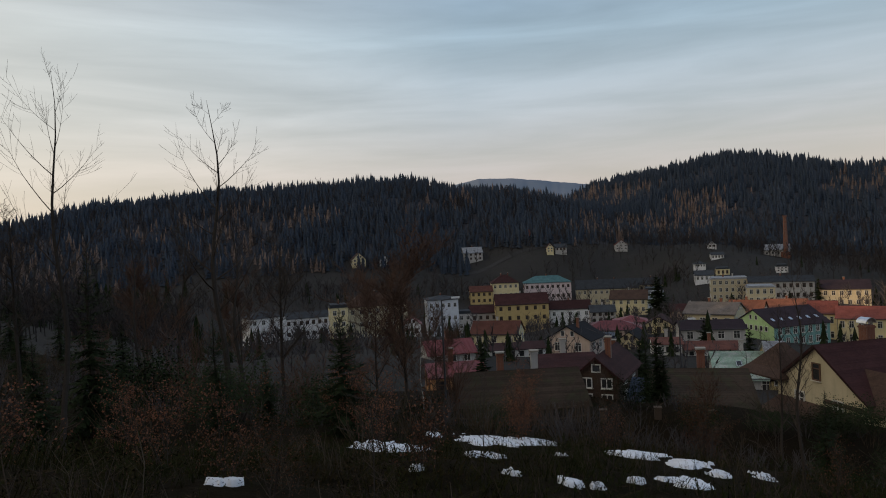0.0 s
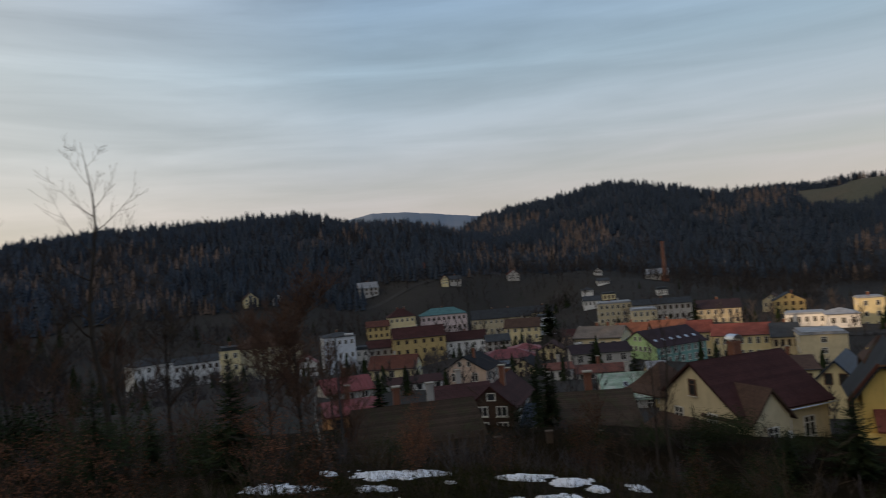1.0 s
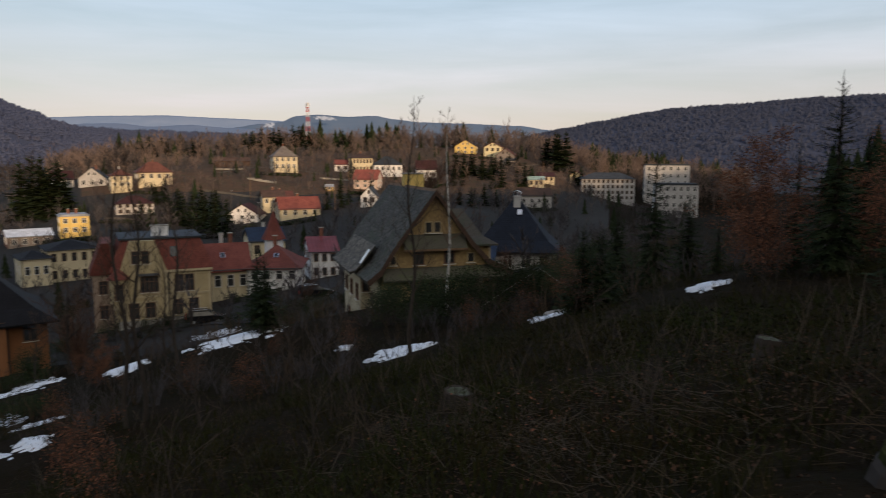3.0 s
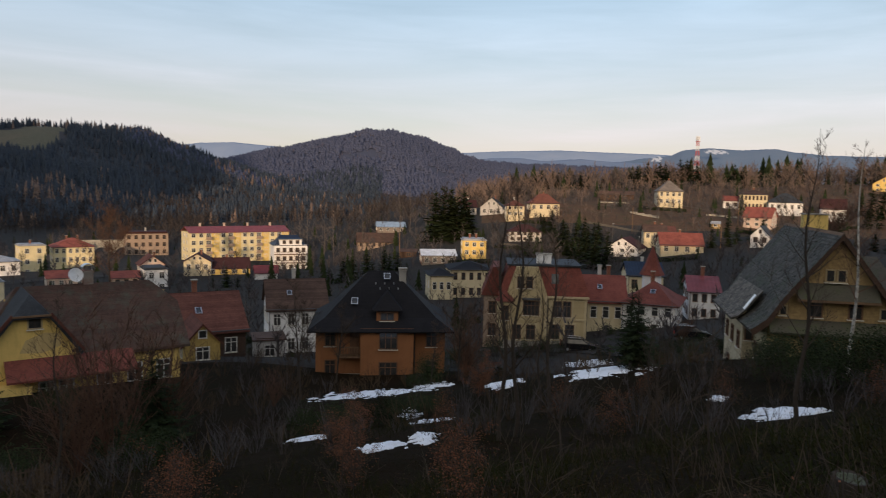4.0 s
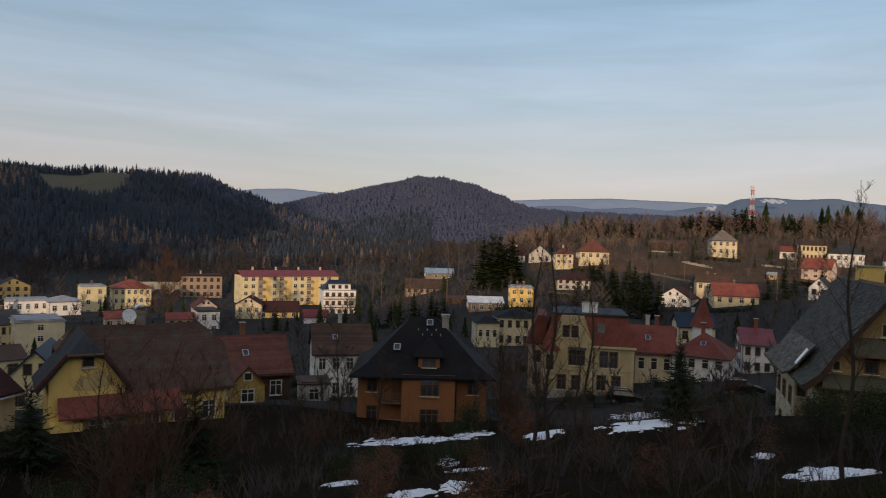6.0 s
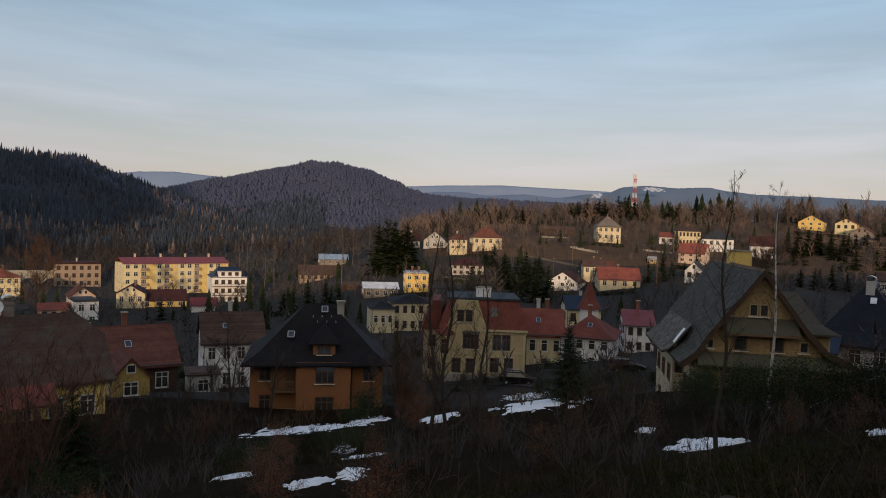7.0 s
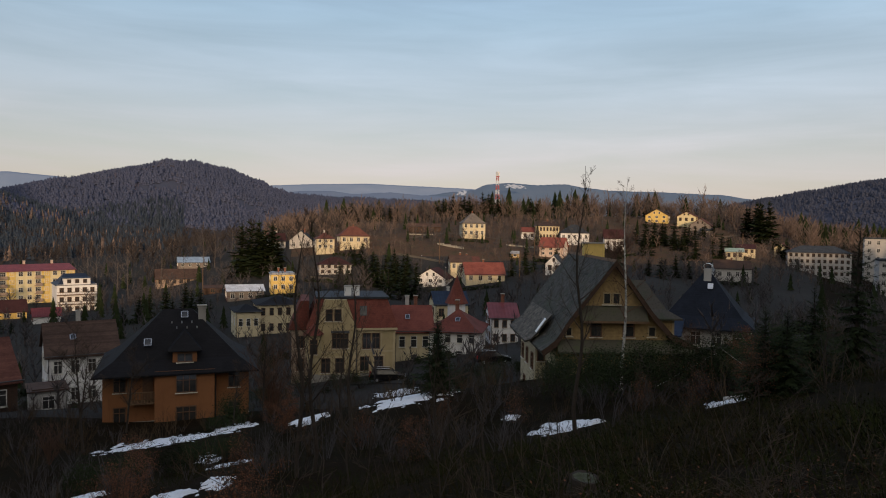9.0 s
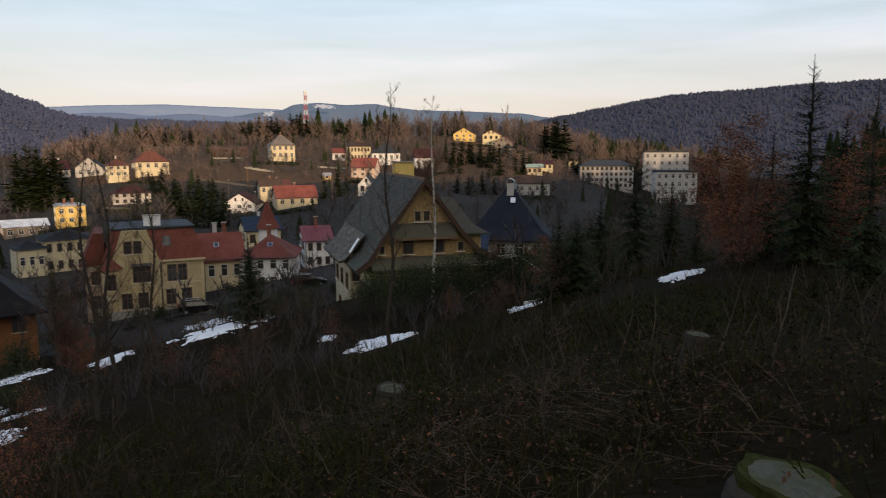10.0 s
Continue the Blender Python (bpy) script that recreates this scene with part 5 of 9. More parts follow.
    # surrounds, panels and frieze of the stucco front
    for x, z0, w, h, y in ((-1.75, 3.9, 2.1, 1.9, -0.4), (-3.8, 0.5, 1.15, 1.9, -0.4), (-1.75, 0.5, 1.15, 1.9, -0.4), (2.6, 3.7, 2.5, 2.1, 0.0), (1.68, 0.6, 1.05, 1.9, 0.0), (3.7, 0.6, 1.05, 1.9, 0.0), (-3.3, 7.7, 0.85, 1.5, -0.4), (-2.1, 7.7, 0.85, 1.5, -0.4)):
        s = Shape().box(x - w / 2 - 0.3, x - w / 2 - 0.1, y - 0.05, y, z0 - 0.1, z0 + h + 0.1).box(x + w / 2 + 0.1, x + w / 2 + 0.3, y - 0.05, y, z0 - 0.1, z0 + h + 0.1)
        s.box(x - w / 2 - 0.34, x + w / 2 + 0.34, y - 0.09, y, z0 + h + 0.1, z0 + h + 0.3).box(x - w / 2 - 0.34, x + w / 2 + 0.34, y - 0.1, y, z0 - 0.32, z0 - 0.12)
        part("window_surround", s, "villa_trim", t)
    for x in (1.2, 1.9, 2.6, 3.3, 4.0, 4.7):
        part("frieze_relief", Shape().prism([(x - 0.22, 6.08), (x + 0.22, 6.08), (x + 0.12, 6.24), (x - 0.12, 6.24)], -0.06, 0.0, "y"), "villa_trim", t)
    for x in (1.9, 3.3):
        part("apron_panel", Shape().box(x - 0.45, x + 0.45, -0.04, 0.0, 2.75, 3.1), "villa_trim", t)
    part("plinth", Shape().box(-6.05, 0.47, -0.47, -0.4, -3, 0.25).box(0.47, 6.05, -0.07, 0.0, -3, 0.25), "w_stone", t)
    # side wing set back under the same steep tiles, brown plaster carrying its shade too
    part("side_wing", Shape().box(-8.4, -6.0, 1.5, 10, -3, 6.3), "w_brownplaster", t, "dull red-brown side wing")
    part("side_roof", Shape().prism([(-8.8, 6.2), (-6.0, 6.2), (-6.0, 10.3), (-7.2, 10.3)], 1.2, 10.2, "y"), "r_red", t)
    for zz in (0.5, 3.7):
        window_row(t, -8.2, -6.2, 1.498, zz, 1, 0.9, 1.6, 0, "frame_brown")


def board_rows(t, name, x0, x1, z0, z1, y, inset, step=0.24, mat="w_wood", axis="x", holes=()):
    """Overlapping weatherboards, one by one; inset(z) narrows the row towards a gable's top."""
    z = z0
    while z < z1 - 0.05:
        a, b = inset(z)
        a, b = max(x0, a), min(x1, b)
        if b - a > 0.3:
            prof = [(y, z), (y - 0.05, z), (y - 0.015, z + step), (y, z + step)] if axis == "x" else [(y, z), (y + 0.05, z), (y + 0.015, z + step), (y, z + step)]
            part(name, Shape().prism(prof, a, b, axis), mat, t)
        z += step


def shingle_slope(roof, name, a, b, y0, y1, rows, seed, mat="r_shingle"):
    """Rows of single wooden shingles, uneven at their lower ends, on a slope from the lower edge a to the upper edge b (x, z), running along y."""
    rnd = random.Random(seed)
    s = Shape()
    a, b = Vector((a[0], 0, a[1])), Vector((b[0], 0, b[1]))
    up = (b - a).normalized()
    out_n = Vector((-up.z, 0, up.x)) if up.x > 0 else Vector((up.z, 0, -up.x))
    row = (b - a).length / rows
    for k in range(rows):
        y = y0 - rnd.uniform(0, 0.15)
        while y < y1:
            w = rnd.uniform(0.16, 0.32)
            lo = a + up * (k * row - rnd.uniform(0.0, 0.05) - (0.12 if rnd.random() < 0.04 else 0))
            hi = a + up * (k + 1.1) * row
            h = rnd.uniform(0.03, 0.075)
            p = [lo + out_n * 0.005, lo + out_n * h, hi + out_n * 0.02]
            ya, yb = y, min(y + w - 0.012, y1 + 0.05)
            v = [(q.x, yy, q.z) for yy in (ya, yb) for q in p]
            s.add(v, [(0, 3, 4, 1), (1, 4, 5, 2), (0, 1, 2), (3, 5, 4)])
            y += w
    ob = part(name, s, mat, roof, "rows of weathered wooden shingles")
    ob["kind"] = "stuff"


def derelict_house():
    t = thing("derelict_house", "abandoned timber house with a steep mossy shingle roof", "building", pose(61.72, -9.49, -13.2, 0, 0, -81.5))
    d, half, zr = 15.8, 4.6, 10.75
    slope = (zr - 5.86) / 3.75
    wall = [(-half, -4), (half, -4), (half, 4.8), (3.1, 6.3), (0, zr - 0.3), (-3.6, 5.8), (-half, 4.3)]
    part("wall", Shape().prism(wall, 0, d, "y"), "w_wood", t, "weathered yellow weatherboard walls")
    # steep roof, swept out at both eaves
    prof = [(-5.95, 3.3), (-4.83, 4.15), (-3.75, 5.86), (0, zr), (3.2, 6.45), (4.81, 4.74), (7.1, 3.62)]
    inner = [(p[0] * 0.985, p[1] - 0.28) for p in reversed(prof)]
    roof = part("roof", Shape().prism(prof + inner, -0.7, d + 0.5, "y"), "r_shingle", t)
    for k, (p, q, n) in enumerate(((prof[0], prof[1], 5), (prof[1], prof[2], 7), (prof[2], prof[3], 22), (prof[4], prof[3], 19), (prof[5], prof[4], 8), (prof[6], prof[5], 9))):
        shingle_slope(roof, "shingles", p, q, -0.72, d + 0.5, n, 40 + k)
    edge = [(p[0], p[1] + 0.05) for p in prof] + [(p[0] * 0.97, p[1] - 0.42) for p in reversed(prof)]
    part("bargeboard", Shape().prism(edge, -0.80, -0.705, "y"), "w_darkwood", t)
    part("ridge_board", Shape().prism([(-0.16, zr - 0.12), (0, zr + 0.1), (0.16, zr - 0.12)], -0.75, d + 0.5, "y"), "timber", roof)
    # weatherboards in the gable, on the floor below and along the side
    in_gable = lambda z: (-(zr - z - 0.55) / slope, (zr - z - 0.55) / slope)
    board_rows(t, "board", -half, half, 7.0, zr - 0.8, -0.002, in_gable, 0.2)
    board_rows(t, "board", -half, half, 4.2, 5.9, -0.004, in_gable, 0.24)
    board_rows(t, "board", -half, half, -2.0, 3.3, -0.006, lambda z: (-half, half), 0.26)
    z = -2.0
    while z < 3.4:
        part("board", Shape().prism([(-half, z), (-half - 0.05, z), (-half - 0.015, z + 0.26), (-half, z + 0.26)], 0, d, "y"), "w_skylit_board", t)
        z += 0.26
    pent = part("pent_roof", Shape().prism([(-0.85, 5.85), (-0.02, 7.05), (-0.02, 6.8), (-0.8, 5.7)], -2.75, 2.75, "x"), "r_moss", t, "mossy pent roof across the gable")
    part("pent_fascia", Shape().prism([(-0.86, 5.84), (-0.86, 5.66), (-0.8, 5.66), (-0.8, 5.84)], -2.8, 2.8, "x"), "timber", pent)
    part("pent_roof", Shape().prism([(-1.05, 3.3), (-0.02, 4.2), (-0.02, 4.0), (-1.0, 3.15)], -half, 6.6, "x"), "r_moss", t, "green mossy pent roof over the ground floor")
    for xx in (-0.5, 0.28):
        window(t, xx, -0.06, 7.2, 0.5, 0.85, 0, "frame_pale")
    for xx, zz, w, h in ((-1.36, 4.5, 0.8, 1.25), (1.35, 4.5, 0.8, 1.25), (-3.6, 4.55, 0.4, 0.55), (3.3, 4.55, 0.5, 0.65)):
        window(t, xx, -0.06, zz, w, h, 0, "frame_brown" if w > 0.6 else "frame_pale")
    # boarded bay along the side, under swept eaves of its own
    bay = part("side_bay", Shape().box(-5.5, -half + 0.6, 4.5, 12.8, -5, 3.9), "w_skylit_board", t, "boarded bay along the side, lightened for skylight")
    z = -3.0
    while z < 3.7:
        part("board", Shape().prism([(-5.5, z), (-5.55, z), (-5.515, z + 0.26), (-5.5, z + 0.26)], 4.5, 12.8, "y"), "w_skylit_board", bay)
        part("board", Shape().prism([(4.5, z), (4.45, z), (4.485, z + 0.26), (4.5, z + 0.26)], -5.54, -half, "x"), "w_skylit_board", bay)
        z += 0.26
    bp = [(-6.6, 3.45), (-6.1, 3.6), (-5.5, 4.2), (-4.3, 5.75)]
    bay_roof = part("bay_roof", Shape().prism(bp + [(x, zz - 0.16) for x, zz in reversed(bp)], 3.7, 13.5, "y"), "r_shingle", bay)
    for k in range(3):
        shingle_slope(bay_roof, "shingles", bp[k], bp[k + 1], 3.68, 13.5, (3, 4, 8)[k], 60 + k, "r_greywood")
    for y, zz, w, h in ((5.8, 0.7, 0.75, 1.3), (8.6, 0.7, 0.75, 1.3), (11.2, 0.7, 0.75, 1.3), (6.6, -2.1, 0.75, 1.2), (10.0, -2.1, 0.75, 1.2)):
        window(bay, -5.56, y, zz, w, h, -90, "frame_brown")
    window(bay, -5.05, 4.44, 1.6, 0.5, 1.3, 0, "frame_brown")
    for y in (1.6, 3.3):
        window(t, -half - 0.06, y, 0.4, 0.7, 1.2, -90, "frame_brown")
    part("sheet_patch", Shape().prism([(-5.6, 4.1), (-4.75, 5.3), (-4.75, 5.38), (-5.6, 4.18)], 3.8, 4.5, "y"), "metal_bright", roof, "loose sheet of bright tin")
    # hipped cross wing on the other slope
    wing = part("wing", Shape().box(2.0, 6.2, 3.0, 9.0, -4, 5.85), "w_wood", t)
    part("wing_roof", hip_roof(1.2, 6.2, 3.0, 9.0, 5.9, 8.7, 0.65, ridge=1.7, bell=0.6), "r_shingle", wing)
    z = 3.6
    while z < 5.7:
        part("board", Shape().prism([(2.998, z), (2.94, z), (2.98, z + 0.24), (2.998, z + 0.24)], 2.2, 6.23, "x"), "w_wood", wing)
        z += 0.24
    part("corner_board", Shape().box(6.1, 6.28, 2.9, 3.05, 3.4, 5.8), "frame_pale", wing)
    window(wing, 6.202, 4.2, 4.3, 0.7, 1.2, 90, "frame_pale")
    window(wing, 6.202, 7.0, 4.3, 0.7, 1.2, 90, "frame_pale")
    c = part("chimney", Shape().box(-0.1, 1.85, 9.7, 10.6, 8.0, 11.85), "w_yellow", t, "broad yellow rendered chimney")
    for x in (0.35, 0.9, 1.45):
        part("flue", Shape().box(x - 0.12, x + 0.12, 9.9, 10.4, 11.85, 11.91), "metal_dark", c)
    part("chimney_cap", Shape().box(-0.18, 1.93, 9.62, 10.68, 11.85, 11.97), "stone", c)


def black_roof_house():
    m, w, d = pose(86.1, -22.8, -13.6, 0, 0, -108), 10.5, 10.5
    t = thing("house", "grey house with a steep blue-black hipped roof and dark porch", "building", m)
    part("wall", Shape().box(-5.0, 5.0, 0, 10.2, -4, 2.7), "w_greyplaster", t)
    part("roof", hip_roof(-5.0, 5.0, 0, 10.2, 2.8, 8.6, 0.8, ridge=0.8, bell=0.7), "r_blueblack", t)
    porch = part("porch", Shape().box(-5.4, -2.4, -2.2, 0, -4, 1.9), "w_darkwood", t, "dark boarded porch")
    part("porch_roof", Shape().prism([(-2.7, 1.75), (0.3, 3.4), (0.3, 3.25), (-2.7, 1.6)], -5.8, -2.0, "x"), "r_bluedark", porch, "dark blue metal porch roof")
    window(porch, -3.9, -2.202, 0.3, 1.4, 1.2, 0, "frame_brown")
    window_row(t, -1.8, 4.8, -0.002, 0.6, 3, 1.0, 1.4, 0)
    window_row(t, 1, 9.5, 5.002, 0.6, 3, 1.0, 1.4, 90)
    window_row(t, 1, 9.5, -5.002, 0.6, 3, 1.0, 1.4, -90)
    chimney(t, 0.1, 4.6, 7.6, 9.1, "w_greyplaster", 0.85, "hood")
    sl = part("skylight", Shape().box(-0.3, 0.3, -0.4, 0.4, 0.05, 0.14), "metal_bright", t)
    sl.matrix_basis = Matrix.Translation((0.5, 3.6, 7.0)) @ pose(0, 0, 0, 49)


def jerkin_house():
    m, w, d = JERKIN_HOUSE
    t = thing("house", "old yellow house with a patched red half-hipped roof", "building", m)
    part("wall", gable_walls(-6.0, 6.2, 0, 9.4, -3, 3.7, 7.5, "x"), "w_yellow", t)
    # main roof with clipped gable ends
    ze, zr, y0, y1 = 4.0, 8.4, -0.6, 10.0
    v = [(-6.5, y0, ze - 0.5), (6.9, y0, ze - 0.5), (6.9, y1, ze - 0.5), (-6.5, y1, ze - 0.5), (-6.5, 3.0, 6.7), (6.9, 3.0, 6.7), (6.9, 6.4, 6.7), (-6.5, 6.4, 6.7), (-5.2, 4.7, zr), (5.0, 4.7, zr)]
    low = [(x, yy, z - 0.2) for x, yy, z in v]
    f = [(0, 1, 5, 4), (4, 5, 9, 8), (2, 3, 7, 6), (6, 7, 8, 9), (4, 8, 7), (5, 6, 9)]
    faces = f + [tuple(i + 10 for i in reversed(q)) for q in f]
    rim = [0, 1, 5, 6, 2, 3, 7, 4]
    faces += [(rim[i], rim[(i + 1) % 8], rim[(i + 1) % 8] + 10, rim[i] + 10) for i in range(8)]
    roof = part("roof", Shape().add(v + low, faces), "r_patched", t)
    course_rows(roof, (v[0], v[1], v[5], v[4]), 10, "r_patched")
    course_rows(roof, (v[4], v[5], v[9], v[8]), 6, "r_patched")
    # yellow cross gable with a clipped top
    part("gable_wing", Shape().prism([(-7.2, -3), (-1.9, -3), (-1.9, 4.5), (-3.7, 6.9), (-5.8, 6.9), (-7.2, 5.2)], -1.2, 5, "y"), "w_yellow", t)
    a = [(-8.1, 4.5), (-5.95, 7.1), (-4.8, 8.5), (-3.65, 7.1), (-1.4, 4.1)]
    part("gable_roof", Shape().prism([a[0], a[1], a[3], a[4], (a[4][0] - 0.15, a[4][1] - 0.25), (a[3][0], a[3][1] - 0.25), (a[1][0], a[1][1] - 0.25), (a[0][0] + 0.15, a[0][1] - 0.25)], -1.7, 4.5, "y")
         .add([(-6.05, -1.75, 7.05), (-3.55, -1.75, 7.05), (-4.8, -0.4, 8.5), (-4.8, 4.6, 8.5), (-6.05, 4.6, 7.05), (-3.55, 4.6, 7.05)], [(0, 1, 2), (1, 5, 3, 2), (4, 0, 2, 3), (0, 4, 5, 1)]), "r_slate", t, "weathered slate roof over the gable")
    for lo, hi in ((a[0], a[1]), (a[4], a[3])):
        k = -0.16 if lo[0] < hi[0] else 0.16
        part("verge", Shape().prism([lo, hi, (hi[0] + k, hi[1] + 0.16), (lo[0] + k, lo[1] + 0.12)], -1.80, -1.62, "y"), "r_redold", t, "red tiled verge")
    part("verge", Shape().prism([(a[1][0] - 0.1, 7.0), (a[3][0] + 0.1, 7.0), (a[3][0] + 0.1, 7.14), (a[1][0] - 0.1, 7.14)], -1.82, -1.74, "y"), "timber", t)
    window(t, -4.57, -1.202, 6.1, 0.85, 0.7, 0, "frame_pale")
    part("plaster_patch", Shape().prism([(-5.6, 4.3), (-4.2, 4.15), (-2.9, 4.6), (-2.8, 5.5), (-3.9, 5.7), (-5.2, 5.2)], -1.215, -1.2, "y"), "w_ochre", t, "patch where the render has come off")
    part("skirt_roof", Shape().prism([(-2.9, 2.6), (-1.15, 3.85), (-1.15, 3.65), (-2.9, 2.45)], -6.6, 2.2, "x"), "r_red", t, "dull red skirt roof")
    part("porch", Shape().box(-7.1, -5.0, -2.6, -1.2, -3, 2.1), "w_yellow", t)
    window_row(t, -0.8, 6.0, -0.002, 0.9, 3, 1.0, 1.4)
    window_row(t, -4.6, -1.9, -1.202, 0.6, 2, 0.9, 1.3)
    for yaw_w, xw in ((-90, -6.002), (90, 6.202)):
        window_row(t, 1, 8.4, xw, 1.2, 3, 0.9, 1.3, yaw_w)
        window_row(t, 3, 6.4, xw, 4.6, 2, 0.8, 1.1, yaw_w)
    chimney(t, 0.1, 5.0, 7.6, 9.5, "w_brick", 0.75, "hood")
    dish(t, -0.9, 4.5, 9.2, 0.6)


def dish(parent, x, y, z, r):
    """Satellite dish: a shallow bowl on a short arm."""
    s = Shape()
    rings, n = 4, 14
    v = [(0, 0, 0)]
    for k in range(1, rings + 1):
        q = k / rings
        v += [(r * q * math.cos(j * 2 * math.pi / n), -0.18 * r * q * q - 0.02, r * q * math.sin(j * 2 * math.pi / n)) for j in range(n)]
    f = [(0, 1 + j, 1 + (j + 1) % n) for j in range(n)]
    for k in range(rings - 1):
        f += [(1 + k * n + j, 1 + k * n + (j + 1) % n, 1 + (k + 1) * n + (j + 1) % n, 1 + (k + 1) * n + j) for j in range(n)]
    back = [(p[0], p[1] + 0.03, p[2]) for p in v]
    s.add(v, f).add(back, [tuple(reversed(q)) for q in f])
    ob = part("satellite_dish", s, "paint_white", parent, "pale satellite dish")
    ob.matrix_basis = pose(x, y, z, -18, 0, 12)
    part("arm", Shape().tube((0, 0.02, 0), (0, 0.45, -0.35), 0.03, 0.03).tube((0, -0.1, -r * 0.9), (0, -0.55, -0.1), 0.015, 0.015), "metal_dark", ob)


def cream_gable_house():
    m = pose(29.4, 50.2, -15.4, 0, 0, 13)
    t = thing("house", "cream house with a dark maroon roof and cross gable", "building", m)
    w, d, ze, zr = 9.4, 9.2, 2.6, 5.9
    part("wall", gable_walls(0, w, 0, d, -3, ze, zr - 0.15, "x"), "w_cream", t)
    courses(part("roof", gable_roof(0, w, 0, d, ze, zr, 0.5), "r_maroon", t), 0, w, 0, d, ze, zr, 0.5, "r_maroon")
    cg = part("cross_gable", Shape().prism([(0.3, -3), (3.9, -3), (3.9, 2.2), (2.1, 4.1), (0.3, 2.2)], -1.3, 3.2, "y"), "w_cream", t)
    part("cross_roof", gable_roof(0.3, 3.9, -1.3, 3.6, 2.2, 4.25, 0.45, along="y"), "r_brown", cg)
    window(cg, 2.1, -1.302, -0.2, 0.9, 1.35)
    dish(cg, 3.55, -1.5, 0.5, 0.32)
    window(t, 4.9, -0.002, -0.1, 0.6, 1.1)
    window(t, 7.2, -0.002, -0.4, 1.0, 1.5)
    for yaw_w, xw in ((-90, -0.002), (90, w + 0.002)):
        window(t, xw, 4.7, 3.2, 0.7, 1.2, yaw_w, "frame_brown")
        window(t, xw, 2.6, 0.4, 0.9, 1.5, yaw_w)
        window(t, xw, 6.6, 0.4, 0.9, 1.5, yaw_w)
    part("gutter", Shape().tube((4.2, -0.55, 2.0), (w + 0.4, -0.55, 2.0), 0.08, 0.08), "metal_bright", t, "bright metal gutter")
    # lean-to at the gable foot and a small hip at the far corner
    part("lean_to", Shape().prism([(-3.2, -3), (0, -3), (0, 1.1), (-3.2, -0.2)], 0.6, 8.6, "y"), "w_greyplaster", t)
    part("lean_to_roof", Shape().prism([(-3.5, -0.35), (0.0, 1.25), (0.0, 1.1), (-3.5, -0.5)], 0.2, 9.0, "y"), "r_brown", t)
    part("hip_end", hip_roof(-0.6, 3.6, d - 1.0, d + 3.5, 3.0, 5.2, 0.4, ridge=0.6), "r_brown", t)
    chimney(t, 5.2, 5.2, 5.2, 7.0, "w_brick", 0.8, "hood")


def green_house():
    m = pose(73.1, 159.0, -27.6, 0, 0, 18)
    t = thing("house", "pale green gabled house with a dark purple roof", "building", m)
    w, d, ze, zr = 16, 12.5, 4.5, 7.9
    part("wall", gable_walls(0, w, 0, d, -3, ze, zr - 0.15, "x"), "w_green", t)
    part("side_wall", Shape().box(0.05, w - 0.05, -0.08, 0.0, -3, ze - 0.05), "w_teal", t, "teal painted long wall")
    part("roof", gable_roof(0, w, 0, d, ze, zr, 0.45), "r_purple", t)
    for z in (0.2, 2.6):
        window_row(t, 0.5, w - 0.5, -0.082, z, 7, 0.95, 1.35)
    window_row(t, 1.5, d - 1.5, -0.002, 3.2, 6, 0.7, 1.0, -90)
    window_row(t, 4.5, d - 4.5, -0.002, 5.6, 2, 0.6, 0.9, -90)
    for k in range(6):
        sl = part("skylight", Shape().box(-0.35, 0.35, -0.5, 0.5, 0.05, 0.13), "metal_bright", t, "pale roof window")
        sl.matrix_basis = Matrix.Translation((1.6 + k * 2.5, 2.0, 5.6)) @ pose(0, 0, 0, 28)


def yellow_block():
    m, w, d = YELLOW_APARTMENTS
    t = thing("apartment_block", "yellow four-storey apartment block with red metal roof", "building", m)
    h = 11.0
    part("wall", Shape().box(-w / 2, w / 2, 0, d, -3, h), "w_yellowpale", t)
    part("roof", gable_roof(-w / 2, w / 2, 0, d, h, h + 1.9, 0.5), "r_redmetal", t)
    bay = w / 14
    for s in range(4):
        z = 0.9 + s * 2.75
        for k in range(14):
            x = -w / 2 + (k + 0.5) * bay
            if k in (2, 5, 9, 12):
                b = part("balcony", Shape().box(x - 1.2, x + 1.2, -1.1, 0, z - 0.9, z - 0.75).box(x - 1.2, x + 1.2, -1.1, -1.02, z - 0.75, z + 0.2), "w_brownplaster", t, "balcony with a dark parapet")
                window(t, x, -0.002, z - 0.5, 1.6, 1.9, 0, "frame_white", False)
            else:
                window(t, x, -0.002, z, 1.3, 1.35, 0, "frame_white", False)
        window_row(t, 2, d - 2, -w / 2 - 0.002, z, 2, 1.2, 1.3, -90, "frame_white", False)
        window_row(t, 2, d - 2, w / 2 + 0.002, z, 2, 1.2, 1.3, 90, "frame_white", False)
    for k in (2, 5, 9, 12):
        x = -w / 2 + (k + 0.5) * bay
        part("ochre_strip", Shape().box(x + 1.25, x + bay + 1.2, -0.05, 0, -3, h - 0.05), "w_yellow", t, "darker yellow wall strip")
    for k in range(4):
        chimney(t, -w / 2 + (k + 0.6) * w / 4.2, d * 0.55, h + 1.0, h + 3.1, "w_peach", 0.6)


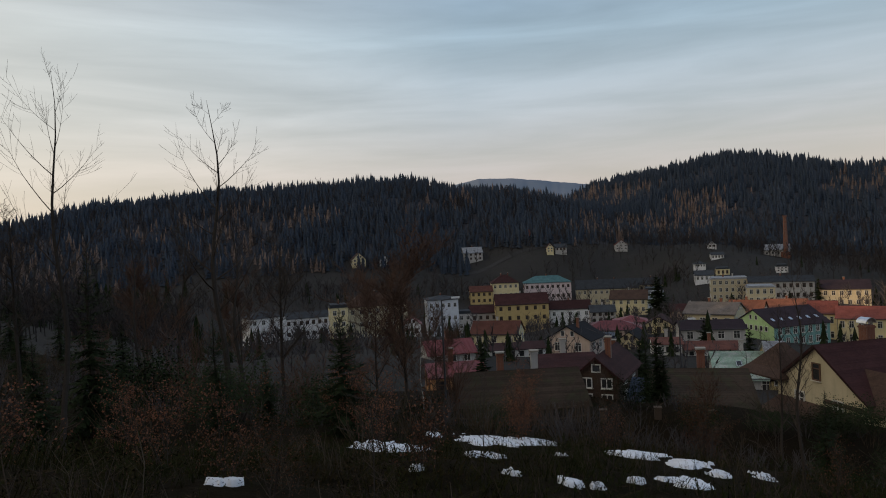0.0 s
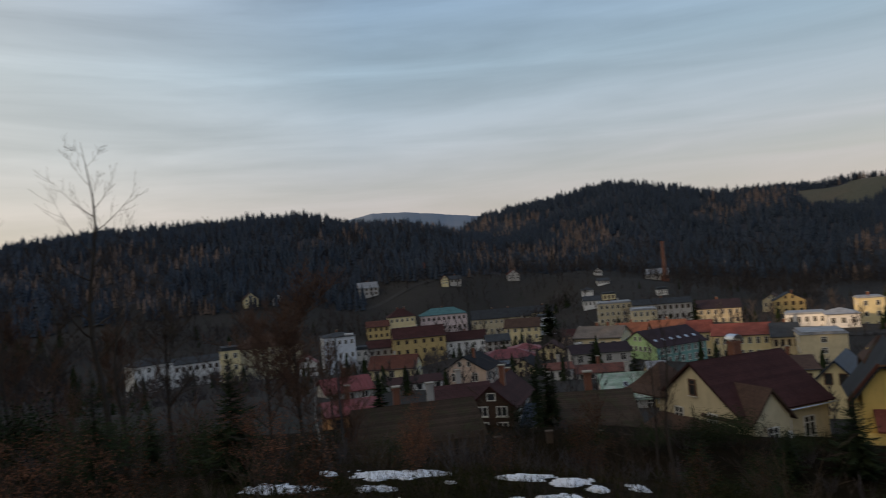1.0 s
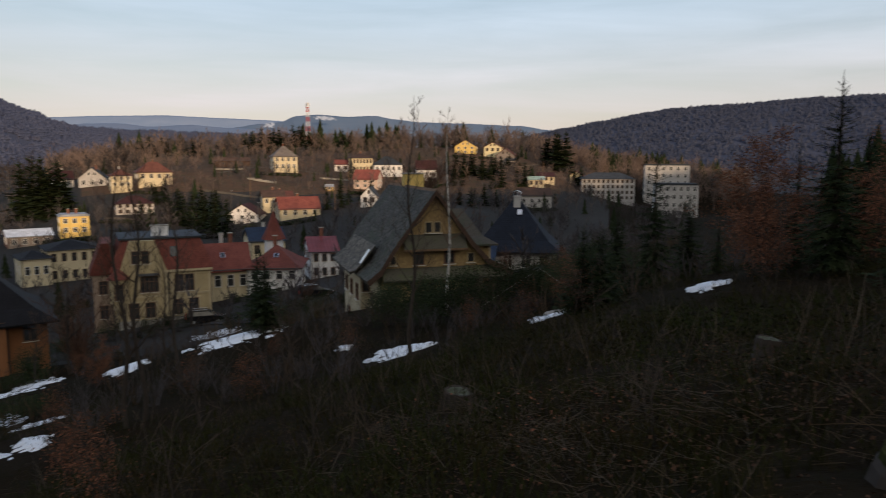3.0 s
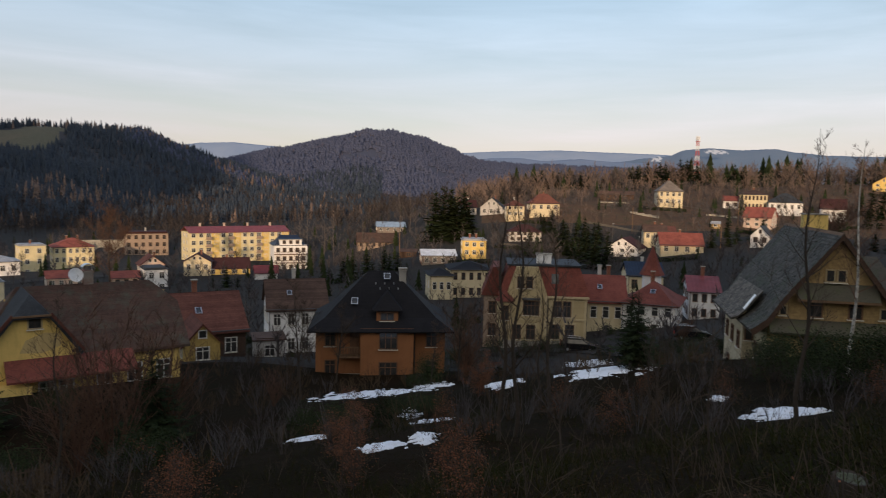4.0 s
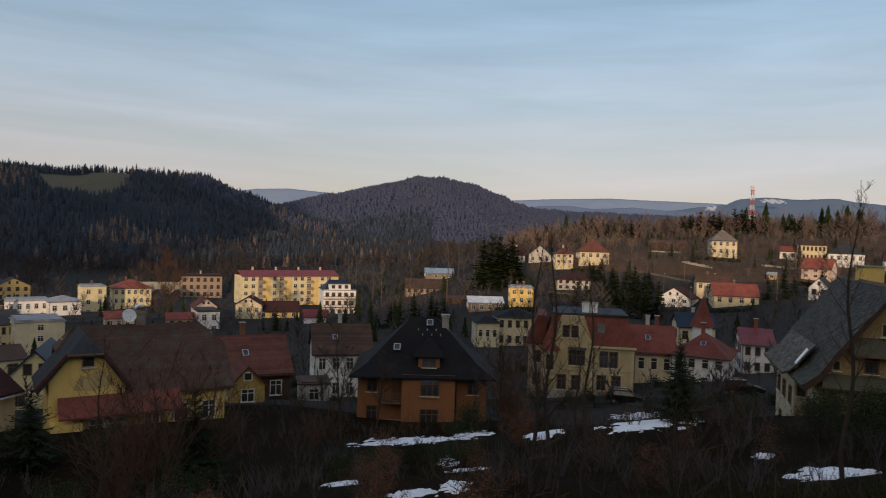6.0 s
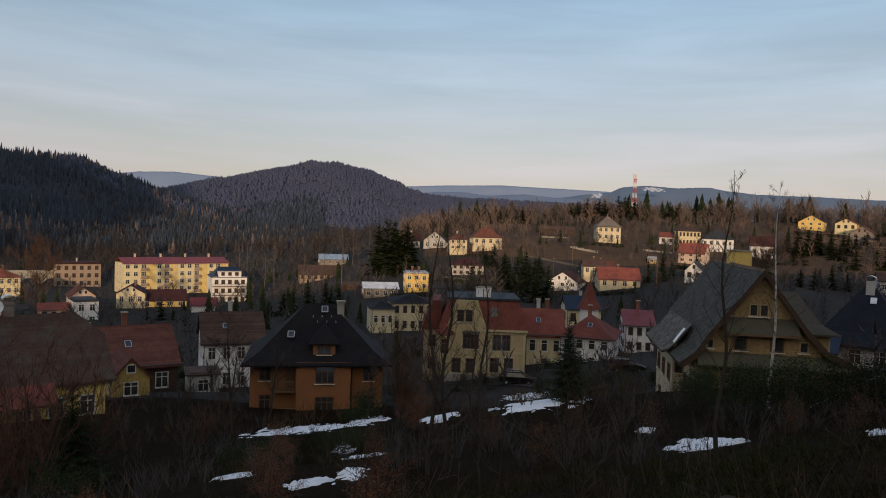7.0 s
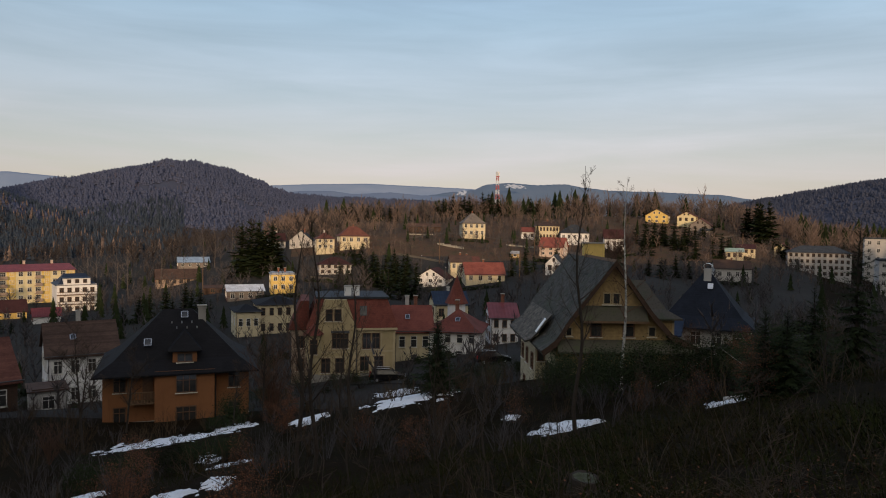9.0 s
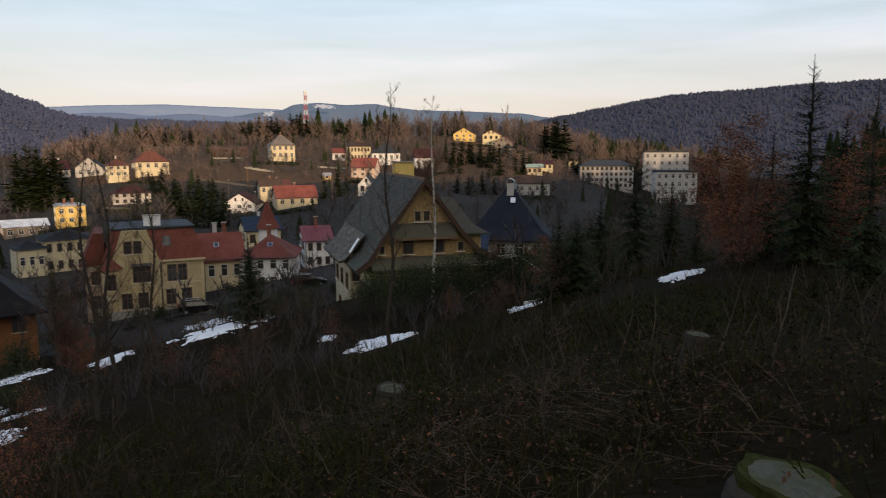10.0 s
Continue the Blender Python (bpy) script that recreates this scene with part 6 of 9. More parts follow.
def white_block():
    m, w, d = WHITE_APARTMENTS
    t = thing("apartment_block", "white apartment house with wooden balconies, dark blue roof", "building", m)
    h = 9.4
    part("wall", Shape().box(-w / 2, w / 2, 0, d, -3, h).box(-w / 2 + 2.0, w / 2 - 2.0, -0.02, 3, h, h + 2.0), "w_white", t)
    part("roof", hip_roof(-w / 2, w / 2, 0.3, d, h, h + 3.2, 0.4, ridge=6.5), "r_bluedark", t)
    part("dormer_roof", Shape().box(-w / 2 + 1.7, w / 2 - 1.7, -0.4, 4, h + 2.0, h + 2.15), "r_bluedark", t)
    for s in range(3):
        z = 0.8 + s * 3.05
        window_row(t, -w / 2 + 0.3, w / 2 - 0.3, -0.002, z, 5, 1.1, 1.4, 0, "frame_brown", False)
        window_row(t, 1, d - 1, w / 2 + 0.002, z, 3, 1.0, 1.3, 90, "frame_brown", False)
        if s:
            b = part("balcony", Shape().box(-w / 2, w / 2, -1.2, 0, z - 0.9, z - 0.75), "timber", t, "long wooden balcony")
            part("rail", Shape().box(-w / 2, w / 2, -1.2, -1.14, z + 0.05, z + 0.15), "timber", b)
            for k in range(25):
                x = -w / 2 + k * w / 24
                part("baluster", Shape().box(x - 0.02, x + 0.02, -1.19, -1.15, z - 0.75, z + 0.06), "timber", b)
    window_row(t, -w / 2 + 2.4, w / 2 - 2.4, -0.022, h + 0.5, 3, 1.0, 1.1, 0, "frame_brown", False)


for make in (orange_villa, beige_villa, derelict_house, black_roof_house, jerkin_house, cream_gable_house, green_house, yellow_block, white_block):
    make()

# ---- trees ----
def tree_thing(name, label, category, pieces, group=""):
    """pieces: (part name, mesh). Built once at the origin; copies go where they grow."""
    t = thing(name, label, category, None, group)
    for n, me in pieces:
        part(n, me, None, t)
    return t


def conifer_meshes(seed, height, radius, whorls, arms, sparse=0.0, detail=5, broad=1.0):
    """Trunk, and tiers of drooping boughs made of small sprays."""
    rnd = random.Random(seed)
    trunk = Shape()
    n = 8
    pts = [Vector((rnd.uniform(-0.02, 0.02) * height * 0.3, rnd.uniform(-0.02, 0.02) * height * 0.3, height * k / n)) for k in range(n + 1)]
    pts[0] = Vector((0, 0, -0.5))
    for k in range(n):
        r0, r1 = 0.018 * height * (1 - k / n) + 0.012, 0.018 * height * (1 - (k + 1) / n) + 0.008
        trunk.tube(pts[k], pts[k + 1], r0, r1, 6, False)
    v, f = [], []

    def spray(p, d, length, width):
        side = d.cross(Vector((rnd.uniform(-0.4, 0.4), rnd.uniform(-0.4, 0.4), 1))).normalized()
        mid = p + d * length * 0.4
        i = len(v)
        v.extend([tuple(p), tuple(mid + side * width), tuple(p + d * length), tuple(mid - side * width)])
        f.append((i, i + 1, i + 2, i + 3))

    for k in range(whorls):
        t = (k + rnd.uniform(0, 0.8)) / whorls
        reach = radius * (1 - t) ** 0.8 * rnd.uniform(0.7, 1.15) + 0.04 * radius
        m = max(4, int(arms * (0.6 + 0.4 * (1 - t))))
        a0 = rnd.uniform(0, 6.28)
        for j in range(m):
            if rnd.random() < sparse:
                continue
            a = a0 + j * 6.283 / m + rnd.uniform(-0.35, 0.35)
            ln = reach * rnd.uniform(0.6, 1.15)
            p = Vector((0, 0, height * (0.04 + 0.93 * t) + rnd.uniform(-0.8, 0.8) * height / whorls))
            lift = 0.15 + 0.75 * t * t + rnd.uniform(-0.15, 0.15)
            for q in range(detail):
                s = (q + 0.5) / detail
                # boughs rise, sag in the middle and turn up again at the tip
                slant = lift - 0.75 * math.sin(math.pi * min(1, s * 1.15)) * (1 - 0.7 * t)
                d = Vector((math.cos(a), math.sin(a), slant)).normalized()
                step = ln / detail
                wd = step * 0.34 * broad
                spray(p, d, step * 1.7, wd)
                for sg in (-1, 1):
                    b = a + sg * rnd.uniform(0.6, 1.1)
                    d2 = Vector((math.cos(b), math.sin(b), slant * 0.6 - rnd.uniform(0.05, 0.5))).normalized()
                    spray(p, d2, ln * (0.36 - 0.24 * s) * rnd.uniform(0.7, 1.2) + 0.04, wd * 0.8)
                p = p + d * step
    crown = bpy.data.meshes.new("crown")
    crown.from_pydata(v, [], f)
    crown.materials.append(MATS["needles"])
    return [("trunk", trunk.mesh("trunk", "bark")), ("crown", crown)]


def branching(seed, height, spread, levels=4, first=0.25, bark="bark", twig="twig", kids=7, lean=0.0, thick=0.016, up=0.25, leaves=0, stems=1, reach=1.0, fine=0.004):
    """A bare tree: a crooked tapering trunk, limbs and twigs; leaves: how many dry ones still hang on."""
    rnd = random.Random(seed)
    trunk, twigs = Shape(), Shape()
    tips = []

    def limb(p, d, length, r, level):
        n = max(3, int(6 - level))
        q = p.copy()
        start_r = r
        for k in range(n):
            d = (d + Vector((rnd.uniform(-1, 1), rnd.uniform(-1, 1), rnd.uniform(-0.6, 0.6) + up * (0.35 if level else 0.5))) * (0.045 if level == 0 else 0.10 + 0.05 * level)).normalized()
            e = q + d * (length / n)
            r1 = start_r * (1 - 0.82 * (k + 1) / n)
            (trunk if level < 2 else twigs).tube(q, e, r, max(r1, fine), 6 if level == 0 else (4 if level == 1 else 3), False)
            frac = (k + 1) / n
            if level < levels - 1 and (level > 0 or frac > first):
                m = max(1, round(kids / n * (1.5 if level == 0 else 1.15)))
                for _ in range(m):
                    if rnd.random() < 0.88:
                        a = rnd.uniform(0, 6.283)
                        side = Vector((math.cos(a), math.sin(a), rnd.uniform(-0.05, 0.7))).normalized()
                        nd = (d * 0.55 + side * spread).normalized()
                        limb(q.lerp(e, rnd.random()), nd, length * reach * rnd.uniform(0.34, 0.58) * (1.15 - 0.55 * frac if level == 0 else 1), max(r1 * 0.62, fine * 1.3), level + 1)
            q, r = e, max(r1, fine)
            if level >= levels - 2:
                tips.append(q.copy())
    for s in range(stems):
        a = rnd.uniform(0, 6.283)
        tilt = (0.05 + 0.35 * (stems > 1)) * rnd.uniform(0.3, 1)
        limb(Vector((0, 0, -0.4)), Vector((math.cos(a) * tilt + lean, math.sin(a) * tilt, 1)).normalized(), height * rnd.uniform(0.8, 1) if stems > 1 else height, height * thick, 0)
    pieces = [("trunk", trunk.mesh("trunk", bark)), ("crown", twigs.mesh("crown", twig))]
    if leaves:
        v, f = [], []
        for _ in range(leaves):
            p = rnd.choice(tips) + Vector((rnd.uniform(-1, 1), rnd.uniform(-1, 1), rnd.uniform(-1, 0.6))) * 0.2
            d = Vector((rnd.uniform(-1, 1), rnd.uniform(-1, 1), rnd.uniform(-1.2, 0.2))).normalized()
            w = d.orthogonal().normalized() * rnd.uniform(0.011, 0.021)
            ln = rnd.uniform(0.038, 0.068)
            i = len(v)
            v.extend([tuple(p), tuple(p + d * ln * 0.5 + w), tuple(p + d * ln), tuple(p + d * ln * 0.5 - w)])
            f.append((i, i + 1, i + 2, i + 3))
        me = bpy.data.meshes.new("foliage")
        me.from_pydata(v, [], f)
        me.materials.append(MATS["leaf_beech"])
        pieces.append(("foliage", me))
    return pieces


def fan_tree(seed, height, first, reach, open_angle, n, thick, fine, bark="bark", twig="twig", rise=0.5, twigs=7):
    """A young bare tree: one straight leader, long limbs that leave it at open_angle and sweep upwards, alternate twigs on them."""
    rnd = random.Random(seed)
    trunk, crown = Shape(), Shape()
    segs = 12
    sway = rnd.uniform(0, 6.283)
    pts = [Vector((0.014 * height * math.sin(k * 0.9 + sway) * (k > 0), 0.010 * height * math.cos(k * 0.7 + sway) * (k > 0), height * k / segs)) for k in range(segs + 1)]
    pts[0].z = -0.5
    rad = [max(height * thick * (1 - k / segs) ** 0.85, fine) for k in range(segs + 1)]
    for k in range(segs):
        trunk.tube(pts[k], pts[k + 1], rad[k], rad[k + 1], 7, False)

    def sweep(p, d, length, r, steps, lift, jitter):
        line = [p]
        for k in range(steps):
            d = (d + Vector((rnd.uniform(-1, 1), rnd.uniform(-1, 1), 0)) * jitter + Vector((0, 0, lift / steps))).normalized()
            q = line[-1] + d * length / steps
            crown.tube(line[-1], q, max(r * (1 - k / steps), fine), max(r * (1 - (k + 1) / steps), fine * 0.8), 3, False)
            line.append(q)
        return line, d

    for k in range(n):
        h = first + (0.97 - first) * (k + rnd.uniform(0.1, 0.9)) / n
        f = h * segs
        j = min(int(f), segs - 1)
        p = pts[j].lerp(pts[j + 1], f - j)
        a = k * 2.4 + rnd.uniform(-0.4, 0.4)
        o = radians(open_angle * rnd.uniform(0.75, 1.2))
        length = reach * height * (1.08 - h) ** 0.75 * rnd.uniform(0.65, 1.1)
        r = rad[j] * 0.45
        line, d = sweep(p, Vector((math.cos(a) * math.sin(o), math.sin(a) * math.sin(o), math.cos(o))), length, r, 6, rise, 0.07)
        for q in range(twigs):
            s = rnd.uniform(0.25, 1.0) * 6
            i = min(int(s), 5)
            b = line[i].lerp(line[i + 1], s - i)
            along = (line[i + 1] - line[i]).normalized()
            side = along.cross(Vector((rnd.uniform(-1, 1), rnd.uniform(-1, 1), 0.3))).normalized()
            twig_line, _ = sweep(b, (along * 0.8 + side * 0.7).normalized(), length * rnd.uniform(0.18, 0.45), fine, 4, rise * 0.6, 0.16)
            for _ in range(2):
                c = twig_line[rnd.choice((1, 2, 3))]
                e = c + (along + Vector((rnd.uniform(-1, 1), rnd.uniform(-1, 1), rnd.uniform(-0.2, 0.8)))).normalized() * length * rnd.uniform(0.07, 0.16)
                crown.tube(c, e, fine * 0.7, fine * 0.4, 3, False)
    return [("trunk", trunk.mesh("trunk", bark)), ("crown", crown.mesh("crown", twig))]


def rooted(x, y, yaw=0.0, scale=1.0, sink=0.0):
    return pose(x, y, gz(x, y) - sink, 0, 0, yaw) @ Matrix.Diagonal((scale, scale, scale, 1))


def grow(proto, spots):
    """spots: x, y, scale. The first one takes the prototype itself, the rest are copies."""
    rnd = random.Random(len(spots))
    for k, (x, y, s) in enumerate(spots):
        m = rooted(x, y, rnd.uniform(0, 360))
        proto_scale = (s, s, s * rnd.uniform(0.94, 1.06))
        if k == 0:
            proto.matrix_basis = m
            proto.scale = proto_scale
            first = proto
        else:
            ob = copy_thing(first, m)
            ob.scale = proto_scale


def grow_to(proto, spots):
    """spots: x, y and the height of the tree's top; each tree is scaled to reach it from the ground."""
    height = max(v.co.z for c in proto.children for v in c.data.vertices)
    grow(proto, [(x, y, max(top - gz(x, y), 3.0) / height) for x, y, top in spots])


# spruces on the near slope

spruce_a = tree_thing("spruce", "young dark green spruce with drooping boughs", "tree", conifer_meshes(1, 10, 2.5, 34, 9, 0.04, 8, 1.0), "spruces on the slope")
grow_to(spruce_a, [(-11.2, 22.3, 0.2), (-7.5, 22.8, -1.9), (18.6, -13.7, 2.3), (30.7, -14.6, 0.6), (-20.6, 34.3, -1.7), (12.6, 23.9, -5.7)])
spruce_b = tree_thing("spruce", "dense dark green spruce with layered boughs", "tree", conifer_meshes(2, 10, 2.9, 36, 10, 0.0, 7, 1.3), "spruces on the slope")
grow_to(spruce_b, [(-3.7, 24.7, -2.1), (83.8, 7.5, -10.0), (31.9, -16.8, -1.3), (35.9, -15.1, -1.9), (-11.1, 19.0, -2.2), (-18.7, 40.9, -3.6), (-7.5, 29.1, -4.7), (21.3, -16.8, 1.3), (42.0, -16.0, -4.4)])
spruce_c = tree_thing("spruce", "slim dark spruce with thin upper boughs", "tree", conifer_meshes(3, 10, 2.1, 30, 8, 0.12, 7, 1.0), "spruces on the slope")
grow_to(spruce_c, [(21.1, -14.4, 0.9), (13.9, -11.6, 1.2), (24.1, -19.6, 1.0), (-11.8, 27.6, -3.1), (-31.4, 51.1, -0.4), (-33.5, 61.5, -2.2), (45.2, -15.9, -5.8), (26.1, -14.9, -1.2), (26.8, -19.4, 0.1)])
arborvitae = tree_thing("arborvitae", "tall dark evergreen column beside the cottage", "tree", conifer_meshes(4, 10, 1.7, 34, 11, 0.0, 5, 1.6), "evergreen columns")
grow_to(arborvitae, [(13.9, 50.1, -7.3), (14.9, 50.9, -6.0), (15.2, 50.3, -7.8)])

pine = tree_thing("pine", "bushy dark green young pine beside the garden", "tree", conifer_meshes(6, 10, 3.9, 30, 11, 0.0, 8, 1.1), "pines by the gardens")
grow_to(pine, [(31.3, 40.0, -9.4), (34.0, 29.1, -8.6), (26.8, 40.1, -11.7), (32.7, 31.1, -12.5), (48.6, 3.4, -5.8), (25.2, -10.1, -2.2), (25.7, -9.6, -3.3)])

# tall bare trees
tall = tree_thing("bare_tree", "tall bare maple with crooked dark limbs", "tree", branching(14, 12.0, 0.85, 4, 0.35, kids=12, thick=0.0125, reach=0.75, fine=0.007), "bare trees")
grow_to(tall, [(-10.4, 44.8, 1.5), (-19.6, 32.6, 3.3), (-21.4, 56.1, 2.0), (57.6, 30.4, -9.6), (57.7, 21.2, -10.6), (50.1, 29.3, -7.2), (75.5, 25.0, -11.1), (97.2, -0.4, -14.6), (60.5, 19.7, -7.3), (55.9, 33.4, -9.5)])
thin = tree_thing("bare_tree", "slender bare aspen with a thin wavy trunk", "tree", fan_tree(27, 10.0, 0.22, 0.30, 45, 22, 0.009, 0.0062, rise=0.6, twigs=8), "bare trees")
grow_to(thin, [(11.0, 23.6, -2.8), (-18.0, 41.2, 2.3), (29.1, 6.1, 1.3), (32.1, -4.3, 2.6), (37.1, 7.0, -3.4), (26.1, 0.5, -3.6), (35.4, 6.1, -0.1), (21.4, 21.7, -3.6), (9.5, 19.3, -1.2), (28.1, 6.4, 1.3), (21.2, 0.4, -2.9), (17.9, 2.0, -2.9), (17.3, -1.1, -3.8), (24.6, -11.0, -3.7)])
whip = tree_thing("bare_tree", "slender young birch-like tree with long whippy twigs", "tree", fan_tree(19, 10.0, 0.45, 0.46, 50, 12, 0.0085, 0.0035, rise=0.75, twigs=9), "bare trees")
grow_to(whip, [(-9.5, 17.6, 4.9)])
maple = tree_thing("bare_tree", "young bare maple with long upswept limbs", "tree", fan_tree(23, 12.0, 0.32, 0.42, 64, 18, 0.0115, 0.005, rise=0.6, twigs=9), "bare trees")
grow_to(maple, [(-8.75, 27.6, 5.6), (-10.6, 36.0, 2.6)])
broad = tree_thing("bare_tree", "broad bare tree with a reddish crown of fine twigs", "tree", branching(35, 11.5, 0.62, 5, 0.3, "bark", "twig_red", kids=7, thick=0.013, up=0.55, fine=0.010), "bare trees")
grow_to(broad, [(-2.6, 43.9, 2.2), (-5.1, 49.7, -0.6), (-1.0, 56.0, -4.3), (-21.4, 50.6, 0.3), (-17.3, 59.5, -1.4), (151.0, -20.6, 1.9), (150.4, 154.3, -5.0)])
bush_tree = tree_thing("bare_tree", "wide many-stemmed bare tree with reddish twigs", "tree", branching(41, 7.2, 0.5, 4, 0.12, "bark_red", "twig_red", kids=5, thick=0.009, up=0.5, stems=9, fine=0.011), "bare trees")
grow_to(bush_tree, [(31.1, 29.2, -5.6), (35.1, 29.4, -7.8), (28.4, 28.9, -7.8), (45.0, 28.3, -12.6), (64.5, 20.5, -9.6), (90.1, 2.3, -13.0), (82.2, -4.2, -11.5), (68.3, 21.5, -13.5), (62.6, -16.0, -10.2), (0.3, 52.0, -7.3), (-13.7, 37.6, -3.4), (-22.1, 44.9, -3.8), (16.0, 44.2, -8.4), (-8.2, 41.2, -5.4)])
birch = tree_thing("birch", "white-barked birch leaning slightly over the slope", "tree", fan_tree(52, 12.0, 0.3, 0.26, 52, 26, 0.0085, 0.006, "bark_birch", "twig_red", rise=0.3, twigs=10), "birches")
grow_to(birch, [(46.0, -8.15, 2.7), (-1.8, 46.0, -4.9)])

# beech saplings that keep their dry leaves
for seed, hgt, nl, spots in ((61, 2.4, 1100, [(-3.1, 9.6, 0.62), (-2.2, 8.4, 0.6), (-4.6, 11.4, 0.7), (-5.6, 12.6, 0.7), (17.0, 12.6, 0.9), (9.0, 26.0, 1.2), (22.5, 5.8, 0.9), (14.5, 9.5, 0.8), (32.0, 2.5, 0.9), (-1.6, 17.5, 1.0), (25.0, -9.0, 0.9), (29.0, -10.8, 1.0)]),
                             (62, 3.4, 6000, [(22.0, -13.8, 1.25), (3.2, 33.0, 0.95), (20.5, -13.2, 1.1), (23.5, 10.6, 0.8), (10.5, 29.5, 1.0), (33.0, -11.6, 0.8), (18.8, -15.0, 1.0), (46.0, 13.0, 0.9), (-3.6, 25.0, 0.9)]),
                             (63, 1.7, 700, [(21.0, 9.0, 1.0), (24.8, 7.4, 0.9), (5.0, 23.0, 1.0), (-0.6, 13.0, 1.0), (28.4, -8.0, 1.2), (12.0, 2.2, 0.7), (19.0, 14.0, 1.1), (2.6, 27.0, 1.1), (-7.4, 12.5, 1.1), (16.0, 4.0, 0.8), (37.0, 6.0, 1.2), (40.0, -2.0, 1.1), (42.5, 2.5, 1.0), (27.0, 13.0, 1.0), (31.0, 10.0, 1.1), (35.5, -7.5, 1.0), (12.5, 20.0, 0.9), (8.0, 15.0, 0.8)])):
    sap = tree_thing("beech_sapling", "young beech still holding its rust-brown leaves", "sapling", branching(seed, hgt, 0.75, 4, 0.1, "bark", "twig", kids=5, thick=0.009, up=0.3, leaves=nl, stems=3), "beech saplings")
    grow(sap, spots)
sapling = tree_thing("bare_sapling", "thin bare sapling with forked twigs", "sapling", branching(71, 2.6, 0.8, 4, 0.08, "bark", "twig", kids=5, thick=0.0065, up=0.3), "bare saplings")
grow(sapling, [(13.0, -0.7, 1.0), (10.2, 0.8, 0.8), (9.0, -2.2, 0.6), (17.5, 1.5, 1.0), (21.0, -5.0, 1.0), (14.5, 5.5, 0.9), (8.4, 10.8, 0.9), (5.4, 12.0, 0.8), (3.0, 13.5, 0.9), (0.5, 11.5, 0.8), (11.0, -4.4, 0.6), (15.5, -6.2, 0.8), (7.5, -3.6, 0.5), (26.0, 0.5, 1.1), (18.4, 8.0, 1.1), (10.8, 16.5, 1.1), (7.8, 18.4, 1.0), (33.4, -2.0, 1.2), (9.2, 7.2, 0.7), (6.6, 8.8, 0.6), (-1.0, 8.6, 0.8), (19.0, -9.0, 1.0), (16.0, -10.4, 0.9)])


def shrub_meshes(seed, r, h, n, mat="shrub", leaf=0.09):
    """Evergreen shrub: a few limbs and many small leaves in uneven clumps."""
    rnd = random.Random(seed)
    wood = Shape()
    v, f = [], []
    for _ in range(14):
        a, q = rnd.uniform(0, 6.283), rnd.uniform(0.2, 0.9)
        c = Vector((math.cos(a) * r * q, math.sin(a) * r * q, h * rnd.uniform(0.35, 0.95) * (1.1 - 0.4 * q)))
        wood.tube((c.x * 0.15, c.y * 0.15, -0.2), c, 0.03, 0.008, 4, False)
        for _ in range(n // 14):
            p = c + Vector((rnd.gauss(0, 0.3), rnd.gauss(0, 0.3), rnd.gauss(0, 0.24) - 0.08)) * r * 0.75
            p.z = max(p.z, 0.02)
            d = Vector((rnd.uniform(-1, 1), rnd.uniform(-1, 1), rnd.uniform(-0.4, 1))).normalized()
            w = d.orthogonal().normalized() * leaf * rnd.uniform(0.3, 0.5)
            i = len(v)
            ln = leaf * rnd.uniform(0.8, 1.6)
            v.extend([tuple(p), tuple(p + d * ln * 0.5 + w), tuple(p + d * ln), tuple(p + d * ln * 0.5 - w)])
            f.append((i, i + 1, i + 2, i + 3))
    me = bpy.data.meshes.new("leaves")
    me.from_pydata(v, [], f)
    me.materials.append(MATS[mat])
    return [("branch", wood.mesh("branch", "bark")), ("foliage", me)]


shrub = tree_thing("shrub", "dark evergreen shrub on the bank", "shrub", shrub_meshes(81, 1.5, 1.7, 2500, leaf=0.07), "evergreen shrubs")
rs = random.Random(8)
grow(shrub, [(39.5, 17.5, 1.1), (41.0, 16.3, 1.0), (38.0, 18.8, 1.0), (36.8, 20.2, 1.0), (42.4, 15.2, 0.9), (24.0, 43.0, 1.3), (26.5, 44.5, 1.2), (21.5, 41.5, 1.2), (29.0, 42.5, 1.2), (32.0, 43.0, 1.0), (18.5, 41.0, 1.0), (11.8, 46.5, 1.2), (24.5, 39.0, 1.0), (35.5, 38.5, 1.1), (31.0, 26.0, 1.1), (28.0, 24.0, 1.2), (20.5, 31.5, 1.2), (17.8, 33.5, 1.1), (25.5, 29.5, 1.2), (22.5, 36.0, 1.1), (56.5, -5.4, 1.1), (55.8, -8.0, 1.2), (54.5, -11.0, 1.2), (50.2, -14.8, 1.2), (46.5, -16.5, 1.2), (62.5, 0.5, 0.9), (66, 3.5, 0.8), (84, 10.5, 1.2), (76.5, 4.0, 1.0), (57.0, 22.4, 0.7), (42.0, -14.0, 1.2), (37.5, -16.5, 1.2), (-4.5, 27.5, 1.2), (-8, 26, 1.4), (-12, 28, 1.5), (-17, 22, 1.4), (-6, 34, 1.5), (2.5, 40.5, 1.2), (-1.5, 38.0, 1.2), (14.5, 41.0, 1.0)])

